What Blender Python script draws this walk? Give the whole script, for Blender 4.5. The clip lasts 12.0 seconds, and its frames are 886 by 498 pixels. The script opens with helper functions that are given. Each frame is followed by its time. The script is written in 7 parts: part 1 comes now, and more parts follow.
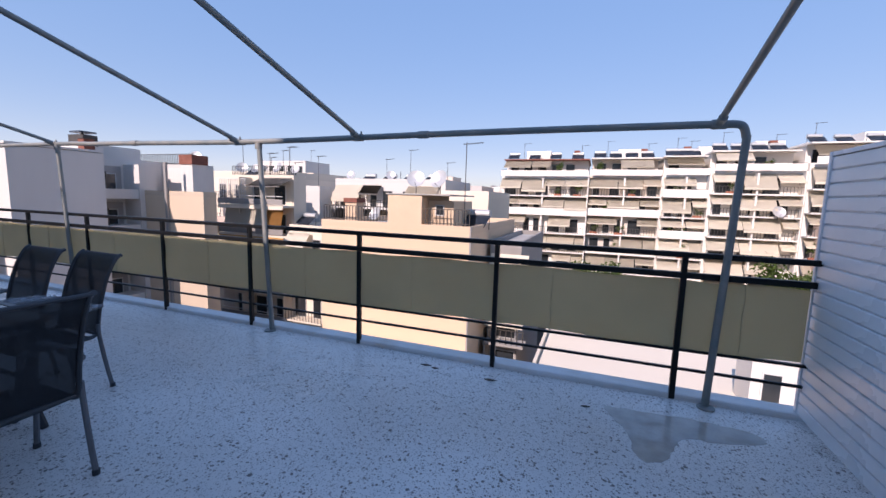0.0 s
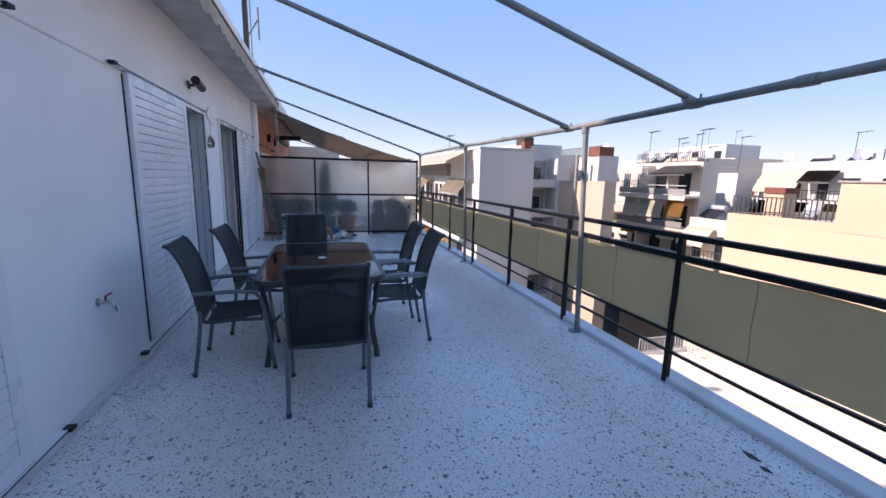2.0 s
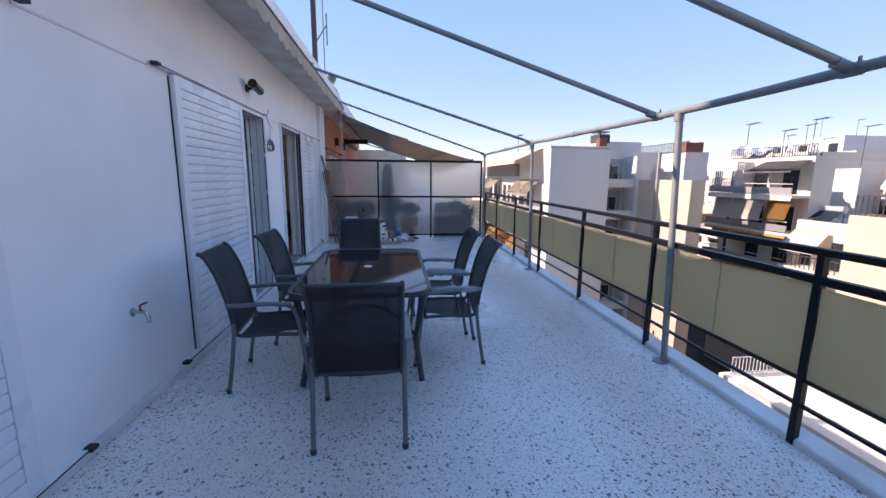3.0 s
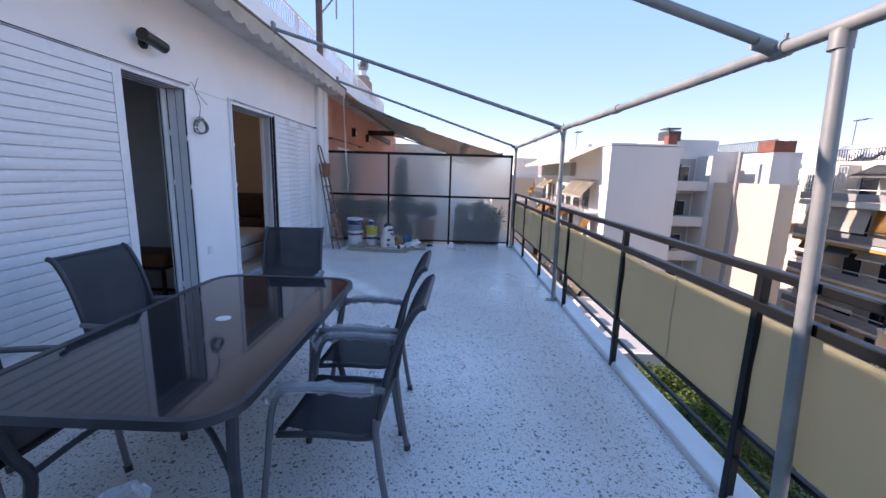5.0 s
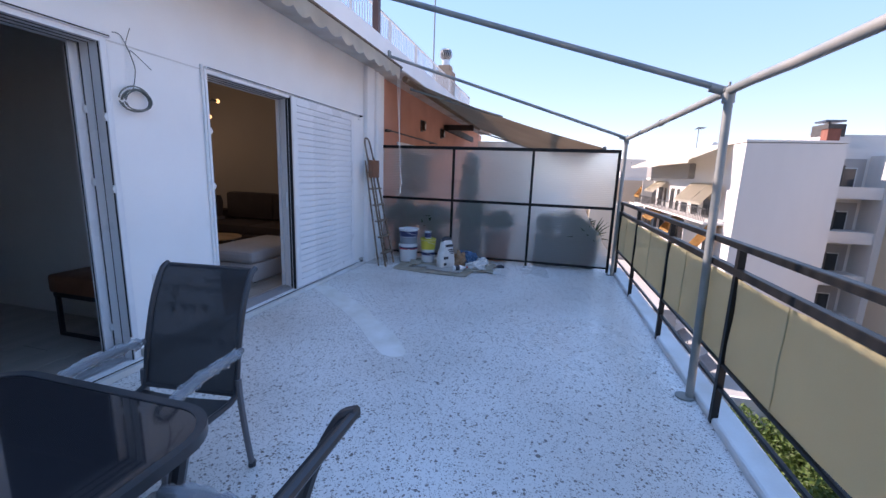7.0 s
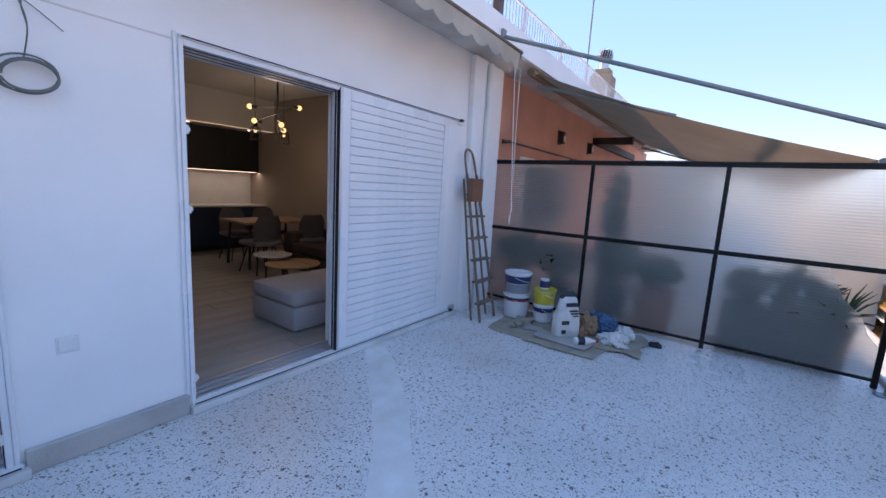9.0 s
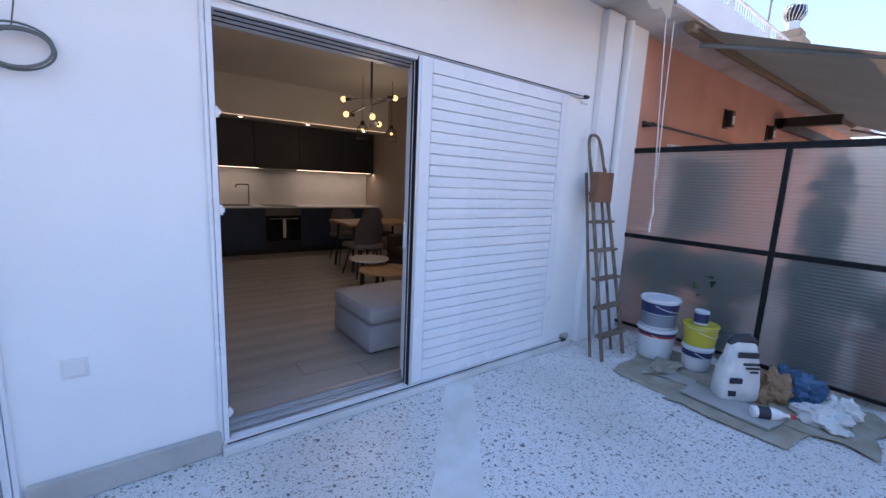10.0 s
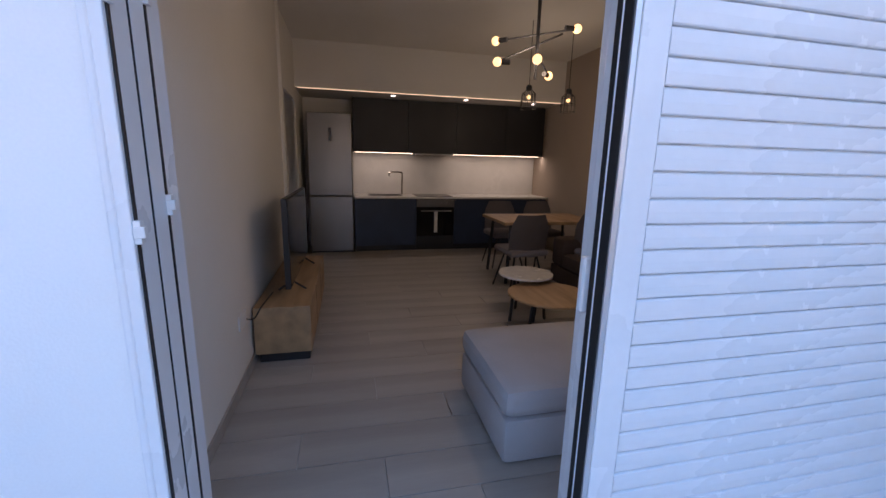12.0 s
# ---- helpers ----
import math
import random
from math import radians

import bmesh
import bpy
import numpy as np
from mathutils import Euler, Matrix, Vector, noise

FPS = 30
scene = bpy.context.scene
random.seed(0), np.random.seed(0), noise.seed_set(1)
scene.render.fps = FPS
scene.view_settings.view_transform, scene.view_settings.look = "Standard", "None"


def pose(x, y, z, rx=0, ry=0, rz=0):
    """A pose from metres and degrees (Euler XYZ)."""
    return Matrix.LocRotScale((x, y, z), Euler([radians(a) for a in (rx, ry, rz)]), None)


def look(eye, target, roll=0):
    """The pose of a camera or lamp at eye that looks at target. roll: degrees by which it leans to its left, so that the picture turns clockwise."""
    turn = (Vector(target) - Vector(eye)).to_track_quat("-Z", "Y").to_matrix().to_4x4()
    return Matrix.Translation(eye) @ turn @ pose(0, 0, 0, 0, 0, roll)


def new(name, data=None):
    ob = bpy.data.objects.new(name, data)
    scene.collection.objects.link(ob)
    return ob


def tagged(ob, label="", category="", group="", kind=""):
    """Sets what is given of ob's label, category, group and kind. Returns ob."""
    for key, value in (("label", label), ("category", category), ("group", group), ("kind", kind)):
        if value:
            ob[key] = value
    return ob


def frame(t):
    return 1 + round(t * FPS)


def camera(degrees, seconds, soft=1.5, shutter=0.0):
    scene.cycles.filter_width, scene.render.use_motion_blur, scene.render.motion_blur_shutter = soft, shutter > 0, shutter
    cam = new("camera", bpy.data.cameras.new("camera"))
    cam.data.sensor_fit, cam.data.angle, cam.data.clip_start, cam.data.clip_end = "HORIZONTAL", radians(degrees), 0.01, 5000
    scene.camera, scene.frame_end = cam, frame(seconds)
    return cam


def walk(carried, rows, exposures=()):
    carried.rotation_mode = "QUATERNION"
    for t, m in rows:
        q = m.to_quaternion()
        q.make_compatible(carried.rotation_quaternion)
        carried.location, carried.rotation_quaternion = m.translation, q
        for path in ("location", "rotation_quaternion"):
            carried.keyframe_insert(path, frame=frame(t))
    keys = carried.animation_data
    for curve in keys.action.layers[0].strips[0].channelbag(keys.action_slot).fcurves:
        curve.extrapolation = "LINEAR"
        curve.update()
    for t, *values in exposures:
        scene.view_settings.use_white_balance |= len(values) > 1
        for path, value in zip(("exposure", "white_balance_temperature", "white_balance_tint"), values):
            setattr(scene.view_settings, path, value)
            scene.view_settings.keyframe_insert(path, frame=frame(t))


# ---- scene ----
cam = camera(95.1, 12.0)
PATH = [
    (0, (0.171, 0.002, 1.478), (-0.522, 1.862, 1.232), 1.7),
    (0.5, (0.22, 0.439, 1.445), (-0.699, 2.197, 1.193), 2.1),
    (1, (0.26, 0.795, 1.469), (-1.035, 2.295, 1.194), 2.8),
    (1.5, (0.321, 0.938, 1.495), (-1.402, 1.899, 1.168), 2.3),
    (2, (0.303, 0.953, 1.498), (-1.586, 1.51, 1.149), 1.3),
    (2.5, (0.167, 1.04, 1.474), (-1.766, 1.411, 1.121), 0.9),
    (3, (-0.12, 1.166, 1.493), (-2.076, 1.397, 1.145), 0.5),
    (3.2, (-0.227, 1.246, 1.477), (-2.193, 1.404, 1.149), 0.3),
    (4.8, (-1.503, 2.018, 1.461), (-3.474, 1.993, 1.127), 1.3),
    (5, (-1.677, 2.073, 1.486), (-3.643, 2.043, 1.122), 1.7),
    (5.5, (-2.151, 2.151, 1.467), (-4.113, 2.095, 1.081), 1.3),
    (6, (-2.609, 2.246, 1.455), (-4.556, 2.05, 1.043), 0.8),
    (6.5, (-3.083, 2.316, 1.458), (-5.008, 1.955, 1.051), 1.1),
    (7, (-3.567, 2.303, 1.479), (-5.473, 1.828, 1.107), 2.1),
    (7.2, (-3.741, 2.324, 1.466), (-5.636, 1.796, 1.104), 2.5),
    (8.8, (-5.291, 2.196, 1.508), (-6.945, 1.117, 1.189), 2.8),
    (9, (-5.416, 2.149, 1.503), (-7.03, 1.007, 1.202), 3.3),
    (9.5, (-5.821, 1.938, 1.506), (-7.282, 0.605, 1.207), 3.2),
    (10, (-6.182, 1.751, 1.47), (-7.373, 0.178, 1.147), 2.6),
    (10.5, (-6.429, 1.527, 1.457), (-7.292, -0.24, 1.092), 1.7),
    (11, (-6.651, 1.187, 1.466), (-7.333, -0.654, 1.087), 1.1),
    (11.5, (-6.867, 0.851, 1.479), (-7.41, -1.031, 1.078), 1.1),
    (12, (-6.933, 0.473, 1.447), (-7.381, -1.431, 1.031), 1.4),
]
EXPOSURES = [(0, 2.1, 6150), (2.5, 2.5, 6200), (5, 2.8, 6200), (7, 2.9, 6200), (9.5, 3.0, 6220), (10.5, 3.58, 6220), (12, 3.5, 6200)]
walk(cam, [(t, look(eye, target, roll)) for t, eye, target, roll in PATH], [(t, e, k, 29.5) for t, e, k in EXPOSURES])

# ---- world and sun ----
SUN_AZ, SUN_EL = radians(14), radians(33.5)
to_sun = Vector((-math.sin(SUN_AZ) * math.cos(SUN_EL), -math.cos(SUN_AZ) * math.cos(SUN_EL), math.sin(SUN_EL)))
world = bpy.data.worlds.new("sky")
scene.world = world
world.use_nodes = True
wn = world.node_tree
sky = wn.nodes.new("ShaderNodeTexSky")
sky.sky_type, sky.sun_disc = "NISHITA", False
sky.sun_elevation, sky.sun_rotation = SUN_EL, math.atan2(to_sun.x, to_sun.y)
sky.air_density, sky.dust_density, sky.ozone_density = 1.0, 0.0, 3.0
soft, rich = wn.nodes.new("ShaderNodeGamma"), wn.nodes.new("ShaderNodeHueSaturation")
soft.inputs["Gamma"].default_value, rich.inputs["Saturation"].default_value, rich.inputs["Hue"].default_value = 0.2, 3.15, 0.5058
wn.links.new(sky.outputs[0], soft.inputs["Color"])
wn.links.new(soft.outputs[0], rich.inputs["Color"])
wn.links.new(rich.outputs[0], wn.nodes["Background"].inputs[0])
wn.nodes["Background"].inputs[1].default_value = 0.127
sun_data = bpy.data.lights.new("sun", "SUN")
sun_data.energy, sun_data.angle, sun_data.color = 1.5, radians(0.5), (1.0, 0.88, 0.72)
sun = new("sun", sun_data)
sun.matrix_world = look((0, 0, 30), Vector((0, 0, 30)) - to_sun)


# ---- builders ----
def part(name, bm, material, parent=None, label="", world=False, smooth=False, kind=""):
    """Links a bmesh as one mesh object, under a thing or a part."""
    if world and parent is not None:
        org = parent.location.copy()
        if parent.parent:
            org += parent.parent.location
        bmesh.ops.translate(bm, verts=bm.verts, vec=-org)
    me = bpy.data.meshes.new(name)
    bm.to_mesh(me)
    bm.free()
    for p in me.polygons:
        p.use_smooth = smooth
    me.materials.append(material)
    ob = new(name, me)
    if parent is not None:
        ob.parent = parent
    if smooth:
        me.set_sharp_from_angle(angle=radians(35))
    return tagged(ob, label, kind=kind)


def thing(name, x, y, z, label, category, group="", kind="", turn=0):
    ob = new(name)
    ob.empty_display_size = 0.1
    ob.matrix_basis = pose(x, y, z, 0, 0, turn)
    return tagged(ob, label, category, group, kind)


def box(bm, x0, x1, y0, y1, z0, z1, bevel=0.0):
    m = Matrix.LocRotScale(((x0 + x1) / 2, (y0 + y1) / 2, (z0 + z1) / 2), None, (abs(x1 - x0), abs(y1 - y0), abs(z1 - z0)))
    g = bmesh.ops.create_cube(bm, size=1, matrix=m)
    if bevel:
        es = list({e for v in g["verts"] for e in v.link_edges})
        bmesh.ops.bevel(bm, geom=es, offset=bevel, segments=2, affect="EDGES", profile=0.5)
    return bm


def boxes(*rows, bevel=0.0):
    bm = bmesh.new()
    for r in rows:
        box(bm, *r, bevel=bevel)
    return bm


def rod(bm, a, b, r, n=10, r2=None, caps=True):
    a, b = Vector(a), Vector(b)
    d = b - a
    q = d.to_track_quat("Z", "Y")
    m = Matrix.LocRotScale((a + b) / 2, q, None)
    bmesh.ops.create_cone(bm, cap_ends=caps, segments=n, radius1=r, radius2=r if r2 is None else r2, depth=d.length, matrix=m)
    return bm


def rods(*rows, n=10):
    bm = bmesh.new()
    for a, b, r in rows:
        rod(bm, a, b, r, n)
    return bm


def tube(bm, pts, r, n=8):
    """A bent tube along points."""
    pts = [Vector(p) for p in pts]
    rings, up = [], None
    for i, p in enumerate(pts):
        d = (pts[min(i + 1, len(pts) - 1)] - pts[max(i - 1, 0)]).normalized()
        if up is None:
            up = d.orthogonal().normalized()
        side = d.cross(up).normalized()
        up = side.cross(d).normalized()
        rr = r[i] if isinstance(r, (list, tuple)) else r
        rings.append([bm.verts.new(p + (up * math.cos(k * math.tau / n) + side * math.sin(k * math.tau / n)) * rr) for k in range(n)])
    for a, b in zip(rings, rings[1:]):
        for k in range(n):
            bm.faces.new((a[k], a[(k + 1) % n], b[(k + 1) % n], b[k]))
    bm.faces.new(rings[0][::-1])
    bm.faces.new(rings[-1])
    bmesh.ops.recalc_face_normals(bm, faces=bm.faces)
    return bm


def curve(pts, steps=6):
    """A smooth line through points."""
    pts = [Vector(p) for p in pts]
    out = []
    for i in range(len(pts) - 1):
        p0, p1, p2, p3 = pts[max(i - 1, 0)], pts[i], pts[i + 1], pts[min(i + 2, len(pts) - 1)]
        for k in range(steps):
            t = k / steps
            out.append(0.5 * ((2 * p1) + (p2 - p0) * t + (2 * p0 - 5 * p1 + 4 * p2 - p3) * t * t + (3 * p1 - p0 - 3 * p2 + p3) * t ** 3))
    return out + [pts[-1]]


def lathe(bm, profile, n=24, at=(0, 0, 0)):
    """A turned shape from (radius, height) pairs."""
    rings = []
    for r, z in profile:
        rings.append([bm.verts.new((at[0] + r * math.cos(k * math.tau / n), at[1] + r * math.sin(k * math.tau / n), at[2] + z)) for k in range(n)])
    for a, b in zip(rings, rings[1:]):
        for k in range(n):
            bm.faces.new((a[k], a[(k + 1) % n], b[(k + 1) % n], b[k]))
    bm.faces.new(rings[0][::-1])
    bm.faces.new(rings[-1])
    return bm


def prism(bm, outline, z0, z1):
    """A flat outline raised from z0 to z1."""
    lo = [bm.verts.new((x, y, z0)) for x, y in outline]
    hi = [bm.verts.new((x, y, z1)) for x, y in outline]
    n = len(lo)
    for k in range(n):
        bm.faces.new((lo[k], lo[(k + 1) % n], hi[(k + 1) % n], hi[k]))
    bm.faces.new(lo[::-1])
    bm.faces.new(hi)
    bmesh.ops.recalc_face_normals(bm, faces=bm.faces)
    return bm


def round_rect(x0, x1, y0, y1, r, n=8):
    out = []
    for cx, cy, a in ((x1 - r, y1 - r, 0), (x0 + r, y1 - r, 90), (x0 + r, y0 + r, 180), (x1 - r, y0 + r, 270)):
        for k in range(n + 1):
            t = radians(a + 90 * k / n)
            out.append((cx + r * math.cos(t), cy + r * math.sin(t)))
    return out


# ---- materials ----
def mat(name, base, rough=0.6, metal=0.0, vary=0.12, scale=3.0, fine=60.0, bump=0.15, depth=0.004, second=None, rvary=0.1, stretch=(1, 1, 1), dirt=0.0, spec=0.5, random_tint=0.0):
    m = bpy.data.materials.new(name)
    m.use_nodes = True
    nt = m.node_tree
    L, N = nt.links.new, nt.nodes.new
    bsdf = nt.nodes["Principled BSDF"]
    co = N("ShaderNodeTexCoord")
    mp = N("ShaderNodeMapping")
    mp.inputs["Scale"].default_value = stretch
    L(co.outputs["Object"], mp.inputs[0])
    big, small = N("ShaderNodeTexNoise"), N("ShaderNodeTexNoise")
    for n, s, d in ((big, scale, 6), (small, fine, 3)):
        n.inputs["Scale"].default_value, n.inputs["Detail"].default_value = s, d
        L(mp.outputs[0], n.inputs["Vector"])
    ramp = N("ShaderNodeMapRange")
    ramp.inputs[1].default_value, ramp.inputs[2].default_value = 0.35, 0.7
    L(big.outputs[0], ramp.inputs[0])
    mix = N("ShaderNodeMix")
    mix.data_type = "RGBA"
    dark = second or [c * (1 - 2 * vary) for c in base]
    mix.inputs[6].default_value, mix.inputs[7].default_value = (*base, 1), (*dark, 1)
    L(ramp.outputs[0], mix.inputs[0])
    fm = N("ShaderNodeMix")
    fm.data_type, fm.blend_type = "RGBA", "MULTIPLY"
    fm.inputs[0].default_value = 0.5 * vary + 0.05
    L(mix.outputs[2], fm.inputs[6])
    L(small.outputs[0], fm.inputs[7])
    last = fm.outputs[2]
    if random_tint:
        info = N("ShaderNodeObjectInfo")
        hsv = N("ShaderNodeHueSaturation")
        mr = N("ShaderNodeMapRange")
        mr.inputs[3].default_value, mr.inputs[4].default_value = 1 - random_tint, 1 + random_tint
        L(info.outputs["Random"], mr.inputs[0])
        L(mr.outputs[0], hsv.inputs["Value"])
        L(last, hsv.inputs["Color"])
        last = hsv.outputs[0]
    L(last, bsdf.inputs["Base Color"])
    rr = N("ShaderNodeMapRange")
    rr.inputs[3].default_value, rr.inputs[4].default_value = max(rough - rvary, 0.02), min(rough + rvary, 1)
    L(big.outputs[0], rr.inputs[0])
    L(rr.outputs[0], bsdf.inputs["Roughness"])
    bsdf.inputs["Metallic"].default_value = metal
    bsdf.inputs["Specular IOR Level"].default_value = spec
    if bump:
        b = N("ShaderNodeBump")
        b.inputs["Strength"].default_value, b.inputs["Distance"].default_value = bump, depth
        L(small.outputs[0], b.inputs["Height"])
        L(b.outputs[0], bsdf.inputs["Normal"])
    return m


def glow(name, colour, strength):
    m = bpy.data.materials.new(name)
    m.use_nodes = True
    b = m.node_tree.nodes["Principled BSDF"]
    b.inputs["Base Color"].default_value = (*colour, 1)
    b.inputs["Emission Color"].default_value = (*colour, 1)
    b.inputs["Emission Strength"].default_value = strength
    return m


def glass(name, colour=(1, 1, 1), rough=0.0, wave=0.0):
    m = bpy.data.materials.new(name)
    m.use_nodes = True
    nt = m.node_tree
    b = nt.nodes["Principled BSDF"]
    b.inputs["Base Color"].default_value = (*colour, 1)
    b.inputs["Roughness"].default_value = rough
    b.inputs["Transmission Weight"].default_value = 1
    b.inputs["IOR"].default_value = 1.45
    if wave:
        co, w, bp = nt.nodes.new("ShaderNodeTexCoord"), nt.nodes.new("ShaderNodeTexWave"), nt.nodes.new("ShaderNodeBump")
        w.bands_direction = "Z"
        w.inputs["Scale"].default_value, w.inputs["Distortion"].default_value = wave, 1.2
        bp.inputs["Strength"].default_value, bp.inputs["Distance"].default_value = 0.55, 0.003
        nt.links.new(co.outputs["Object"], w.inputs[0])
        nt.links.new(w.outputs[0], bp.inputs["Height"])
        nt.links.new(bp.outputs[0], b.inputs["Normal"])
    return m


def terrazzo():
    m = bpy.data.materials.new("terrazzo")
    m.use_nodes = True
    nt = m.node_tree
    L, N = nt.links.new, nt.nodes.new
    bsdf = nt.nodes["Principled BSDF"]
    co = N("ShaderNodeTexCoord")
    warp = N("ShaderNodeTexNoise")
    warp.inputs["Scale"].default_value = 26
    add = N("ShaderNodeVectorMath")
    add.operation = "MULTIPLY_ADD"
    add.inputs[1].default_value = (0.022, 0.022, 0)
    L(co.outputs["Object"], warp.inputs[0])
    L(warp.outputs["Color"], add.inputs[0])
    L(co.outputs["Object"], add.inputs[2])
    area = N("ShaderNodeTexNoise")
    area.inputs["Scale"].default_value, area.inputs["Detail"].default_value = 0.55, 5
    L(co.outputs["Object"], area.inputs[0])
    base = N("ShaderNodeMix")
    base.data_type = "RGBA"
    base.inputs[6].default_value, base.inputs[7].default_value = (0.84, 0.82, 0.79, 1), (0.64, 0.61, 0.57, 1)
    ar = N("ShaderNodeMapRange")
    ar.inputs[1].default_value, ar.inputs[2].default_value = 0.42, 0.72
    L(area.outputs[0], ar.inputs[0])
    L(ar.outputs[0], base.inputs[0])
    grit = N("ShaderNodeTexNoise")
    grit.inputs["Scale"].default_value, grit.inputs["Detail"].default_value = 90, 2
    L(co.outputs["Object"], grit.inputs[0])
    gm = N("ShaderNodeMix")
    gm.data_type, gm.blend_type = "RGBA", "MULTIPLY"
    gm.inputs[0].default_value = 0.15
    L(base.outputs[2], gm.inputs[6])
    L(grit.outputs[0], gm.inputs[7])
    last = gm.outputs[2]
    for sc, share, size, tone in ((46, 0.19, 0.46, (0.19, 0.16, 0.14)), (70, 0.26, 0.45, (0.28, 0.24, 0.21)), (110, 0.55, 0.44, (0.38, 0.35, 0.32)), (21, 0.03, 0.3, (0.17, 0.145, 0.13))):
        v = N("ShaderNodeTexVoronoi")
        v.inputs["Scale"].default_value = sc
        v.voronoi_dimensions = "2D"
        L(add.outputs[0], v.inputs["Vector"])
        sep = N("ShaderNodeSeparateColor")
        L(v.outputs["Color"], sep.inputs[0])
        a = N("ShaderNodeMath")
        a.operation = "LESS_THAN"
        a.inputs[1].default_value = share
        L(sep.outputs[0], a.inputs[0])
        sz = N("ShaderNodeMath")
        sz.operation = "MULTIPLY"
        sz.inputs[1].default_value = size
        L(sep.outputs[1], sz.inputs[0])
        b = N("ShaderNodeMath")
        b.operation = "LESS_THAN"
        L(v.outputs["Distance"], b.inputs[0])
        L(sz.outputs[0], b.inputs[1])
        c = N("ShaderNodeMath")
        c.operation = "MULTIPLY"
        L(a.outputs[0], c.inputs[0])
        L(b.outputs[0], c.inputs[1])
        mx = N("ShaderNodeMix")
        mx.data_type = "RGBA"
        mx.inputs[7].default_value = (*tone, 1)
        L(c.outputs[0], mx.inputs[0])
        L(last, mx.inputs[6])
        last = mx.outputs[2]
    L(last, bsdf.inputs["Base Color"])
    rr = N("ShaderNodeMapRange")
    rr.inputs[1].default_value, rr.inputs[2].default_value = 0.3, 0.7
    rr.inputs[3].default_value, rr.inputs[4].default_value = 0.22, 0.45
    L(area.outputs[0], rr.inputs[0])
    L(rr.outputs[0], bsdf.inputs["Roughness"])
    bp = N("ShaderNodeBump")
    bp.inputs["Strength"].default_value, bp.inputs["Distance"].default_value = 0.12, 0.002
    L(grit.outputs[0], bp.inputs["Height"])
    L(bp.outputs[0], bsdf.inputs["Normal"])
    return m


M_FLOOR = terrazzo()
M_WALL = mat("white_render", (0.89, 0.89, 0.88), 0.75, vary=0.04, scale=1.3, fine=140, bump=0.25, depth=0.002)
# Soffit paint mixes off-white with darker brown at random.
M_SOFFIT = mat("mottled_soffit_paint", (0.74, 0.72, 0.69), 0.8, vary=0.08, scale=2.2, fine=90, second=(0.52, 0.45, 0.38), bump=0.2)
M_PINK = mat("salmon_render", (0.66, 0.34, 0.25), 0.8, vary=0.08, scale=1.6, fine=120, bump=0.25)
M_SHUT = mat("white_aluminium_paint", (0.80, 0.81, 0.82), 0.28, vary=0.02, scale=2, fine=30, bump=0.03, rvary=0.05)
M_ALU = mat("brushed_aluminium", (0.72, 0.72, 0.73), 0.35, metal=0.7, vary=0.06, scale=5, fine=80, bump=0.05)
M_BLACK = mat("black_metal_paint", (0.009, 0.009, 0.009), 0.42, vary=0.2, scale=6, fine=90, bump=0.10, depth=0.002, spec=0.28)
M_SEAL = mat("black_rubber_seal", (0.015, 0.015, 0.016), 0.6, vary=0.1, bump=0.05)
M_PIPE = mat("grey_painted_pipe", (0.20, 0.22, 0.215), 0.45, metal=0.2, vary=0.15, scale=5, fine=70, second=(0.30, 0.29, 0.26), bump=0.2, depth=0.002)
M_CANVAS = mat("khaki_canvas", (0.60, 0.55, 0.36), 0.85, vary=0.06, scale=1.2, fine=240, bump=0.3, depth=0.002)
M_AWN = mat("taupe_awning_cloth", (0.41, 0.30, 0.20), 0.85, vary=0.07, scale=1.0, fine=200, bump=0.2)


def translucent(m, share):
    """Lets some light through a thin cloth."""
    nt = m.node_tree
    b, out = nt.nodes["Principled BSDF"], nt.nodes["Material Output"]
    tr, mx = nt.nodes.new("ShaderNodeBsdfTranslucent"), nt.nodes.new("ShaderNodeMixShader")
    src = b.inputs["Base Color"].links[0].from_socket
    nt.links.new(src, tr.inputs["Color"])
    mx.inputs[0].default_value = share
    nt.links.new(b.outputs[0], mx.inputs[1])
    nt.links.new(tr.outputs[0], mx.inputs[2])
    nt.links.new(mx.outputs[0], out.inputs["Surface"])


translucent(M_CANVAS, 0.45)
translucent(M_AWN, 0.4)
M_KERB = mat("white_kerb_paint", (0.74, 0.74, 0.73), 0.5, vary=0.1, scale=2.5, fine=70, bump=0.3, second=(0.6, 0.58, 0.54))
M_CEMENT = mat("grey_cement", (0.54, 0.52, 0.48), 0.85, vary=0.14, scale=3, fine=80, bump=0.4)
M_FROST = glass("ribbed_frosted_glass", (0.90, 0.92, 0.90), 0.28, wave=11)
M_FROST.node_tree.nodes["Principled BSDF"].inputs["Transmission Weight"].default_value = 0.94
M_ROOMWALL = mat("warm_white_room_paint", (0.78, 0.76, 0.71), 0.8, vary=0.03, scale=1, fine=120, bump=0.1)
# West wall taupe, with that side's weaker light darkened into the colour.
M_DIMTAUPE = mat("dimmed_taupe_room_paint", (0.40, 0.33, 0.27), 0.8, vary=0.04, scale=1, fine=120, bump=0.1)
M_ROOMFLOOR = mat("greige_plank_tile", (0.42, 0.38, 0.335), 0.42, vary=0.1, scale=2, fine=50, stretch=(0.3, 3, 1), bump=0.08, random_tint=0.06)
M_GROUND = mat("asphalt", (0.06, 0.06, 0.06), 0.9, vary=0.2, scale=0.4, fine=8, bump=0.3)

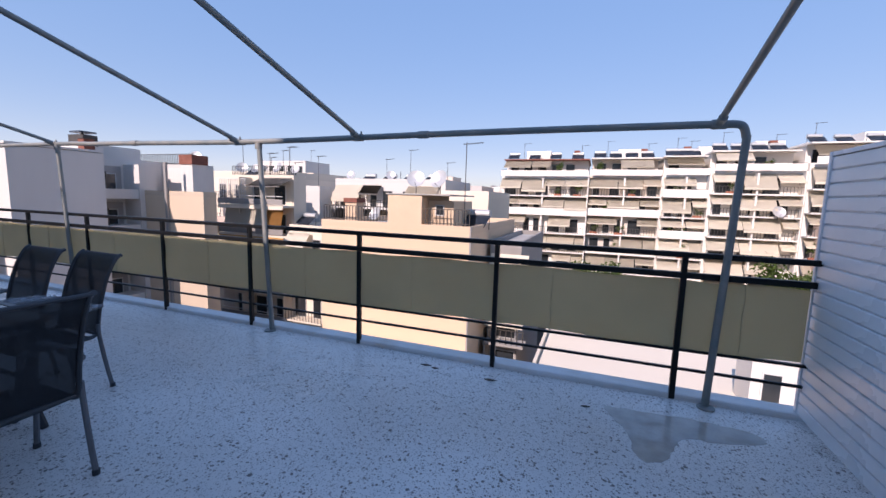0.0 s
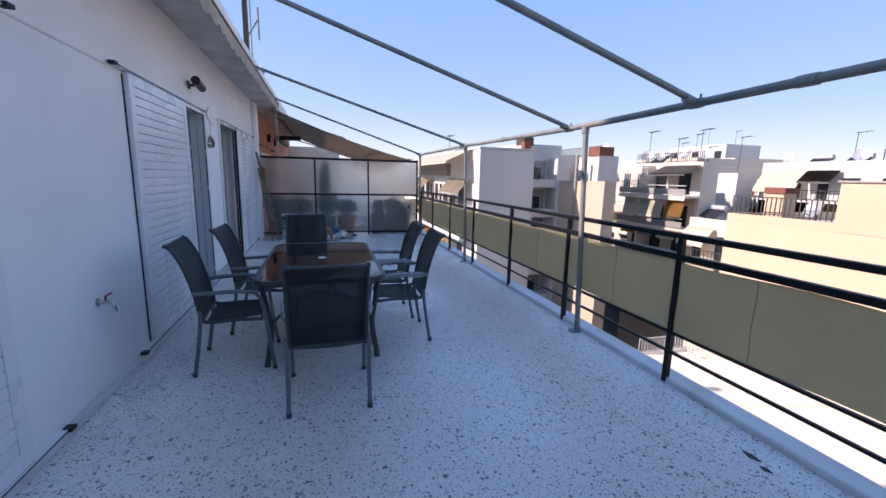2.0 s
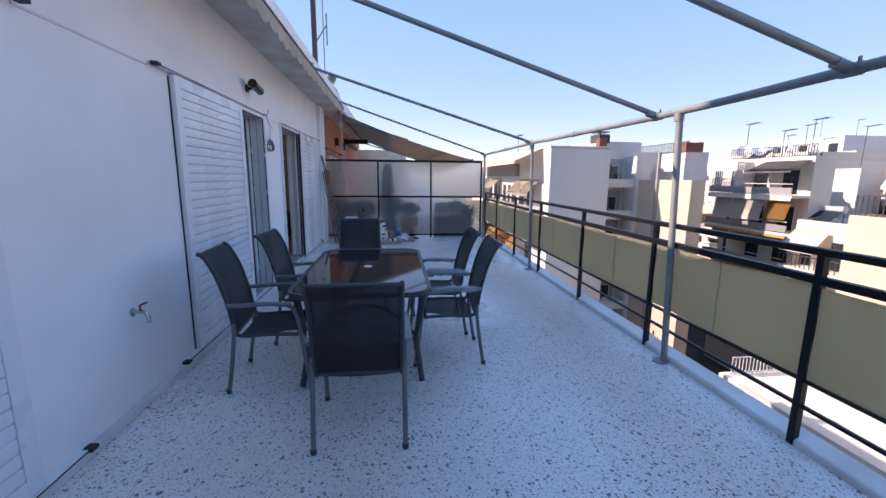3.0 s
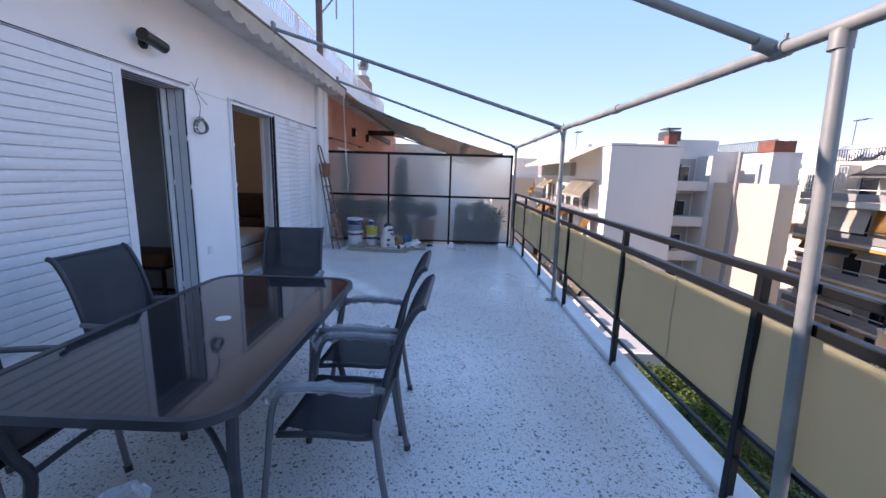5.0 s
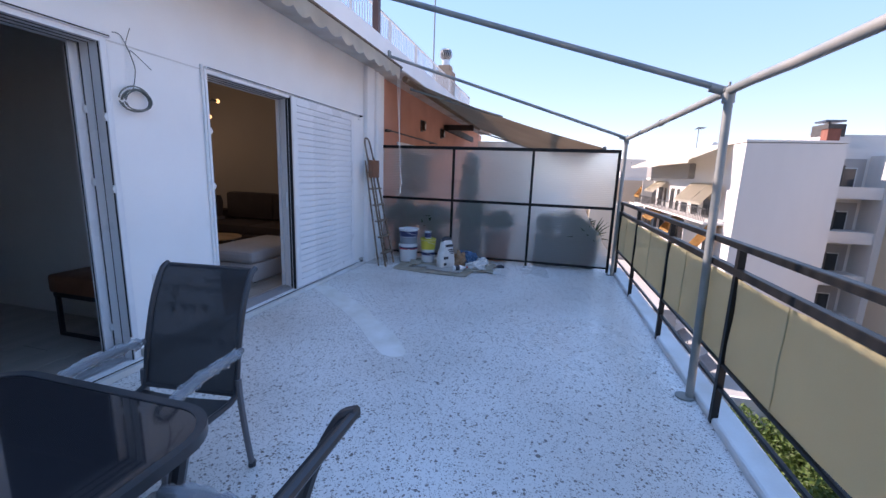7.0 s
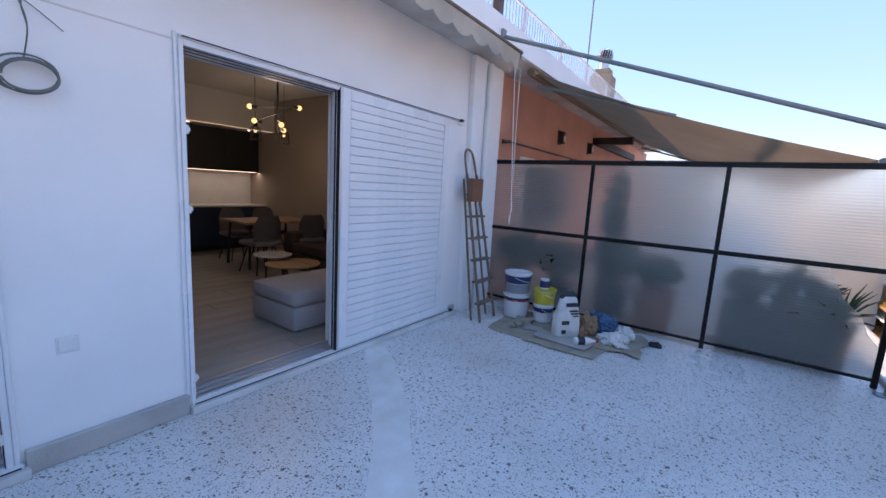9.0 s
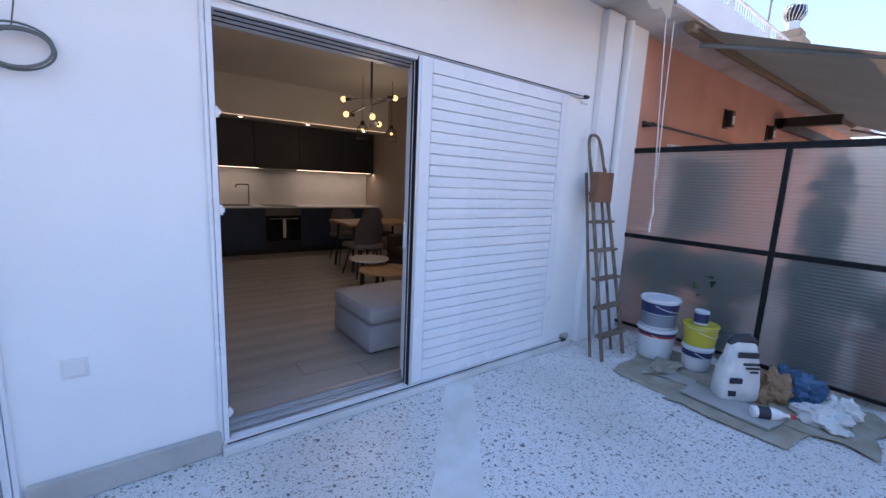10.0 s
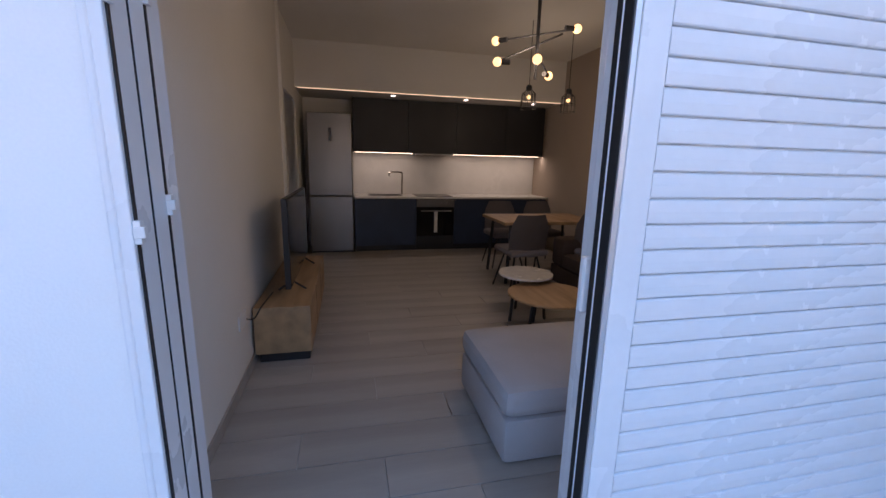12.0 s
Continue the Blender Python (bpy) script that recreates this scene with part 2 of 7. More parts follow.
# ---- terrace ----
EDGE, WALLY, TOP = 3.44, -0.5, 2.95
floor = tagged(part("floor", boxes((-10.6, 2.6, WALLY - 0.05, 3.404, -0.22, 0.0)), M_FLOOR), "speckled white terrazzo terrace floor", "floor", kind="structure")
kerb = tagged(part("kerb", boxes((-10.6, 2.6, 3.406, 3.575, -0.30, 0.045), bevel=0.02), M_KERB), "white painted low kerb along the terrace edge", "kerb", kind="structure")
far_floor = tagged(part("floor_beyond", boxes((-20.5, -10.603, WALLY - 0.05, 3.47, -0.22, -0.002)), M_CEMENT), "grey cement floor of the neighbouring terrace", "floor", kind="structure")
fascia = tagged(part("slab_edge", boxes((-20.5, 2.6, 3.0, 3.58, -0.9, -0.31)), M_WALL), "white rendered edge of the terrace slab", "slab", kind="structure")

# house wall with its door openings
D1, D2, D0 = (-5.69, -4.55), (-7.70, -6.472), (-0.62, 0.55)
YB = -0.72
rows = []
DT = 2.25
xs = [2.6, D0[1], D0[0], D1[1], D1[0], D2[1], D2[0], -10.3]
for a, b in zip(xs[0::2], xs[1::2]):
    rows.append((b, a, YB, WALLY, -0.2, DT))
rows.append((-10.3, 2.6, YB, WALLY, DT, 3.02))
for d in (D0, D1, D2):
    rows.append((d[0], d[1], YB, WALLY, -0.2, 0.05))
wall_south = tagged(part("wall_house", boxes(*rows), M_WALL), "white rendered house wall with sliding door openings", "wall", kind="structure")
pink_wall = tagged(part("wall_neighbour", boxes((-21, -10.302, YB, -0.56, -0.2, 3.02)), M_PINK), "salmon pink rendered wall of the next flat", "wall", kind="structure")
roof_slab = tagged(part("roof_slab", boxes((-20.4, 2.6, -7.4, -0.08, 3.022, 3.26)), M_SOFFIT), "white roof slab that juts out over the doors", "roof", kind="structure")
slab_fascia = tagged(part("roof_fascia", boxes((-20.4, 2.6, -0.077, -0.05, 3.03, 3.28)), M_WALL), "white painted front edge of the roof slab", "fascia", kind="structure")

# ---- railing ----
POSTS = [0.815, -0.60, -1.98, -3.38, -4.76, -6.22, -7.58, -8.98, -10.18]
railing = thing("railing", -4.6, 3.4, 0.002, "black painted steel railing with khaki canvas panels along the terrace edge", "railing")
for x in POSTS:
    part("post", boxes((x - 0.02, x + 0.02, 3.4, 3.44, 0.002, 1.115), bevel=0.003), M_BLACK, railing, world=True)
part("top_rail", boxes((-10.2, 1.62, 3.395, 3.445, 1.10, 1.14), bevel=0.006), M_BLACK, railing, world=True)
part("middle_rail", boxes((-10.2, 1.62, 3.398, 3.442, 0.945, 0.99), bevel=0.004), M_BLACK, railing, world=True)
part("panel_rail", boxes((-10.2, 1.62, 3.405, 3.435, 0.385, 0.405), bevel=0.003), M_BLACK, railing, world=True)
part("lower_rail", boxes((-10.2, 1.62, 3.408, 3.432, 0.235, 0.255), bevel=0.003), M_BLACK, railing, world=True)


def canvas_panel(x0, x1):
    """Corded canvas laced between two posts, with a little sag."""
    bm = bmesh.new()
    nx, nz = 16, 8
    rnd = random.Random(int(x0 * 100))
    ph = rnd.random() * 6
    grid = []
    for k in range(nz + 1):
        row = []
        for i in range(nx + 1):
            u, v = i / nx, k / nz
            x, z = x0 + (x1 - x0) * u, 0.407 + (0.943 - 0.407) * v
            z += (0.012 * math.sin(u * 5 + ph) if k == 0 else 0.008 * math.sin(u * 7 + ph) - 0.01 if k == nz else 0)
            y = 3.42 + 0.006 * math.sin(u * 9 + ph) * math.sin(v * 3.1) + 0.004 * math.sin(v * 8 + ph)
            row.append(bm.verts.new((x, y, z)))
        grid.append(row)
    for a, b in zip(grid, grid[1:]):
        for i in range(nx):
            bm.faces.new((a[i], a[i + 1], b[i + 1], b[i]))
    bmesh.ops.solidify(bm, geom=bm.faces[:], thickness=0.004)
    return bm


for a, b in zip([1.6] + POSTS, POSTS):
    panel = part("canvas_panel", canvas_panel(b + 0.022, a - 0.022), M_CANVAS, railing, "khaki corded canvas", world=True, smooth=True)
    sx = b + (a - b) * (0.30 + 0.25 * abs(math.sin(b * 5)))
    part("seam", tube(bmesh.new(), [(sx + 0.004 * math.sin(j), 3.412, 0.41 + 0.0525 * j) for j in range(11)], 0.0035, 5), M_CANVAS, panel, world=True)

# ---- pergola ----
BY, BZ = 3.373, 2.045


def beam_z(x):
    """The beam dips a little between its ends."""
    return BZ - 0.032 * math.exp(-((x + 3.2) / 1.9) ** 2) + (0.01 if x < -6 else 0)


pergola = thing("pergola_frame", -4.6, BY, 0.001, "grey painted steel pipe awning frame over the terrace", "pergola")
for foot, head in ((1.03, 1.095), (-3.05, -3.17), (-6.50, -6.64), (-10.14, -10.19)):
    post = part("post", rods(((foot, BY, 0.004), (head, BY, beam_z(head) - (0.08 if foot > 0 else 0)), 0.026), n=14), M_PIPE, pergola, world=True, smooth=True)
    part("base_flange", rods(((foot, BY - 0.03, 0.001), (foot, BY - 0.03, 0.012), 0.06), n=16), M_PIPE, pergola, world=True)
    if foot < 0:
        part("clamp", rods(((head - 0.005, BY, beam_z(head) - 0.075), (head - 0.005, BY, beam_z(head) - 0.015), 0.036), n=14), M_PIPE, pergola, world=True, smooth=True)
part("beam", tube(bmesh.new(), [(-10.2 + 0.39 * k, BY, beam_z(-10.2 + 0.39 * k)) for k in range(29)] + curve([(0.96, BY, BZ), (1.06, BY, BZ - 0.012), (1.092, BY, BZ - 0.09)], 5), 0.027, 12), M_PIPE, pergola, world=True, smooth=True)
for x in (-5.09, -1.3, -8.3):
    part("pipe_coupler", rods(((x - 0.05, BY, beam_z(x)), (x + 0.05, BY, beam_z(x)), 0.033), n=14), M_PIPE, pergola, world=True, smooth=True)
for x, xh in ((0.925, 0.925), (-1.965, -1.97), (-3.455, -3.46), (-6.69, -6.70), (-10.19, -9.37)):
    bz = beam_z(x)
    part("rafter", rods(((x, BY, bz + 0.01), (xh, -0.05, 3.085), 0.0215), n=12), M_PIPE, pergola, world=True, smooth=True)
    fit_bm = rods(((x - 0.045, BY, bz), (x + 0.045, BY, bz), 0.034), ((x, BY + 0.02, bz - 0.005), (x, BY - 0.10, bz + 0.03), 0.029), ((x + 0.03, BY, bz + 0.02), (x + 0.03, BY, bz + 0.055), 0.008), n=12)
    part("tee_joint", fit_bm, M_PIPE, pergola, world=True, smooth=True)
    part("wall_bracket", boxes((xh - 0.04, xh + 0.04, -0.05, -0.02, 3.02, 3.15), bevel=0.006), M_PIPE, pergola, world=True)

# ---- glazed screen ----
SX = -10.305
SY = [-0.535, 0.755, 2.05, 3.32]
SZ = [0.07, 1.015, 1.875]
screen = thing("glazed_screen", SX, 1.4, 0, "black steel screen with ribbed frosted glass panes between the terraces", "screen")
for k, y in enumerate(SY):
    part("upright", boxes((SX - 0.02, SX + 0.02, y - 0.02, y + 0.02, 0.0, 1.8965), bevel=0.003), M_BLACK, screen, world=True)
for k, z in enumerate(SZ):
    w = 0.022 if k else 0.014
    for a, b in zip(SY, SY[1:]):
        part("rail", boxes((SX - 0.02, SX + 0.02, a + 0.02, b - 0.02, z - w, z + w), bevel=0.003), M_BLACK, screen, world=True)
part("cap_rail", boxes((SX - 0.024, SX + 0.024, SY[0] - 0.02, SY[-1] + 0.02, 1.8975, 1.905), bevel=0.002), M_BLACK, screen, world=True)
for a, b in zip(SY, SY[1:]):
    for z0, z1 in zip(SZ, SZ[1:]):
        if a > 2 and z0 < 0.5:
            bm = bmesh.new()
            lo, hi = z0 + 0.015, z1 - 0.02
            pts = [(a + 0.02, lo), (b - 0.02, lo), (b - 0.02, 0.36), (b - 0.10, 0.45), (b - 0.16, 0.60), (b - 0.30, 0.74), (b - 0.42, hi), (a + 0.02, hi)]
            vs = [[bm.verts.new((SX + d, y, z)) for y, z in pts] for d in (-0.003, 0.003)]
            n = len(pts)
            bm.faces.new(vs[0])
            bm.faces.new(vs[1][::-1])
            for k in range(n):
                bm.faces.new((vs[0][k], vs[1][k], vs[1][(k + 1) % n], vs[0][(k + 1) % n]))
            bmesh.ops.recalc_face_normals(bm, faces=bm.faces)
            pane = part("pane", bm, M_FROST, screen, "ribbed glass pane broken at the upper corner", world=True)
        else:
            pane = part("pane", boxes((SX - 0.003, SX + 0.003, a + 0.02, b - 0.02, z0 + 0.015, z1 - 0.02)), M_FROST, screen, world=True)
        pane.visible_shadow = False

# ---- sliding shutters and doors ----
def shutter(x0, x1, y=WALLY, label="white aluminium sliding shutter with horizontal slats"):
    """A sliding panel: frame, slats in a sunk field."""
    cx = (x0 + x1) / 2
    t = thing("sliding_shutter", cx, y + 0.03, 0.07, label, "shutter")
    fr = 0.085
    z0, z1 = 0.075, 2.232
    bm = boxes((x0, x0 + fr, y + 0.004, y + 0.045, z0, z1), (x1 - fr, x1, y + 0.004, y + 0.045, z0, z1), (x0 + fr, x1 - fr, y + 0.004, y + 0.045, z0, z0 + fr), (x0 + fr, x1 - fr, y + 0.004, y + 0.045, z1 - fr, z1), bevel=0.003)
    part("panel_frame", bm, M_SHUT, t, world=True)
    part("backing", boxes((x0 + fr, x1 - fr, y + 0.004, y + 0.024, z0 + fr, z1 - fr)), M_SHUT, t, world=True)
    n = 28
    h = (z1 - z0 - 2 * fr) / n
    bm = bmesh.new()
    w = (x1 - x0) / 2 - fr - 0.004
    prof = [(0.012, 0.0015), (0.036, 0.0025), (0.040, 0.006), (0.0415, h * 0.5), (0.040, h - 0.006), (0.034, h - 0.002), (0.012, h - 0.001)]
    vs = [[bm.verts.new((s * w, yy, zz)) for yy, zz in prof] for s in (-1, 1)]
    for k in range(len(prof) - 1):
        bm.faces.new((vs[0][k], vs[1][k], vs[1][k + 1], vs[0][k + 1]))
    for v in vs:
        bm.faces.new(v)
    bmesh.ops.recalc_face_normals(bm, faces=bm.faces)
    first = part("slat", bm, M_SHUT, t)
    first.location = (0, -0.03, z0 + fr - 0.07)
    for k in range(1, n):
        o = first.copy()
        scene.collection.objects.link(o)
        o.location = (0, -0.03, z0 + fr - 0.07 + k * h)
    return t


shutter(-9.09, -7.627)
shutter(-4.89, -3.515)
shutter(-1.98, -0.55)


def shutter_track(x0, x1):
    for z in (2.238, 0.052):
        t = tagged(part("shutter_track", boxes((x0, x1, WALLY, WALLY + 0.05, z, z + 0.018), bevel=0.002), M_SHUT), "white aluminium track of the sliding shutter", "track", kind="structure")
        part("track_groove", boxes((x0 + 0.01, x1 - 0.01, WALLY + 0.0505, WALLY + 0.052, z + 0.004, z + 0.012)), M_SEAL, t, "black rubber groove")


shutter_track(-9.31, -6.47)
shutter_track(-5.72, -3.26)
shutter_track(-2.26, 0.6)


def clips(parent, x, s, y, heights):
    """Small plastic guide clips on a jamb."""
    for z in heights:
        part("guide_clip", boxes((x, x + s * 0.014, y - 0.010, y + 0.010, z - 0.025, z + 0.025), (x, x + s * 0.022, y - 0.004, y + 0.012, z - 0.012, z + 0.012), bevel=0.002), M_PLASTIC, parent)


def sliding_door(d, name, pocket):
    """The frame lining an opening, with its tracks and the leaves that are slid aside."""
    x0, x1 = d
    t = tagged(new(name), "white aluminium sliding door, slid open", "door", kind="structure")
    fw = 0.026
    yi = YB - 0.01
    for e, s, full in ((x0, 1, not pocket), (x1, -1, True)):
        if not full:
            continue
        f = e + s * fw
        part("jamb", boxes((e, f, yi, WALLY + 0.028, 0.052, DT), bevel=0.003), M_SHUT, t)
        part("outer_bead", boxes((e - s * 0.022, e - s * 0.001, WALLY, WALLY + 0.022, 0.052, DT + 0.02), bevel=0.006), M_SHUT, t)
        part("channel", boxes((f, f + s * 0.002, -0.562, -0.497, 0.07, DT - 0.046), bevel=0.001), M_SHUT, t)
        part("channel", boxes((f, f + s * 0.003, -0.640, -0.575, 0.07, DT - 0.046), bevel=0.002), M_SHUT, t)
        for y, w in ((-0.488, 0.005), (-0.5685, 0.0012), (-0.649, 0.004)):
            part("seal", boxes((f, f + s * 0.0035, y - w, y + w, 0.07, DT - 0.046)), M_SEAL, t)
        clips(t, f, s, -0.484, (0.22, 1.29, 1.75))
        clips(t, f, s, -0.650, (0.30, 1.33, 1.80))
    inner = x0 + fw
    if pocket:
        inner = x0 + 0.004
        part("jamb", boxes((x0 + 0.002, x0 + 0.098, -0.522, WALLY + 0.001, 0.052, DT), bevel=0.003), M_SHUT, t)
        part("jamb_edge", boxes((x0 + 0.075, x0 + 0.092, WALLY + 0.002, WALLY + 0.044, 0.07, DT - 0.02), bevel=0.002), M_ALU, t)
        part("seal", boxes((x0 + 0.098, x0 + 0.102, -0.518, -0.501, 0.07, DT - 0.046)), M_SEAL, t)
        part("seal", boxes((x0 + 0.0925, x0 + 0.0955, -0.497, -0.462, 0.07, DT - 0.03)), M_SEAL, t)
        leaf = part("leaf", boxes((x0 + 0.003, x0 + 0.085, -0.572, -0.537, 0.083, DT - 0.05), bevel=0.004), M_SHUT, t)
        part("seal", boxes((x0 + 0.05, x0 + 0.083, -0.5365, -0.524, 0.09, DT - 0.06)), M_SEAL, leaf)
        part("handle", boxes((x0 + 0.080, x0 + 0.108, -0.568, -0.542, 1.02, 1.19), bevel=0.008), M_SHUT, leaf)
        part("leaf", boxes((x0 + 0.003, x0 + 0.022, -0.70, -0.665, 0.083, DT - 0.05), bevel=0.004), M_SHUT, t)
    else:
        leaf = part("leaf", boxes((x0 + fw + 0.001, x0 + fw + 0.055, -0.705, -0.662, 0.083, DT - 0.05), bevel=0.004), M_SHUT, t)
        part("seal", boxes((x0 + fw + 0.055, x0 + fw + 0.058, -0.688, -0.678, 0.09, DT - 0.06)), M_SEAL, leaf)
    part("head", boxes((inner, x1 - fw, yi, WALLY + 0.028, DT - 0.045, DT), bevel=0.003), M_SHUT, t)
    part("sill", boxes((inner, x1 - fw, yi, WALLY + 0.03, 0.052, 0.066)), M_ALU, t)
    for y in (-0.50, -0.53, -0.565, -0.60, -0.635, -0.67):
        part("track", boxes((inner, x1 - fw - 0.016, y - 0.004, y + 0.004, 0.066, 0.080)), M_ALU, t)
    for y in (-0.515, -0.582, -0.652):
        part("track_groove", boxes((inner, x1 - fw - 0.016, y - 0.006, y + 0.006, 0.0665, 0.068)), M_SEAL, t)
        part("head_groove", boxes((inner, x1 - fw - 0.016, y - 0.008, y + 0.008, DT - 0.0475, DT - 0.046)), M_SEAL, t)
    return t


# ---- rooms behind the doors ----
def room(tag, x0, x1, y0, y1, z1, words):
    f = tagged(part("floor_" + tag, boxes((x0 - 0.1, x1 + 0.1, y0 - 0.1, YB - 0.012, -0.1, 0.052)), M_CEMENT), "screed under the plank tiles of the " + words, "floor", kind="structure")
    tagged(part("ceiling_" + tag, boxes((x0 - 0.03, x1 + 0.03, y0 - 0.1, YB, z1, z1 + 0.035)), M_ROOMWALL), "plain painted ceiling of the " + words, "ceiling", kind="structure")
    tagged(part("wall_back_" + tag, boxes((x0 - 0.1, x1 + 0.1, y0 - 0.1, y0, 0.052, z1)), M_ROOMWALL), "warm white back wall of the " + words, "wall", kind="structure")
    for n, a, b in (("west", x0 - 0.03, x0), ("east", x1, x1 + 0.03)):
        spans = [(a, b, y0, YB, 0.052, z1)]
        if n == "east" and tag == "living_room":
            spans = [(a, b, -4.33, YB, 0.052, z1), (a, b, -5.44, -4.33, 2.21, z1), (a, b, y0, -5.44, 0.052, z1)]
        tagged(part("wall_%s_%s" % (n, tag), boxes(*spans), M_DIMTAUPE if n == "west" and tag == "living_room" else M_ROOMWALL), "warm white side wall of the " + words, "wall", kind="structure")
    return f


living_floor = room("living_room", -10.2, -6.27, -6.44, YB, 2.98, "living room")
bed_floor = room("bedroom", -6.2, -2.8, -4.15, YB, 2.98, "bedroom")

tagged(part("floor_hall", boxes((-6.268, -4.9, -5.6, -4.32, -0.1, 0.058)), M_ROOMFLOOR), "greige tile floor of the hall", "floor", kind="structure")
tagged(part("ceiling_hall", boxes((-6.238, -4.9, -5.6, -4.26, 2.6, 2.64)), M_ROOMWALL), "plain painted ceiling of the hall", "ceiling", kind="structure")
tagged(part("wall_hall", boxes((-6.238, -4.9, -5.7, -5.6, 0.058, 2.64), (-4.9, -4.8, -5.7, -4.26, 0.058, 2.64)), M_ROOMWALL), "warm white walls of the hall", "wall", kind="structure")

# ---- wall details ----
M_BRONZE = mat("dark_bronze_metal", (0.06, 0.05, 0.045), 0.35, metal=0.6, vary=0.1, bump=0.05)
M_CABLE = mat("grey_green_cable", (0.16, 0.17, 0.15), 0.5, vary=0.1, bump=0.05)
M_PLASTIC = mat("white_plastic", (0.78, 0.78, 0.77), 0.35, vary=0.03, bump=0.03)
M_CHROME = mat("worn_chrome", (0.6, 0.58, 0.55), 0.25, metal=1.0, vary=0.1, bump=0.05)
M_VALANCE = mat("cream_awning_cloth", (0.74, 0.68, 0.57), 0.85, vary=0.1, scale=3, fine=220, bump=0.2)
M_RUSTGAP = mat("rusty_shadow_line_bar", (0.11, 0.065, 0.04), 0.7, vary=0.2, scale=8, fine=60, bump=0.2, second=(0.2, 0.16, 0.12))
M_ROPE = mat("white_cord", (0.75, 0.73, 0.68), 0.7, vary=0.05, bump=0.1)
M_RAILWHITE = mat("white_rail_paint", (0.6, 0.6, 0.6), 0.4, vary=0.06, bump=0.05)

sliding_door(D2, "door_living_room", True)
sliding_door(D1, "door_bedroom", False)

lamp = thing("wall_lamp", -5.20, -0.5, 2.47, "dark bronze cylinder spotlight on a short wall bracket", "wall lamp")
part("bracket", rods(((0, 0, 0), (0, 0.02, 0), 0.045), ((0, 0.02, 0), (0, 0.075, 0.0), 0.016), n=16), M_BRONZE, lamp, smooth=True)
bm = lathe(bmesh.new(), [(0.040, -0.13), (0.046, -0.125), (0.046, 0.10), (0.049, 0.105), (0.049, 0.13), (0.040, 0.132)], 20)
bmesh.ops.rotate(bm, verts=bm.verts, matrix=Matrix.Rotation(radians(82), 3, "Y"))
bmesh.ops.translate(bm, verts=bm.verts, vec=(0.02, 0.115, 0.01))
part("cylinder", bm, M_BRONZE, lamp, smooth=True)

coil = thing("cable_coil", -5.86, -0.49, 1.78, "coil of grey and green cable hanging from loose wall wires", "cable")
rnd = random.Random(4)
for k in range(5):
    c = Vector((rnd.uniform(-0.01, 0.01), 0.012 + 0.008 * k, 0.11 + rnd.uniform(-0.008, 0.008)))
    r = 0.102 + rnd.uniform(-0.016, 0.016)
    part("loop", tube(bmesh.new(), [c + Vector((r * math.cos(a), 0.006 * math.sin(a * 2), r * 0.72 * math.sin(a) - 0.1 * r * math.cos(a))) for a in [j * math.tau / 26 for j in range(26)]], 0.0045, 6), M_CABLE, coil, smooth=True)
for k, (dx, dz, ox, oz) in enumerate(((0.05, 0.50, 0.12, 0.50), (0.02, 0.46, 0.0, 0.56), (-0.02, 0.42, -0.13, 0.33))):
    part("wire", tube(bmesh.new(), curve([(0.01, 0.02, 0.17), (-0.01, 0.03, 0.3), (0.0, 0.012, 0.4), (dx, 0.008, dz), (ox, 0.03, oz)], 6), 0.0028, 6), M_CABLE, coil, smooth=True)

socket = thing("wall_socket", -5.92, -0.5, 0.565, "white plastic outdoor socket flush on the white wall", "socket")
part("plate", boxes((-0.045, 0.045, 0, 0.006, 0, 0.09), bevel=0.002), M_PLASTIC, socket)
part("cover", boxes((-0.036, 0.036, 0.006, 0.013, 0.01, 0.08), bevel=0.003), M_PLASTIC, socket)

tap = thing("garden_tap", -2.79, -0.5, 0.60, "worn chrome garden tap on the white wall", "tap")
part("spout", tube(bmesh.new(), curve([(0, 0, 0.035), (0, 0.05, 0.035), (0.01, 0.085, 0.03), (0.012, 0.10, 0.0), (0.012, 0.102, -0.03)], 5), [0.013] * 4 + [0.012] * 16 + [0.015], 10), M_CHROME, tap, smooth=True)
part("flange", rods(((0, 0, 0.035), (0, 0.008, 0.035), 0.028), n=16), M_CHROME, tap)
part("lever", tube(bmesh.new(), [(0, 0.05, 0.045), (0, 0.05, 0.075), (-0.03, 0.055, 0.08), (-0.06, 0.06, 0.078)], 0.007, 8), mat("red_tap_lever", (0.3, 0.02, 0.02), 0.4), tap, "red lever", smooth=True)

for x0, x1, h in ((-6.46, -5.73, 0.125), (-9.42, -9.32, 0.1)):
    tagged(part("baseboard", boxes((x0, x1, WALLY, WALLY + 0.035, 0.002, h), bevel=0.006), M_CEMENT), "rough grey cement skirting at the foot of the wall", "skirting", kind="structure")
tagged(part("trim_sill", boxes((-9.4, -6.46, WALLY, WALLY + 0.075, 0.002, 0.05), (-5.74, -3.2, WALLY, WALLY + 0.075, 0.002, 0.05), (-3.2, 1.6, WALLY, WALLY + 0.045, 0.002, 0.05), bevel=0.005), M_KERB), "low white sill at the foot of the doors", "sill", kind="structure")
tagged(part("pilaster", boxes((-9.76, -9.50, WALLY, WALLY + 0.07, 0.0, 3.0), bevel=0.012), M_WALL), "white rendered pilaster at the end of the house wall", "pilaster", kind="structure")
tagged(part("drainpipe", rods(((-9.88, WALLY + 0.045, 0.0), (-9.88, WALLY + 0.045, 2.99), 0.04), n=16), M_WALL, smooth=True), "white painted drainpipe on the house wall", "drainpipe", kind="structure")
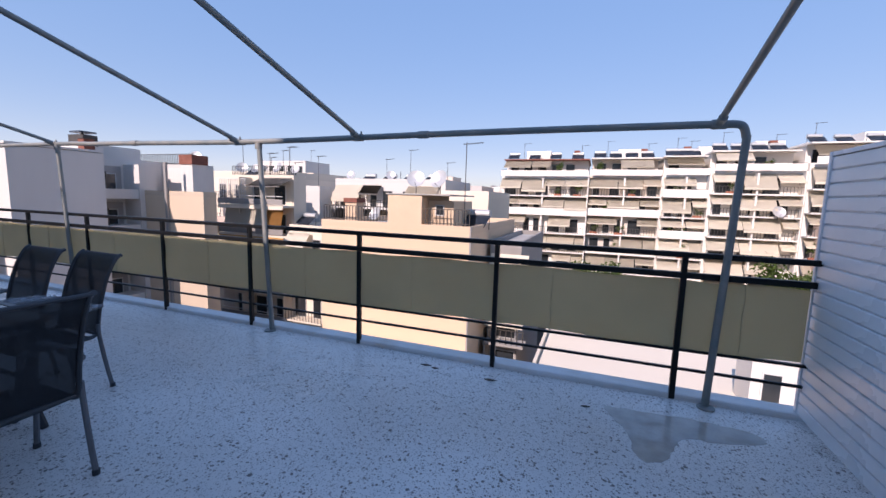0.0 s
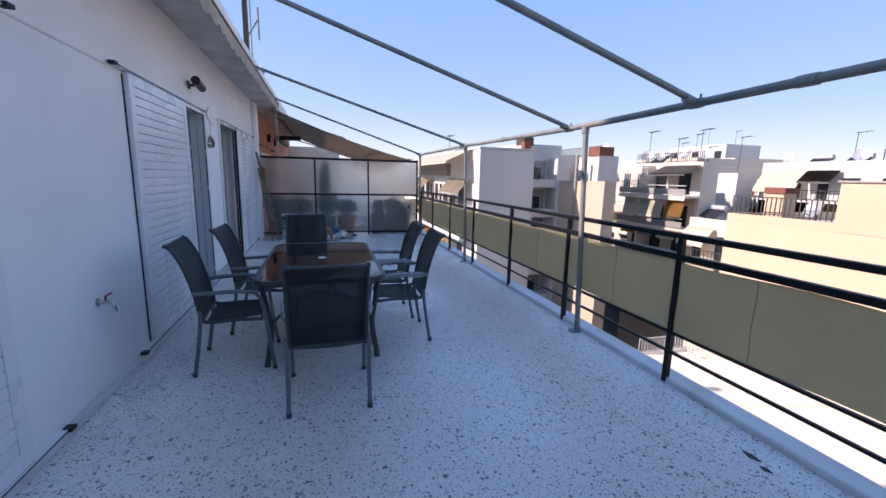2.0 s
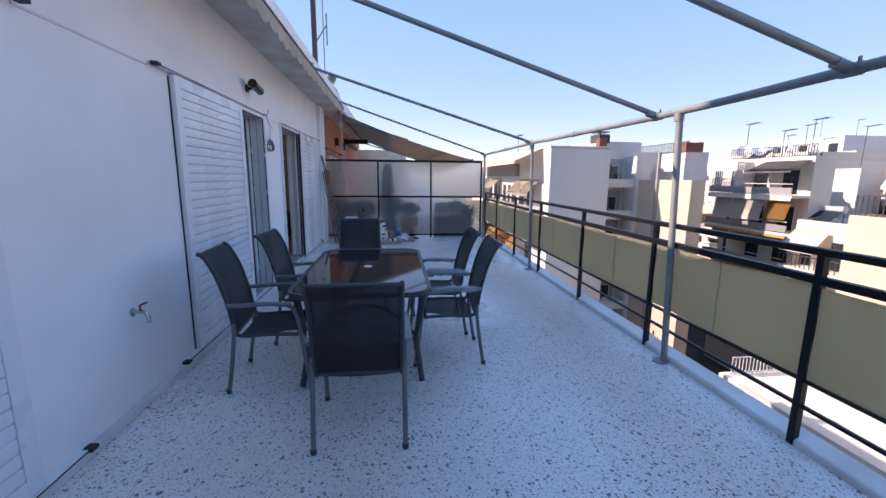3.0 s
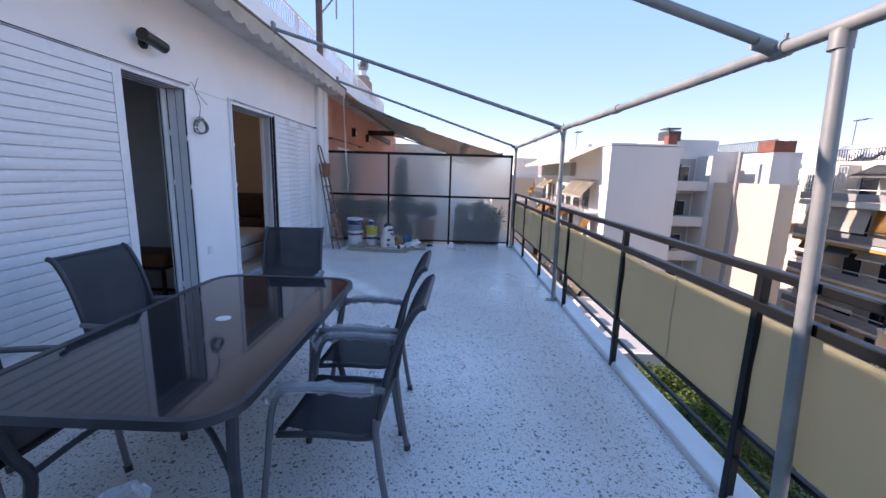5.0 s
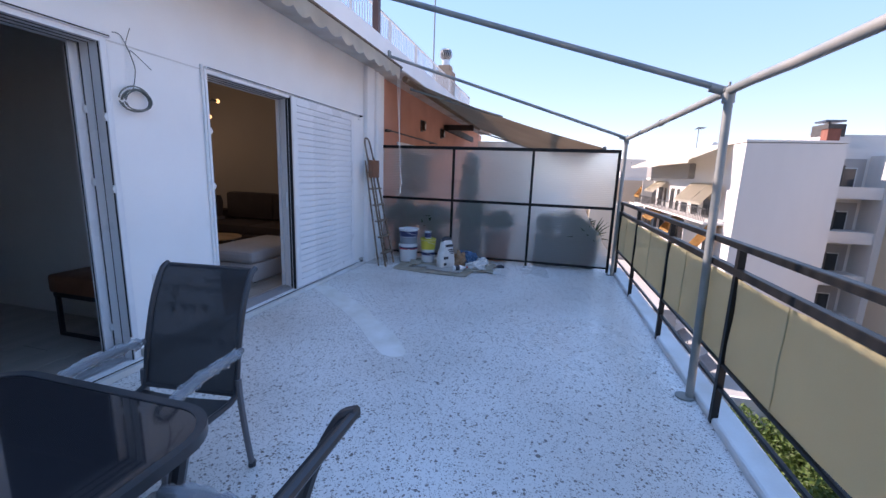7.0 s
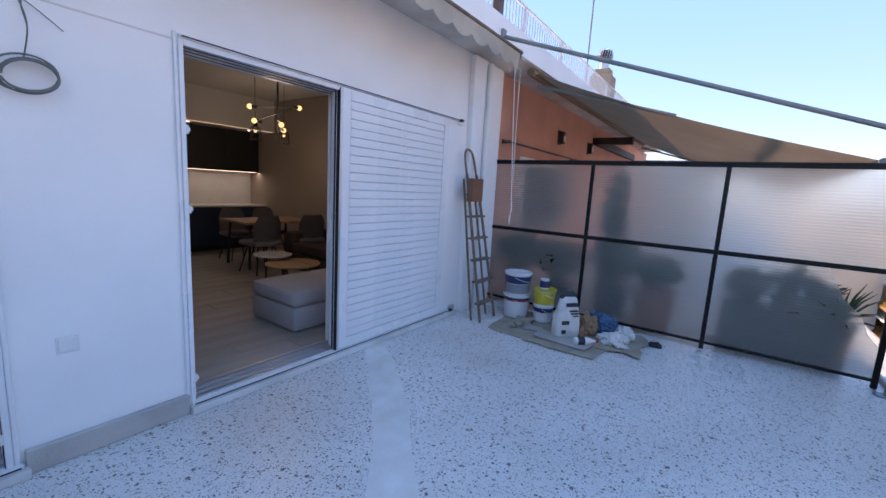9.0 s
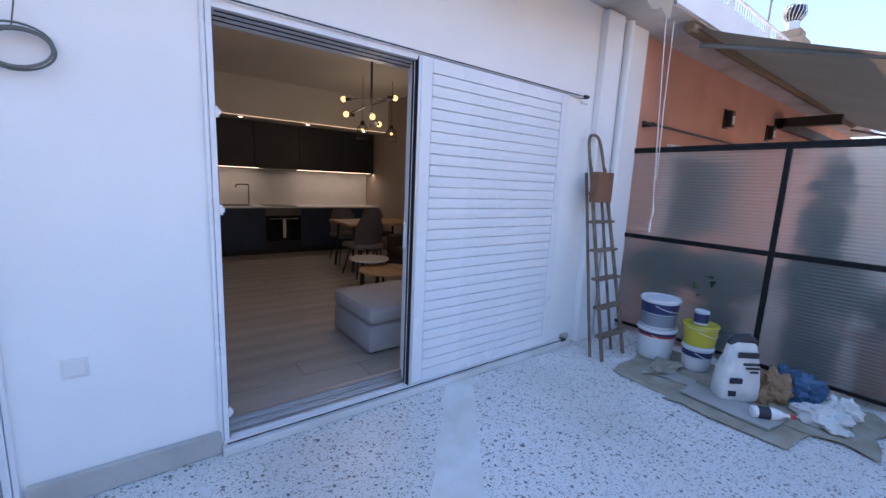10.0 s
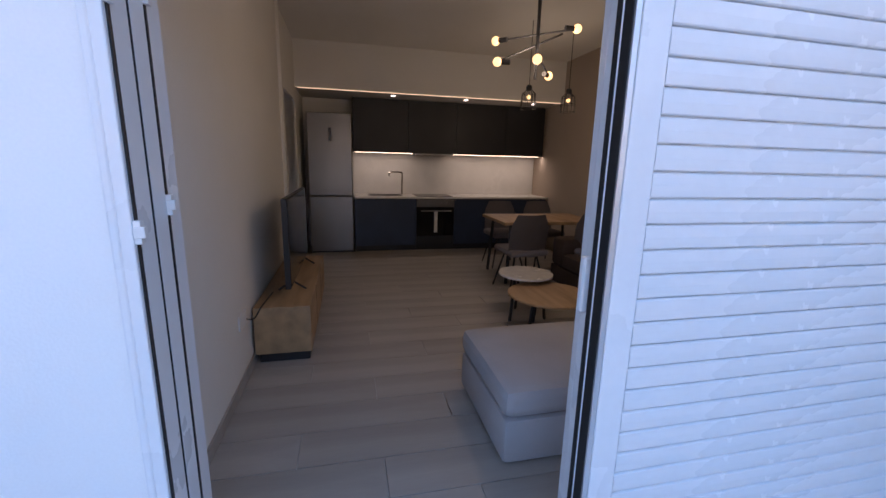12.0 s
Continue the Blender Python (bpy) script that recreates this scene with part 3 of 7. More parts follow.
tagged(part("trim_groove", boxes((-9.4, -9.31, WALLY, WALLY + 0.012, 2.2, 2.215), (-6.47, -5.72, WALLY, WALLY + 0.005, 2.226, 2.234), (-3.26, -2.26, WALLY, WALLY + 0.006, 2.224, 2.236)), M_KERB), "thin white joint strip above the doors", "trim", kind="structure")
for x in (-3.275, -9.30, -2.25):
    for z in (2.234, 0.05):
        s = thing("track_stop", x, WALLY + 0.02, z, "small black end stop of the shutter track", "track stop", group="shutter track stops")
        part("stop", boxes((-0.035, 0.02, 0, 0.05, 0, 0.024), bevel=0.004), M_SEAL, s)
edge_seal = tagged(part("trim_seal", boxes((-3.511, -3.506, WALLY, WALLY + 0.010, 0.07, 2.215)), M_SEAL), "dark seal beside the shutter", "trim", kind="structure")

# ---- folded awning ----
awning = thing("folded_awning", -4.4, -0.02, 2.75, "folded cream awning with a scalloped valance under the roof edge", "awning")
part("roller", rods(((-9.62, -0.005, 2.985), (1.5, -0.005, 2.985), 0.04), n=14), M_VALANCE, awning, world=True, smooth=True)
# Bar's dark brown holds its rust and the shadow line below the fascia.
part("front_bar", rods(((-9.66, 0.045, 2.99), (1.5, 0.045, 2.99), 0.018), n=10), M_RUSTGAP, awning, world=True, smooth=True)
bm = bmesh.new()
n = 900
prev = None
for k in range(n + 1):
    x = -9.60 + (1.5 + 9.60) * k / n
    u = (x * 3.6) % 1.0
    drop = 0.13 + 0.055 * math.sin(math.pi * u) ** 0.8 + 0.008 * math.sin(x * 2.7)
    y = 0.055 + 0.02 * math.sin(x * 4.1) * math.sin(x * 1.3 + 1)
    col = [bm.verts.new((x, 0.048, 2.99)), bm.verts.new((x, (y + 0.048) / 2 + 0.002, 2.99 - drop * 0.5)), bm.verts.new((x, y, 2.99 - drop))]
    if prev:
        bm.faces.new((prev[0], col[0], col[1], prev[1]))
        bm.faces.new((prev[1], col[1], col[2], prev[2]))
    prev = col
bmesh.ops.solidify(bm, geom=bm.faces[:], thickness=0.003)
part("valance", bm, M_VALANCE, awning, world=True, smooth=True)
for x in (-9.64, -6.5, -3.2, 0.3):
    part("arm_bracket", rods(((x, -0.05, 3.0), (x, 0.045, 3.0), 0.02), ((x, 0.045, 3.01), (x, 0.045, 2.93), 0.012), n=8), M_PIPE, awning, world=True)
crank = thing("awning_crank", -9.62, 0.0, 1.22, "thin white awning crank hanging from the roller", "crank", )
part("rod", tube(bmesh.new(), [(0.0, 0.0, 1.68), (0.0, 0.0, 1.55), (-0.05, 0.05, 0.22), (-0.055, 0.05, 0.19), (0.01, 0.09, 0.13), (0.01, 0.09, 0.05), (-0.05, 0.05, 0.0), (-0.05, 0.05, -0.09)], 0.0045, 6), M_ROPE, crank, smooth=True)
part("grip", rods(((0.01, 0.09, 0.13), (0.01, 0.09, 0.055), 0.010), ((-0.05, 0.05, 0.0), (-0.05, 0.05, -0.09), 0.010), n=8), M_PLASTIC, crank)
cord = thing("pull_cord", -9.85, -0.05, 1.6, "white cord hanging beside the awning crank", "cord")
part("strand", tube(bmesh.new(), [(0, 0.0, 1.28), (0.01, 0.01, 0.6), (0.0, 0.02, 0.0)], 0.004, 6), M_ROPE, cord)

# ---- roof edge ----
roof_rail = thing("roof_railing", -9.9, -1.0, 3.26, "white steel balustrade on the roof edge", "railing")
x = -20.17
k = 0
while x <= -5.2:
    if k % 16 == 0:
        part("post", boxes((x - 0.02, x + 0.02, -1.02, -0.98, 3.26, 4.42)), M_RAILWHITE, roof_rail, world=True)
    else:
        part("baluster", boxes((x - 0.007, x + 0.007, -1.007, -0.993, 3.34, 4.38)), M_RAILWHITE, roof_rail, world=True)
    x += 0.105
    k += 1
for z in (3.32, 4.40):
    part("rail", boxes((-20.22, -5.2, -1.02, -0.98, z, z + 0.03), bevel=0.004), M_RAILWHITE, roof_rail, world=True)
M_CHIM = mat("buff_chimney_render", (0.36, 0.27, 0.19), 0.85, vary=0.12, scale=3, fine=60, bump=0.3)
chimney = thing("chimney", -17.47, -1.3, 3.26, "buff rendered chimney with a metal turbine cowl", "chimney")
part("shaft", boxes((-0.28, 0.28, -0.28, 0.28, 0.0, 1.5), (-0.2, 0.2, -0.2, 0.2, 1.5, 1.68), bevel=0.02), M_CHIM, chimney)
part("collar", rods(((0, 0, 1.68), (0, 0, 1.87), 0.12), n=16), M_ALU, chimney, smooth=True)
cowl = part("cowl", lathe(bmesh.new(), [(0.085, 1.87), (0.12, 1.89), (0.17, 1.97), (0.185, 2.05), (0.155, 2.15), (0.07, 2.20)], 20), M_SEAL, chimney, smooth=True)
for k in range(18):
    a = k * math.tau / 18
    part("vane", tube(bmesh.new(), [(r * math.cos(a + t), r * math.sin(a + t), z) for r, z, t in ((0.13, 1.88, 0), (0.19, 1.97, 0.1), (0.206, 2.05, 0.2), (0.174, 2.16, 0.3), (0.07, 2.22, 0.4))], 0.008, 5), M_ALU, cowl)
pole = thing("antenna_pole", -16.0, -1.3, 3.26, "tall thin grey antenna pole on the roof", "antenna")
part("mast", rods(((0, 0, 0), (0, 0, 5.2), 0.022), n=8), M_PIPE, pole)
pole2 = thing("roof_post", -10.2, -0.6, 3.26, "brown painted steel post with a small dish on the roof", "post")
part("mast", boxes((-0.05, 0.05, -0.05, 0.05, 0, 2.6)), mat("brown_post_paint", (0.10, 0.06, 0.05), 0.6), pole2)
part("arm", rods(((0, 0.02, 1.2), (-0.5, 0.2, 1.75), 0.02), ((-0.5, 0.2, 1.3), (-0.5, 0.2, 2.0), 0.02), n=8), M_PIPE, pole2)

# ---- neighbour beyond the screen ----
tagged(part("wall_far_terrace", boxes((-20.4, -20.2, -0.558, 1.7, 0.0, 2.75)), M_VALANCE), "cream rendered wall at the far end of the next terrace", "wall", kind="structure")
cloth = thing("spread_awning", -13.1, 1.5, 1.93, "taupe awning cloth spread over the next terrace", "awning")
bm = bmesh.new()
nx, ny = 24, 14
g = []
for j in range(ny + 1):
    v = j / ny
    row = []
    for i in range(nx + 1):
        u = i / nx
        sag = -0.07 * math.sin(math.pi * v) - 0.012 * math.sin(u * 16) * math.sin(math.pi * v)
        row.append(bm.verts.new((-10.38 - 7.4 * u, -0.12 + 3.22 * v, 2.98 - 1.05 * v + sag)))
    g.append(row)
for a, b in zip(g, g[1:]):
    for i in range(nx):
        bm.faces.new((a[i], a[i + 1], b[i + 1], b[i]))
bmesh.ops.solidify(bm, geom=bm.faces[:], thickness=0.004)
part("cloth", bm, M_AWN, cloth, world=True, smooth=True)
part("front_bar", rods(((-17.8, 3.1, 1.925), (-10.35, 3.1, 1.925), 0.03), n=10), M_PIPE, cloth, world=True)
part("roller", rods(((-17.8, -0.13, 2.97), (-10.3, -0.13, 2.97), 0.05), n=10), M_AWN, cloth, world=True)
for x in (-10.5, -17.5):
    part("arm", rods(((x, -0.1, 2.85), (x, 1.5, 2.40), 0.02), n=8), M_PIPE, cloth, world=True)
M_DWOOD = mat("dark_stained_wood", (0.045, 0.03, 0.022), 0.6, vary=0.2, scale=4, fine=60, bump=0.3)
canopy = thing("timber_canopy", -16.4, 0.6, 2.45, "dark timber beams of a canopy further along", "canopy")
for y in (-0.5,):
    part("beam", boxes((-18.4, -14.6, y, y + 0.08, 2.58, 2.74)), M_DWOOD, canopy, world=True)
part("board", boxes((-14.75, -14.6, -0.55, 0.25, 2.60, 2.74)), M_DWOOD, canopy, world=True)
for lx in (-12.62, -14.35):
    bracket_lamp = thing("wall_lantern", lx, -0.56, 2.36, "small brown box lantern on the salmon wall", "wall lamp", group="lanterns on the salmon wall")
    part("back_plate", boxes((-0.07, 0.07, 0, 0.02, 0, 0.25), bevel=0.006), M_BRONZE, bracket_lamp)
    part("body", boxes((-0.055, 0.055, 0.021, 0.10, 0.02, 0.23), bevel=0.012), M_BRONZE, bracket_lamp)
    part("lens", boxes((-0.035, 0.035, 0.1005, 0.108, 0.05, 0.16), bevel=0.003), M_PLASTIC, bracket_lamp, "pale lamp lens")
cr = thing("curtain_rail", -11.5, -0.52, 2.15, "brown steel rail on the salmon wall", "rail")
part("rod", rods(((-13.6, -0.45, 2.16), (-10.3, -0.45, 2.16), 0.014), n=8), M_BRONZE, cr, world=True)
for x in (-10.5, -13.3):
    part("bracket", boxes((x - 0.015, x + 0.015, -0.56, -0.44, 2.14, 2.18)), M_BRONZE, cr, world=True)
nw = tagged(new("window_neighbour"), "white framed window of the next flat", "window", kind="structure")
part("window_frame", boxes((-13.4, -11.1, -0.56, -0.52, 1.95, 2.02), (-13.4, -13.32, -0.56, -0.52, 0.9, 1.95), (-11.18, -11.1, -0.56, -0.52, 0.9, 1.95)), M_SHUT, nw)
part("pane", boxes((-13.32, -11.18, -0.558, -0.548, 0.9, 1.95)), M_SEAL, nw)
tagged(part("wall_far_end", boxes((-20.6, -20.4, -0.6, 3.4, -0.2, 1.0)), M_WALL), "white wall at the end of the next terrace", "wall", kind="structure")

M_LEAF = mat("dark_green_leaf", (0.05, 0.10, 0.03), 0.55, vary=0.3, scale=8, fine=30, bump=0.1)
M_LEAF2 = mat("tree_leaf", (0.13, 0.20, 0.035), 0.6, vary=0.35, scale=3, fine=20, bump=0.1)
translucent(M_LEAF2, 0.4)
M_TERRA = mat("terracotta", (0.36, 0.13, 0.07), 0.8, vary=0.1, scale=5, bump=0.2)
M_DARKPOT = mat("dark_plastic_pot", (0.05, 0.06, 0.06), 0.6, bump=0.05)


def leaves(bm, n, centre, size, leaf, seed, flat=0.45):
    rnd = random.Random(seed)
    for _ in range(n):
        d = Vector((rnd.gauss(0, 1), rnd.gauss(0, 1), rnd.gauss(0, 1))).normalized()
        p = Vector(centre) + Vector((d.x * size[0], d.y * size[1], d.z * size[2])) * (rnd.random() ** 0.45)
        q = Euler((rnd.uniform(-1, 1), rnd.uniform(-1, 1), rnd.uniform(0, 6.3))).to_matrix()
        L = leaf * rnd.uniform(0.6, 1.3)
        vs = [bm.verts.new(p + q @ Vector(v)) for v in ((-L, 0, 0), (0, -L * flat, L * 0.15), (L, 0, 0), (0, L * flat, L * 0.15))]
        bm.faces.new(vs)
    return bm


def potted_plant(x, y, h, w, pot_h, pot_r, seed, pot, label):
    t = thing("potted_plant", x, y, 0, label, "plant", group="plants behind the screen")
    part("pot", lathe(bmesh.new(), [(pot_r * 0.7, 0), (pot_r * 0.72, 0.01), (pot_r, pot_h * 0.92), (pot_r * 1.06, pot_h * 0.92), (pot_r * 1.06, pot_h), (pot_r * 0.9, pot_h)], 20), pot, t, smooth=True)
    rnd = random.Random(seed)
    bm = bmesh.new()
    for k in range(5):
        tube(bm, [(0, 0, pot_h * 0.9), (rnd.uniform(-w, w) * 0.4, rnd.uniform(-w, w) * 0.4, pot_h + (h - pot_h) * 0.5), (rnd.uniform(-w, w) * 0.8, rnd.uniform(-w, w) * 0.8, h * 0.92)], [0.012, 0.008, 0.004], 5)
    part("stems", bm, M_DWOOD, t)
    part("foliage", leaves(bmesh.new(), 520, (0, 0, (pot_h + h) / 2 + 0.05), (w, w, (h - pot_h) * 0.55), 0.06, seed), M_LEAF, t)
    return t


potted_plant(-10.64, -0.22, 0.92, 0.30, 0.38, 0.2, 1, M_DARKPOT, "leafy dark green plant in a grey pot")
potted_plant(-10.62, 0.34, 0.88, 0.34, 0.38, 0.2, 11, M_DARKPOT, "leafy dark green plant in a grey pot")
potted_plant(-10.66, 1.05, 0.98, 0.30, 0.42, 0.2, 12, M_DARKPOT, "dark leafy plant in a grey pot behind the glass")
potted_plant(-10.62, 1.52, 0.80, 0.28, 0.48, 0.24, 2, M_TERRA, "leafy plant in a terracotta pot behind the glass")
potted_plant(-10.64, 0.98, 1.78, 0.17, 0.35, 0.15, 7, M_DARKPOT, "tall thin green plant in a dark pot")
trough = thing("planter_box", -10.66, 2.66, 0, "long dark grey planter box with dense green plants", "planter")
part("box", boxes((-0.17, 0.17, -0.50, 0.42, 0.0, 0.5), bevel=0.01), M_DARKPOT, trough)
part("soil", boxes((-0.155, 0.155, -0.485, 0.405, 0.5, 0.515)), M_DWOOD, trough)
part("foliage", leaves(leaves(leaves(bmesh.new(), 300, (0, -0.3, 0.68), (0.15, 0.2, 0.2), 0.05, 21), 300, (0, 0.05, 0.72), (0.15, 0.22, 0.24), 0.05, 22), 200, (0, 0.3, 0.66), (0.14, 0.16, 0.18), 0.05, 23), M_LEAF, trough)
spiky = thing("spiky_plant", -10.56, 3.06, 0, "spiky green plant in a dark pot by the broken pane", "plant")
part("pot", lathe(bmesh.new(), [(0.1, 0), (0.1, 0.01), (0.14, 0.42), (0.15, 0.42), (0.15, 0.46), (0.13, 0.46)], 18), M_DARKPOT, spiky, smooth=True)
bm = bmesh.new()
rnd = random.Random(5)
for k in range(34):
    a, e = rnd.uniform(0, math.tau), rnd.uniform(0.25, 1.35)
    d = Vector((math.cos(a) * math.cos(e), math.sin(a) * math.cos(e), math.sin(e)))
    n = rnd.uniform(0.3, 0.55)
    o = Vector((0, 0, 0.45))
    tube(bm, [o, o + d * n * 0.6, o + d * n + Vector((0, 0, -0.06))], [0.013, 0.011, 0.002], 4)
part("leaves", bm, M_LEAF, spiky)

# ---- partition at the near end ----
partition = thing("slatted_partition", 1.62, 1.5, 0.0, "white metal partition with horizontal grooves at the terrace end", "partition")
PN = 20
bm = bmesh.new()
ph = 1.80 / PN
prof = [(0.0, 0.004), (-0.012, 0.006), (-0.016, 0.012), (-0.016, ph - 0.009), (-0.010, ph - 0.003), (0.0, ph - 0.002)]
vs = [[bm.verts.new((xx, yy, zz)) for xx, zz in prof] for yy in (-0.5, 3.44)]
for k in range(len(prof) - 1):
    bm.faces.new((vs[0][k], vs[1][k], vs[1][k + 1], vs[0][k + 1]))
for v in vs:
    bm.faces.new(v)
bmesh.ops.recalc_face_normals(bm, faces=bm.faces)
first = part("slat", bm, M_SHUT, partition)
first.location = (0, -1.5, 0.03)
for k in range(1, PN):
    o = first.copy()
    scene.collection.objects.link(o)
    o.location = (0, -1.5, 0.03 + k * ph)
part("core", boxes((1.6205, 1.65, -0.5, 3.44, 0.02, 1.83)), M_SHUT, partition, world=True)
part("end_post", boxes((1.595, 1.66, 3.441, 3.475, 0.0, 1.86), bevel=0.004), M_SHUT, partition, world=True)
part("top_cap", boxes((1.598, 1.656, -0.5, 3.44, 1.832, 1.86), bevel=0.003), M_SHUT, partition, world=True)
tagged(part("wall_east", boxes((2.45, 2.6, -0.7, 3.4, 0.0, 3.0)), M_WALL), "plain white wall that closes the terrace end", "wall", kind="structure")

# ---- patches on the floor ----
def blob(points, jitter, seed, steps=5):
    rnd = random.Random(seed)
    ring = curve([(*p, 0) for p in points] + [(*points[0], 0)], steps)[:-1]
    return [(p.x + rnd.uniform(-jitter, jitter), p.y + rnd.uniform(-jitter, jitter)) for p in ring]


M_WET = mat("wet_terrazzo", (0.42, 0.39, 0.35), 0.14, vary=0.2, scale=9, fine=40, second=(0.54, 0.51, 0.47), bump=0.05, rvary=0.08)
M_STRIP = mat("pale_cement_patch", (0.84, 0.83, 0.80), 0.7, vary=0.12, scale=5, fine=70, second=(0.72, 0.69, 0.62), bump=0.25)
tagged(part("puddle", prism(bmesh.new(), blob([(0.32, 3.08), (0.62, 3.10), (0.95, 3.12), (1.22, 3.08), (1.28, 2.98), (1.05, 2.86), (0.80, 2.83), (0.72, 2.66), (0.60, 2.48), (0.50, 2.52), (0.46, 2.75), (0.38, 2.92)], 0.012, 3), 0.0, 0.0015), M_WET), "shallow wet patch drying on the terrazzo floor", "puddle", kind="stuff")
tagged(part("floor_patch", prism(bmesh.new(), blob([(-8.16, -0.42), (-7.75, 0.12), (-7.32, 0.62), (-6.6, 1.25), (-6.46, 1.1), (-7.1, 0.5), (-7.55, 0.0), (-7.95, -0.46)], 0.01, 5), 0.0, 0.003), M_STRIP), "strip of pale cement patched into the floor", "patch", kind="stuff")
for k, (x, y, w) in enumerate(((-1.15, 3.2, 0.05), (-1.05, 3.17, 0.03), (-0.55, 3.14, 0.05), (0.2, 3.0, 0.03))):
    tagged(part("fallen_leaf", prism(bmesh.new(), [(x - w, y), (x - w * 0.2, y + w * 0.4), (x + w, y + 0.01), (x, y - w * 0.35)], 0.001, 0.007), M_DWOOD), "dry brown leaf on the floor by the kerb", "leaf", group="dry leaves")

# ---- table and chairs ----
M_SLING = mat("charcoal_mesh_sling", (0.042, 0.045, 0.053), 0.7, vary=0.1, scale=4, fine=400, bump=0.3, depth=0.001)
M_FRAME = mat("anthracite_metal_paint", (0.055, 0.058, 0.065), 0.4, metal=0.3, vary=0.08, fine=90, bump=0.08)
M_LEGS = mat("grey_powder_coated_tube", (0.17, 0.175, 0.19), 0.4, metal=0.3, vary=0.08, fine=90, bump=0.08)
M_GLASSTOP = mat("smoked_glass_top", (0.022, 0.022, 0.026), 0.05, vary=0.05, bump=0.0, rvary=0.02, spec=0.6)
M_SLING.node_tree.nodes["Principled BSDF"].inputs["Alpha"].default_value = 0.94
M_WRAP = bpy.data.materials.new("clear_plastic_wrap")
M_WRAP.use_nodes = True
wb = M_WRAP.node_tree.nodes["Principled BSDF"]
wb.inputs["Base Color"].default_value = (0.75, 0.77, 0.8, 1)
wb.inputs["Roughness"].default_value = 0.2
wb.inputs["Transmission Weight"].default_value = 0.55
wb.inputs["Alpha"].default_value = 0.5

table = thing("patio_table", -3.645, 0.92, 0, "dark smoked glass patio table with a grey metal rim", "table")
TX, TY = 0.875, 0.495
ring = round_rect(-TX, TX, -TY, TY, 0.17, 8)
inner = round_rect(-TX + 0.028, TX - 0.028, -TY + 0.028, TY - 0.028, 0.145, 8)
bm = bmesh.new()
n = len(ring)
lv = [[bm.verts.new((x, y, z)) for x, y in pts] for pts, z in ((inner, 0.716), (inner, 0.722), (ring, 0.724), (ring, 0.690), (inner, 0.690))]
for a, b in zip(lv, lv[1:]):
    for k in range(n):
        bm.faces.new((a[k], a[(k + 1) % n], b[(k + 1) % n], b[k]))
bmesh.ops.recalc_face_normals(bm, faces=bm.faces)
part("rim", bm, M_FRAME, table, smooth=True)
part("glass_top", prism(bmesh.new(), inner, 0.706, 0.7185), M_GLASSTOP, table)
part("hole_cap", lathe(bmesh.new(), [(0.036, 0.7185), (0.036, 0.722), (0.03, 0.724), (0.012, 0.724), (0.010, 0.7225)], 20), M_PLASTIC, table, "white plastic cap over the parasol hole", smooth=True)
for sx in (-1, 1):
    for sy in (-1, 1):
        part("leg", tube(bmesh.new(), curve([(sx * 0.74, sy * 0.44, 0.70), (sx * 0.70, sy * 0.41, 0.45), (sx * 0.66, sy * 0.39, 0.3), (sx * 0.72, sy * 0.43, 0.0)], 5), 0.022, 8), M_FRAME, table, smooth=True)
    part("brace", tube(bmesh.new(), curve([(sx * 0.66, -0.39, 0.33), (sx * 0.52, -0.2, 0.47), (sx * 0.48, 0, 0.52), (sx * 0.52, 0.2, 0.47), (sx * 0.66, 0.39, 0.33)], 5), 0.013, 8), M_FRAME, table, smooth=True)
part("apron", boxes((-0.74, 0.74, -0.455, -0.425, 0.655, 0.692), (-0.74, 0.74, 0.425, 0.455, 0.655, 0.692), (-0.755, -0.725, -0.425, 0.425, 0.655, 0.692), (0.725, 0.755, -0.425, 0.425, 0.655, 0.692)), M_FRAME, table)


def sling(bm, line, half, bulge=0.0):
    """A cloth strip along a side line, a few columns wide."""
    cols = 8
    g = []
    for p in line:
        g.append([bm.verts.new((half * (2 * i / cols - 1), p[0], p[1] - bulge * math.sin(math.pi * i / cols))) for i in range(cols + 1)])
    for a, b in zip(g, g[1:]):
        for i in range(cols):
            bm.faces.new((a[i], a[i + 1], b[i + 1], b[i]))
    bmesh.ops.solidify(bm, geom=bm.faces[:], thickness=0.006)
    return bm


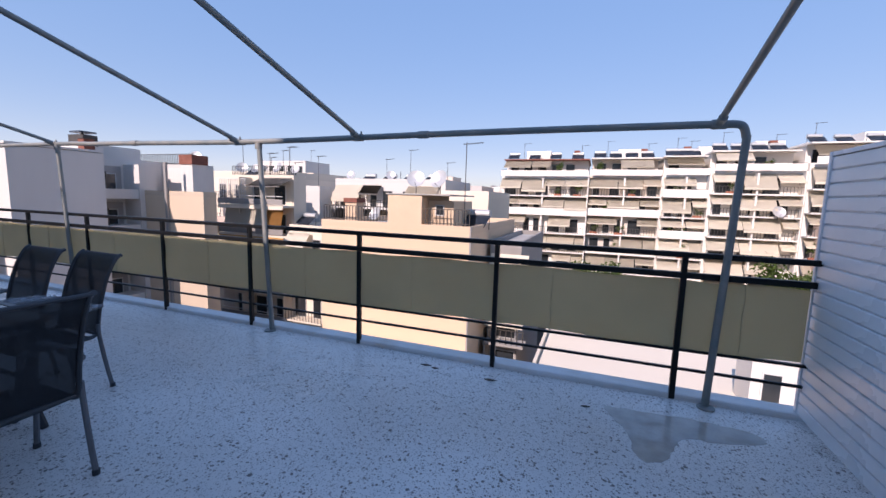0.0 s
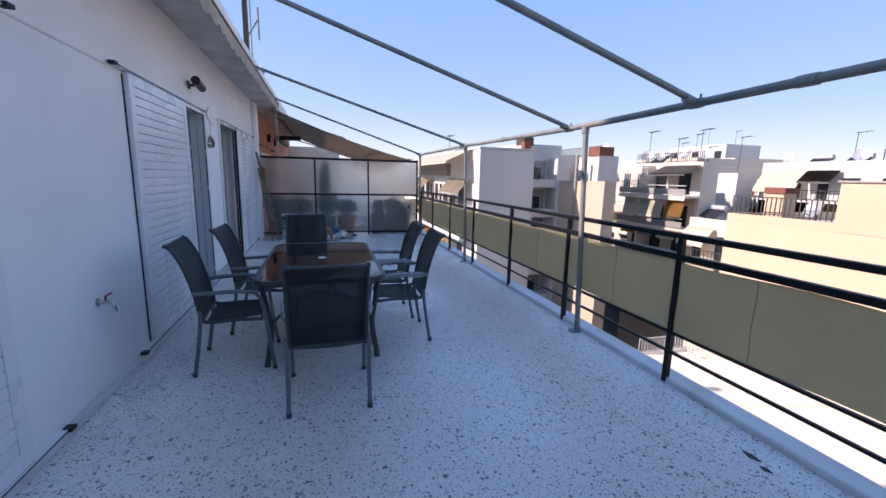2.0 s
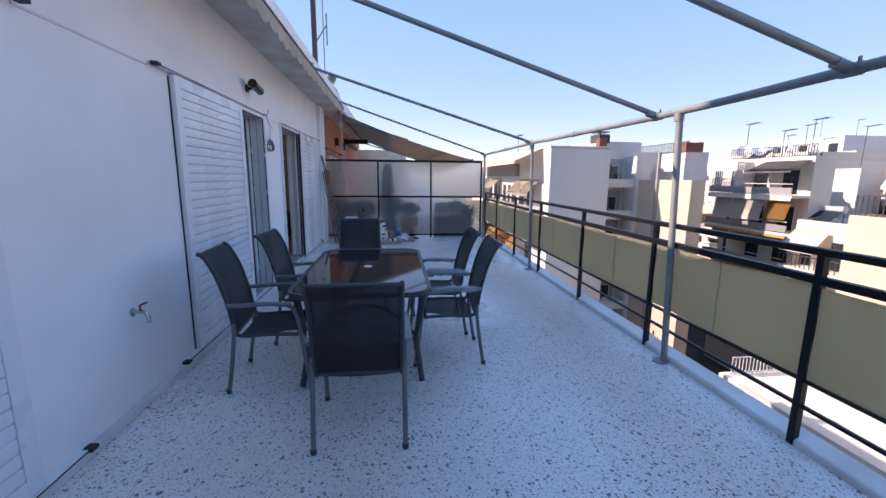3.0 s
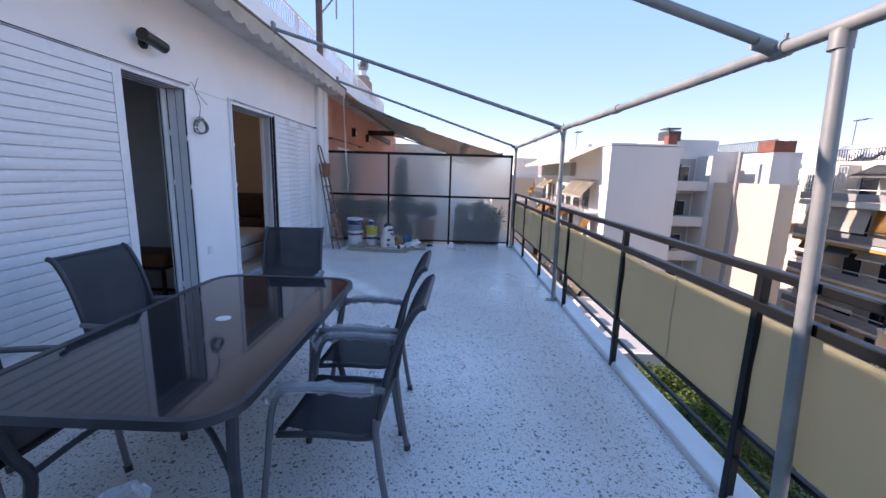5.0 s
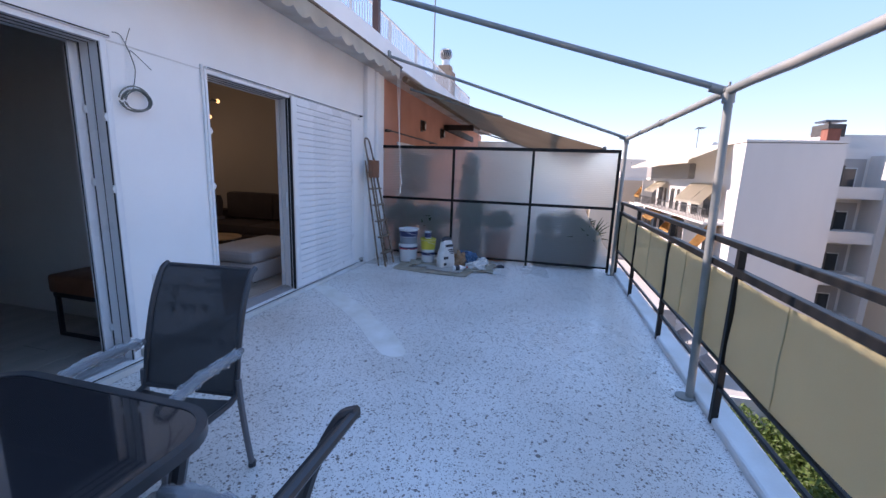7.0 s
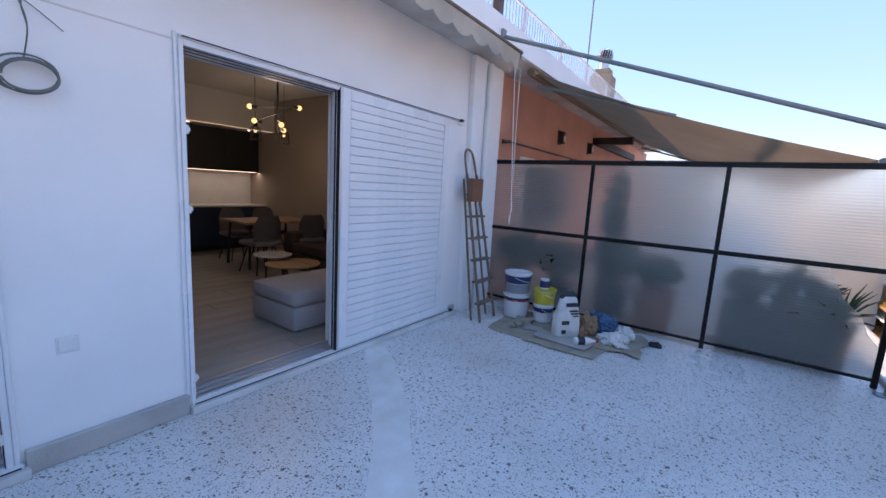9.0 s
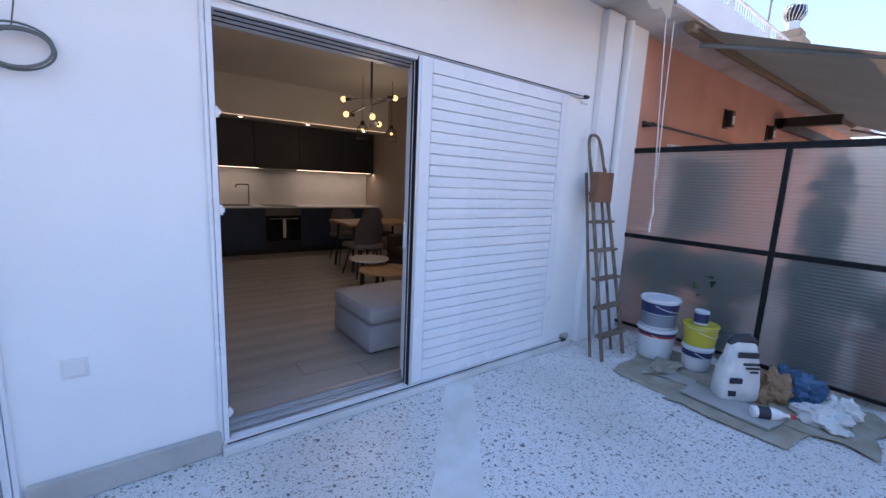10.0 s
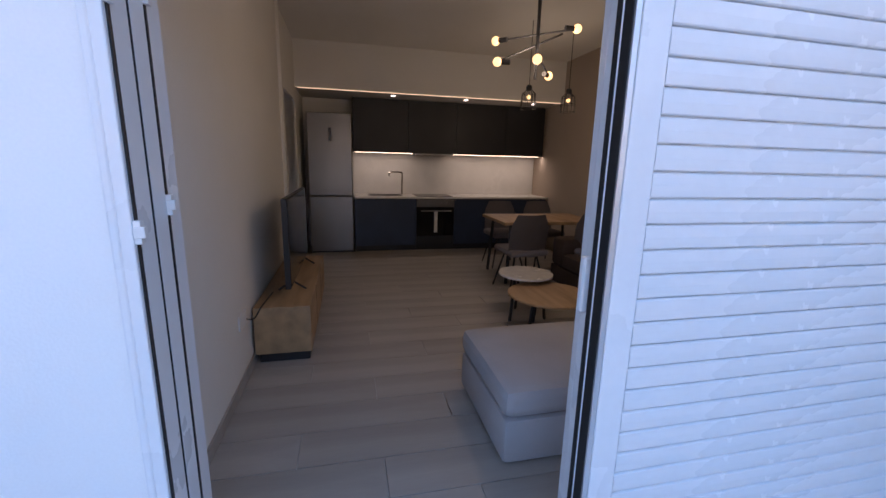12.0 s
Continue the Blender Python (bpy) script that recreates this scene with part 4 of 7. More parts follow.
def patio_chair(x, y, turn, wrapped, label):
    """High-backed armchair; the seat looks along its own +y."""
    t = thing("patio_chair", x, y, 0, label, "chair", group="patio chairs round the table", turn=turn)
    seat_line = [(p.y, p.z) for p in curve([(0, 0.235, 0.395), (0, 0.21, 0.43), (0, 0.05, 0.415), (0, -0.16, 0.41)], 4)]
    back_line = [(p.y, p.z) for p in curve([(0, -0.175, 0.43), (0, -0.215, 0.62), (0, -0.27, 0.82), (0, -0.335, 0.955), (0, -0.375, 0.985)], 4)]
    part("seat", sling(bmesh.new(), seat_line, 0.225, 0.012), M_SLING, t, smooth=True)
    part("backrest", sling(bmesh.new(), back_line, 0.225), M_SLING, t, smooth=True)
    part("top_bar", rods(((-0.235, -0.372, 0.978), (0.235, -0.372, 0.978), 0.011), n=8), M_FRAME, t, smooth=True)
    part("back_bar", rods(((-0.235, -0.178, 0.43), (0.235, -0.178, 0.43), 0.012), n=8), M_FRAME, t, smooth=True)
    part("front_bar", rods(((-0.24, 0.22, 0.40), (0.24, 0.22, 0.40), 0.012), n=8), M_FRAME, t, smooth=True)
    for s in (-1, 1):
        part("side_rail", tube(bmesh.new(), curve([(s * 0.236, 0.23, 0.40), (s * 0.236, 0.05, 0.412), (s * 0.236, -0.15, 0.41), (s * 0.236, -0.19, 0.47), (s * 0.236, -0.215, 0.62), (s * 0.236, -0.27, 0.82), (s * 0.236, -0.335, 0.955), (s * 0.236, -0.378, 0.985)], 4), 0.014, 8), M_FRAME, t, smooth=True)
        part("front_leg", tube(bmesh.new(), curve([(s * 0.262, 0.30, 0.012), (s * 0.262, 0.262, 0.30), (s * 0.262, 0.235, 0.52), (s * 0.262, 0.19, 0.612), (s * 0.262, 0.12, 0.63)], 5), 0.0145, 8), M_LEGS, t, smooth=True)
        part("rear_leg", tube(bmesh.new(), curve([(s * 0.25, -0.25, 0.012), (s * 0.25, -0.215, 0.22), (s * 0.25, -0.19, 0.42), (s * 0.248, -0.19, 0.5)], 5), 0.0145, 8), M_LEGS, t, smooth=True)
        part("arm", tube(bmesh.new(), curve([(s * 0.262, 0.2, 0.622), (s * 0.265, 0.05, 0.638), (s * 0.26, -0.12, 0.632), (s * 0.245, -0.225, 0.63)], 4), 0.016, 8), M_LEGS, t, smooth=True)
        for fy in (0.30, -0.25):
            part("foot", rods(((s * (0.262 if fy > 0 else 0.25), fy, 0), (s * (0.262 if fy > 0 else 0.25), fy - 0.002, 0.03), 0.018), n=8), M_FRAME, t)
        if wrapped:
            rnd = random.Random(int(x * 37 + s * 5 + y * 11))
            pts = curve([(s * 0.262, 0.245, 0.56), (s * 0.262, 0.19, 0.618), (s * 0.265, 0.05, 0.640), (s * 0.26, -0.12, 0.634), (s * 0.25, -0.18, 0.632)], 7)
            bm = tube(bmesh.new(), pts, [0.021 + rnd.uniform(-0.002, 0.008) for _ in pts], 9)
            for v in bm.verts:
                v.co += Vector((rnd.uniform(-1, 1), rnd.uniform(-1, 1), rnd.uniform(-1, 1))) * 0.007
            part("wrap", bm, M_WRAP, t, "crumpled clear plastic wrap")
    return t


patio_chair(-2.42, 0.957, 90, True, "charcoal mesh patio armchair with plastic-wrapped arms at the table end")
patio_chair(-3.14, 0.24, 3, False, "charcoal mesh patio armchair between the table and the wall")
patio_chair(-3.94, 0.35, -2, False, "charcoal mesh patio armchair between the table and the wall")
patio_chair(-3.41, 1.62, 178, True, "charcoal mesh patio armchair with plastic-wrapped arms on the railing side")
patio_chair(-4.03, 1.58, 180, True, "charcoal mesh patio armchair with plastic-wrapped arms on the railing side")
patio_chair(-4.805, 0.76, 276, True, "charcoal mesh patio armchair at the far end of the table")

# ---- decorating clutter by the screen ----
M_CARD = mat("dirty_cardboard", (0.30, 0.25, 0.18), 0.9, vary=0.2, scale=6, fine=60, bump=0.4, second=(0.42, 0.38, 0.31))
M_BUCKET = mat("white_paint_tub", (0.74, 0.75, 0.76), 0.4, vary=0.05, scale=6, bump=0.05)
M_NAVY = mat("navy_label", (0.03, 0.035, 0.11), 0.4, vary=0.05, bump=0.0)
M_GREYLAB = mat("grey_label", (0.25, 0.27, 0.30), 0.4, vary=0.05, bump=0.0)
M_YELLOW = mat("yellow_label", (0.62, 0.52, 0.05), 0.4, vary=0.08, bump=0.0)
M_RED = mat("red_label", (0.45, 0.04, 0.03), 0.4, vary=0.05, bump=0.0)
M_BAG = mat("white_paper_sack", (0.72, 0.71, 0.68), 0.7, vary=0.1, scale=9, fine=30, bump=0.4, depth=0.006)
M_DARKBAG = mat("dark_print", (0.03, 0.03, 0.04), 0.6, vary=0.1, bump=0.1)
M_BLUECLOTH = mat("blue_cloth", (0.06, 0.14, 0.26), 0.85, vary=0.15, scale=8, bump=0.3)
M_KRAFT = mat("brown_kraft_paper", (0.34, 0.20, 0.11), 0.85, vary=0.15, scale=8, bump=0.4)
M_RUSTALU = mat("paint_spattered_steel", (0.15, 0.095, 0.06), 0.65, metal=0.1, vary=0.25, scale=9, fine=50, second=(0.26, 0.2, 0.15), bump=0.4)
M_BOARD = mat("plywood_offcut", (0.25, 0.11, 0.06), 0.7, vary=0.15, scale=5, bump=0.2)
M_TILE = mat("grey_tile", (0.42, 0.40, 0.37), 0.5, vary=0.1, bump=0.1)


def sheet(name, corners, z, th, material, label, category, seed, turn=0.02):
    """A flat sheet of card or board with slightly uneven edges and warp."""
    cx, cy = sum(p[0] for p in corners) / len(corners), sum(p[1] for p in corners) / len(corners)
    t = thing(name, cx, cy, z, label, category, group="floor protection")
    rnd = random.Random(seed)
    pts = []
    for k, a in enumerate(corners):
        b = corners[(k + 1) % len(corners)]
        for j in range(5):
            u = j / 5
            pts.append((a[0] + (b[0] - a[0]) * u + rnd.uniform(-turn, turn) - cx, a[1] + (b[1] - a[1]) * u + rnd.uniform(-turn, turn) - cy))
    bm = prism(bmesh.new(), pts, 0, th)
    for v in bm.verts:
        v.co.z += 0.006 * max(0, math.sin(v.co.x * 9 + seed) * math.sin(v.co.y * 7))
    part("sheet", bm, material, t)
    return t


sheet("cardboard_sheet", [(-9.22, 0.10), (-9.18, 0.72), (-10.1, 0.85), (-10.15, 0.05)], 0.001, 0.006, M_CARD, "dirty flattened cardboard on the terrazzo", "cardboard", 1)
sheet("cardboard_sheet", [(-9.14, 0.55), (-9.15, 1.28), (-9.95, 1.30), (-9.95, 0.6)], 0.010, 0.006, M_CARD, "dirty flattened cardboard under the cement sack", "cardboard", 2)
sheet("cardboard_sheet", [(-9.42, 1.10), (-9.50, 1.62), (-10.2, 1.55), (-10.15, 1.05)], 0.019, 0.006, M_CARD, "torn crumpled cardboard beside the screen", "cardboard", 3, 0.05)
sheet("tile_offcut", [(-9.28, 0.62), (-9.26, 1.15), (-9.52, 1.18), (-9.54, 0.60)], 0.026, 0.012, M_TILE, "grey tile offcut lying on the cardboard", "tile", 4, 0.004)
sheet("tile_offcut", [(-9.45, 0.30), (-9.47, 0.62), (-9.62, 0.60), (-9.60, 0.28)], 0.014, 0.012, M_TILE, "pale board offcut lying on the cardboard", "board", 6, 0.006)


def tub(x, y, z, r, h, band, material_band, lid, label, name="paint_bucket"):
    t = thing(name, x, y, z, label, "bucket", group="paint buckets")
    part("body", lathe(bmesh.new(), [(r * 0.86, 0), (r * 0.87, 0.004), (r * 0.99, h * 0.93)], 28), M_BUCKET, t, smooth=True)
    f = lambda v: r * (0.87 + 0.12 * v / (h * 0.93)) + 0.0015
    b0, b1 = band
    part("label", lathe(bmesh.new(), [(f(b0 * h), b0 * h), (f(b1 * h), b1 * h)], 28), material_band, t, "coloured printed label", smooth=True)
    part("lid", lathe(bmesh.new(), [(r * 1.0, h * 0.90), (r * 1.06, h * 0.905), (r * 1.06, h * 0.985), (r * 1.02, h), (r * 0.93, h), (r * 0.9, h * 0.97), (r * 0.1, h * 0.965)], 28), lid, t, smooth=True)
    part("handle", tube(bmesh.new(), [(f(h * 0.8) * math.cos(a) * 1.02, f(h * 0.8) * math.sin(a) * 1.02, h * 0.8 - 0.05 * math.sin((a - 0.2) / 2.8 * math.pi)) for a in [0.2 + 2.8 * j / 14 for j in range(15)]], 0.003, 5), M_PLASTIC, t, smooth=True)
    return t


b1 = tub(-9.86, 0.14, 0.014, 0.155, 0.275, (0.12, 0.62), M_BUCKET, M_BUCKET, "white paint tub with a red band under another tub")
part("band", lathe(bmesh.new(), [(0.155 * 0.985 + 0.002, 0.275 * 0.74), (0.155 * 0.992 + 0.002, 0.275 * 0.80)], 28), M_RED, b1, "red stripe", smooth=True)
part("band", lathe(bmesh.new(), [(0.155 * 0.992 + 0.002, 0.275 * 0.805), (0.155 * 1.0 + 0.002, 0.275 * 0.885)], 28), M_NAVY, b1, "navy stripe", smooth=True)
b2 = tub(-9.86, 0.14, 0.289, 0.155, 0.265, (0.08, 0.50), M_GREYLAB, M_BUCKET, "white and grey paint tub stacked on another tub")
part("band", lathe(bmesh.new(), [(0.155 * 0.94 + 0.002, 0.265 * 0.52), (0.155 * 0.99 + 0.002, 0.265 * 0.86)], 28), M_NAVY, b2, "navy stripe", smooth=True)
b3 = tub(-9.90, 0.47, 0.014, 0.115, 0.20, (0.10, 0.5), M_BUCKET, M_BUCKET, "small white paint tub under a yellow one")
part("band", lathe(bmesh.new(), [(0.115 * 0.95 + 0.002, 0.20 * 0.6), (0.115 * 0.98 + 0.002, 0.20 * 0.85)], 28), M_NAVY, b3, "navy stripe", smooth=True)
tub(-9.90, 0.47, 0.214, 0.128, 0.19, (0.08, 0.86), M_YELLOW, M_YELLOW, "yellow and white paint tub stacked on a small tub")
tub(-9.85, 0.73, 0.014, 0.075, 0.17, (0.1, 0.5), M_GREYLAB, M_BUCKET, "small white tub beside the cement sack")
can = thing("paint_can", -9.88, 0.47, 0.404, "small navy and white paint can on a yellow tub", "can")
part("body", lathe(bmesh.new(), [(0.052, 0), (0.054, 0.004), (0.054, 0.105), (0.056, 0.108), (0.056, 0.114), (0.045, 0.114), (0.043, 0.109)], 20), M_BUCKET, can, smooth=True)
part("label", lathe(bmesh.new(), [(0.0548, 0.02), (0.0548, 0.095)], 20), M_NAVY, can, "navy printed label", smooth=True)

sack = thing("cement_sack", -9.56, 0.86, 0.028, "white paper cement sack with dark print standing on cardboard", "sack", turn=-38)
sack.scale = (0.8, 0.8, 0.95)
bm = bmesh.new()
prof = [(0.17, 0.085, 0.0), (0.185, 0.10, 0.03), (0.18, 0.10, 0.12), (0.165, 0.09, 0.24), (0.14, 0.07, 0.34), (0.115, 0.05, 0.42), (0.10, 0.035, 0.455)]
rings = []
rnd = random.Random(9)
for wx, wy, z in prof:
    ring = []
    for k in range(20):
        a = k * math.tau / 20
        c, s_ = math.cos(a), math.sin(a)
        e = 0.55
        ring.append(bm.verts.new((wx * math.copysign(abs(c) ** e, c) + rnd.uniform(-0.006, 0.006), wy * math.copysign(abs(s_) ** e, s_) + rnd.uniform(-0.006, 0.006), z + rnd.uniform(-0.006, 0.006))))
    rings.append(ring)
for a, b in zip(rings, rings[1:]):
    for k in range(20):
        bm.faces.new((a[k], a[(k + 1) % 20], b[(k + 1) % 20], b[k]))
bm.faces.new(rings[0][::-1])
bm.faces.new(rings[-1])
part("bag", bm, M_BAG, sack, smooth=True)
part("flap", tube(bmesh.new(), [(-0.11, 0, 0.44), (-0.04, 0.01, 0.475), (0.05, 0.0, 0.465), (0.115, 0.0, 0.43)], [0.03, 0.04, 0.045, 0.028], 8), M_DARKBAG, sack, "dark folded sack mouth", smooth=True)
for k, (x0, x1, z0, z1) in enumerate(((-0.10, 0.07, 0.345, 0.385), (-0.11, 0.02, 0.29, 0.305), (-0.12, 0.0, 0.262, 0.274), (-0.11, -0.04, 0.235, 0.245), (0.02, 0.12, 0.15, 0.19), (0.06, 0.12, 0.05, 0.09))):
    part("print", boxes((x0, x1, 0.088 - 0.14 * max(0, z0 - 0.2), 0.106 - 0.13 * max(0, z0 - 0.2), z0, z1)), M_DARKBAG, sack, "dark printed bar")
bottle = thing("plastic_bottle", -9.42, 1.10, 0.028, "white squeeze bottle with a dark label lying down", "bottle", turn=130)
bm = lathe(bmesh.new(), [(0.03, 0), (0.04, 0.01), (0.04, 0.13), (0.028, 0.17), (0.014, 0.19), (0.012, 0.22)], 16)
bmesh.ops.rotate(bm, verts=bm.verts, matrix=Matrix.Rotation(radians(90), 3, "Y"))
bmesh.ops.translate(bm, verts=bm.verts, vec=(-0.1, 0, 0.04))
part("body", bm, M_PLASTIC, bottle, smooth=True)
part("cap", rods(((0.12, 0, 0.04), (0.15, 0, 0.04), 0.014), n=12), M_RED, bottle)
part("label", rods(((-0.07, 0, 0.04), (0.0, 0, 0.04), 0.0408), n=16), M_DARKBAG, bottle)


def crumple(name, x, y, z, size, material, label, category, seed):
    t = thing(name, x, y, z, label, category)
    bm = bmesh.new()
    bmesh.ops.create_icosphere(bm, subdivisions=4, radius=1.0)
    for v in bm.verts:
        n = noise.noise(v.co * 1.7 + Vector((seed, 0, 0))) * 0.5 + abs(noise.noise(v.co * 4.5 + Vector((0, seed, 0)))) * 0.35
        c = v.co * (0.75 + n)
        v.co = Vector((c.x * size[0], c.y * size[1], max(-0.25, c.z) * size[2] + 0.25 * size[2]))
    part("fold", bm, material, t)
    return t


crumple("cloth_heap", -9.98, 1.12, 0.026, (0.16, 0.19, 0.17), M_BLUECLOTH, "crumpled blue work cloth in a heap", "cloth", 3)
crumple("paper_bag", -9.78, 1.02, 0.017, (0.13, 0.13, 0.19), M_KRAFT, "crumpled brown paper bag", "bag", 7)
crumple("plastic_sheet", -9.72, 1.33, 0.026, (0.18, 0.16, 0.09), M_BAG, "crumpled white plastic sheet on cardboard", "plastic", 11)
crumple("plastic_sheet", -9.95, 1.36, 0.026, (0.10, 0.12, 0.10), M_BAG, "crumpled white plastic sheet on cardboard", "plastic", 15)
crumple("paper_scrap", -9.62, 0.34, 0.017, (0.22, 0.12, 0.05), M_CARD, "crumpled card scrap on the floor", "cardboard", 21)
crumple("paper_scrap", -10.0, 1.66, 0.0, (0.07, 0.07, 0.04), M_DARKBAG, "small dark scrap on the floor", "scrap", 25)

ladder = thing("step_ladder", -9.5, -0.2, 0, "paint-spattered folded steel step ladder leaning on the wall", "ladder")
TOPZ = 1.66
for s, x in ((0, -9.32), (1, -9.66)):
    part("rail", rods(((x, -0.04, 0.0), (x + (0.10 if s else -0.03), -0.36, TOPZ), 0.016), n=8), M_RUSTALU, ladder, world=True, smooth=True)
    part("rear_leg", rods(((x, -0.16, 0.0), (x + (0.10 if s else -0.03), -0.40, TOPZ - 0.05), 0.013), n=8), M_RUSTALU, ladder, world=True, smooth=True)
part("hoop", tube(bmesh.new(), curve([(-9.355, -0.362, TOPZ - 0.02), (-9.36, -0.405, TOPZ + 0.17), (-9.39, -0.425, TOPZ + 0.26), (-9.45, -0.43, TOPZ + 0.285), (-9.52, -0.425, TOPZ + 0.26), (-9.55, -0.405, TOPZ + 0.17), (-9.56, -0.362, TOPZ - 0.02)], 5), 0.013, 8), M_RUSTALU, ladder, world=True, smooth=True)
for k in range(6):
    z = 0.20 + k * 0.245
    u = z / TOPZ
    y = -0.04 - 0.32 * u
    part("step", boxes((-9.66 + 0.10 * u - 0.03, -9.32 - 0.03 * u + 0.03, y - 0.045, y + 0.03, z, z + 0.022), bevel=0.004), M_RUSTALU, ladder, world=True)
part("tray", boxes((-9.56, -9.33, -0.34, -0.26, 1.36, 1.62), bevel=0.006), M_BOARD, ladder, "brown board tied to the top", world=True)

# ---- living room ----
M_FRIDGE = mat("brushed_steel", (0.24, 0.235, 0.23), 0.32, metal=0.9, vary=0.05, scale=2, fine=90, stretch=(1, 1, 0.1), bump=0.05)
M_CAB = mat("matt_black_laminate", (0.018, 0.018, 0.022), 0.5, vary=0.1, bump=0.03)
M_BLUECAB = mat("navy_laminate", (0.02, 0.035, 0.075), 0.45, vary=0.1, bump=0.03)
M_STONE = mat("white_worktop", (0.75, 0.73, 0.70), 0.3, vary=0.05, scale=4, bump=0.03)
M_OAK = mat("oak_veneer", (0.46, 0.29, 0.15), 0.45, vary=0.18, scale=3, fine=40, stretch=(4, 0.5, 4), bump=0.1)
M_GREYFAB = mat("light_grey_upholstery", (0.42, 0.41, 0.42), 0.9, vary=0.06, scale=3, fine=160, bump=0.25)
M_DARKFAB = mat("dark_brown_upholstery", (0.05, 0.032, 0.028), 0.85, vary=0.1, scale=3, fine=120, bump=0.25)
M_CHAIRFAB = mat("mauve_grey_upholstery", (0.20, 0.18, 0.19), 0.85, vary=0.08, fine=140, bump=0.2)
M_MARBLE = mat("white_marble_top", (0.74, 0.72, 0.70), 0.25, vary=0.12, scale=7, bump=0.0)
M_LEATHER = mat("brown_leather", (0.20, 0.075, 0.035), 0.5, vary=0.12, scale=6, fine=90, bump=0.15)
M_SCREEN = mat("black_screen", (0.008, 0.008, 0.01), 0.12, vary=0.05, bump=0.0)
M_LED = glow("warm_led_strip", (1.0, 0.76, 0.48), 0.35)
M_LEDDIM = glow("dim_led_strip", (1.0, 0.72, 0.42), 0.09)
M_BULB = glow("warm_bulb", (1.0, 0.56, 0.2), 0.22)
M_SPOT = glow("warm_downlight", (1.0, 0.85, 0.65), 0.4)

bulk = tagged(part("bulkhead", boxes((-10.2, -6.27, -6.44, -5.52, 2.385, 2.98)), M_ROOMWALL), "plastered bulkhead above the kitchen units", "bulkhead", kind="structure")
led = thing("led_strip", -8.4, -5.512, 2.345, "warm white light strip along the bulkhead", "light")
part("diffuser", boxes((-10.14, -6.3, -5.524, -5.514, 2.376, 2.384)), M_LEDDIM, led, world=True)
for x in (-7.6, -8.7, -9.8):
    d = thing("downlight", x, -5.75, 2.375, "small round recessed downlight over the worktop", "light", group="kitchen downlights")
    part("lens", rods(((0, 0, 0), (0, 0, 0.009), 0.03), n=14), M_SPOT, d)
fridge = thing("fridge", -6.69, -6.1, 0.052, "brushed steel fridge freezer with two doors", "fridge")
part("body", boxes((-7.0, -6.37, -6.42, -5.84, 0.055, 2.115), bevel=0.006), M_CAB, fridge, world=True)
part("upper_door", boxes((-6.998, -6.372, -5.838, -5.79, 0.93, 2.11), bevel=0.012), M_FRIDGE, fridge, world=True)
part("lower_door", boxes((-6.998, -6.372, -5.838, -5.79, 0.09, 0.92), bevel=0.012), M_FRIDGE, fridge, world=True)
part("display", boxes((-6.71, -6.67, -5.79, -5.787, 1.72, 1.9)), M_SCREEN, fridge, world=True)
units = [(-7.02, -7.97, False), (-7.97, -8.58, True), (-8.58, -9.4, False), (-9.4, -10.18, False)]
for a, b, is_oven in units:
    x0, x1 = min(a, b), max(a, b)
    if is_oven:
        t = thing("oven", (x0 + x1) / 2, -6.1, 0.052, "built-in black and steel oven under the worktop", "oven")
        part("body", boxes((x0 + 0.003, x1 - 0.003, -6.42, -5.83, 0.15, 0.88)), M_CAB, t, world=True)
        part("control_panel", boxes((x0 + 0.005, x1 - 0.005, -5.829, -5.80, 0.76, 0.875), bevel=0.003), M_FRIDGE, t, world=True)
        part("door", boxes((x0 + 0.005, x1 - 0.005, -5.829, -5.80, 0.30, 0.75), bevel=0.004), M_SCREEN, t, world=True)
        part("handle", rods(((x0 + 0.06, -5.77, 0.70), (x1 - 0.06, -5.77, 0.70), 0.009), n=8), M_FRIDGE, t, world=True)
        for kx in (0.12, 0.2, 0.42, 0.5):
            part("knob", rods(((x0 + kx, -5.80, 0.818), (x0 + kx, -5.775, 0.818), 0.018), n=12), M_FRIDGE, t, world=True)
        part("towel", boxes((x0 + 0.28, x0 + 0.335, -5.775, -5.762, 0.36, 0.69), bevel=0.005), M_BAG, t, "white cloth over the handle", world=True)
    else:
        t = thing("base_cabinet", (x0 + x1) / 2, -6.1, 0.052, "navy laminate kitchen base cabinet", "cabinet", group="kitchen base cabinets")
        part("body", boxes((x0 + 0.002, x1 - 0.002, -6.42, -5.84, 0.15, 0.888)), M_BLUECAB, t, world=True)
        part("door", boxes((x0 + 0.004, x1 - 0.004, -5.838, -5.815, 0.16, 0.87), bevel=0.002), M_BLUECAB, t, world=True)
    part("plinth", boxes((x0 + 0.002, x1 - 0.002, -6.38, -5.88, 0.055, 0.148)), M_CAB, t, world=True)
worktop = thing("worktop", -8.66, -6.1, 0.889, "thin white stone kitchen worktop", "worktop")
part("slab", boxes((-10.195, -7.02, -6.43, -5.79, 0.889, 0.918), bevel=0.003), M_STONE, worktop, world=True)
part("splashback", boxes((-10.195, -7.02, -6.44, -6.432, 0.919, 1.585)), M_STONE, worktop, world=True)
sink = thing("sink", -7.5, -6.1, 0.918, "inset steel sink with a tall tap", "sink")
part("rim", boxes((-0.27, 0.27, -0.18, 0.18, 0.0, 0.006), bevel=0.002), M_FRIDGE, sink)
part("bowl", boxes((-0.24, 0.24, -0.15, 0.15, 0.006, 0.008)), M_CAB, sink)
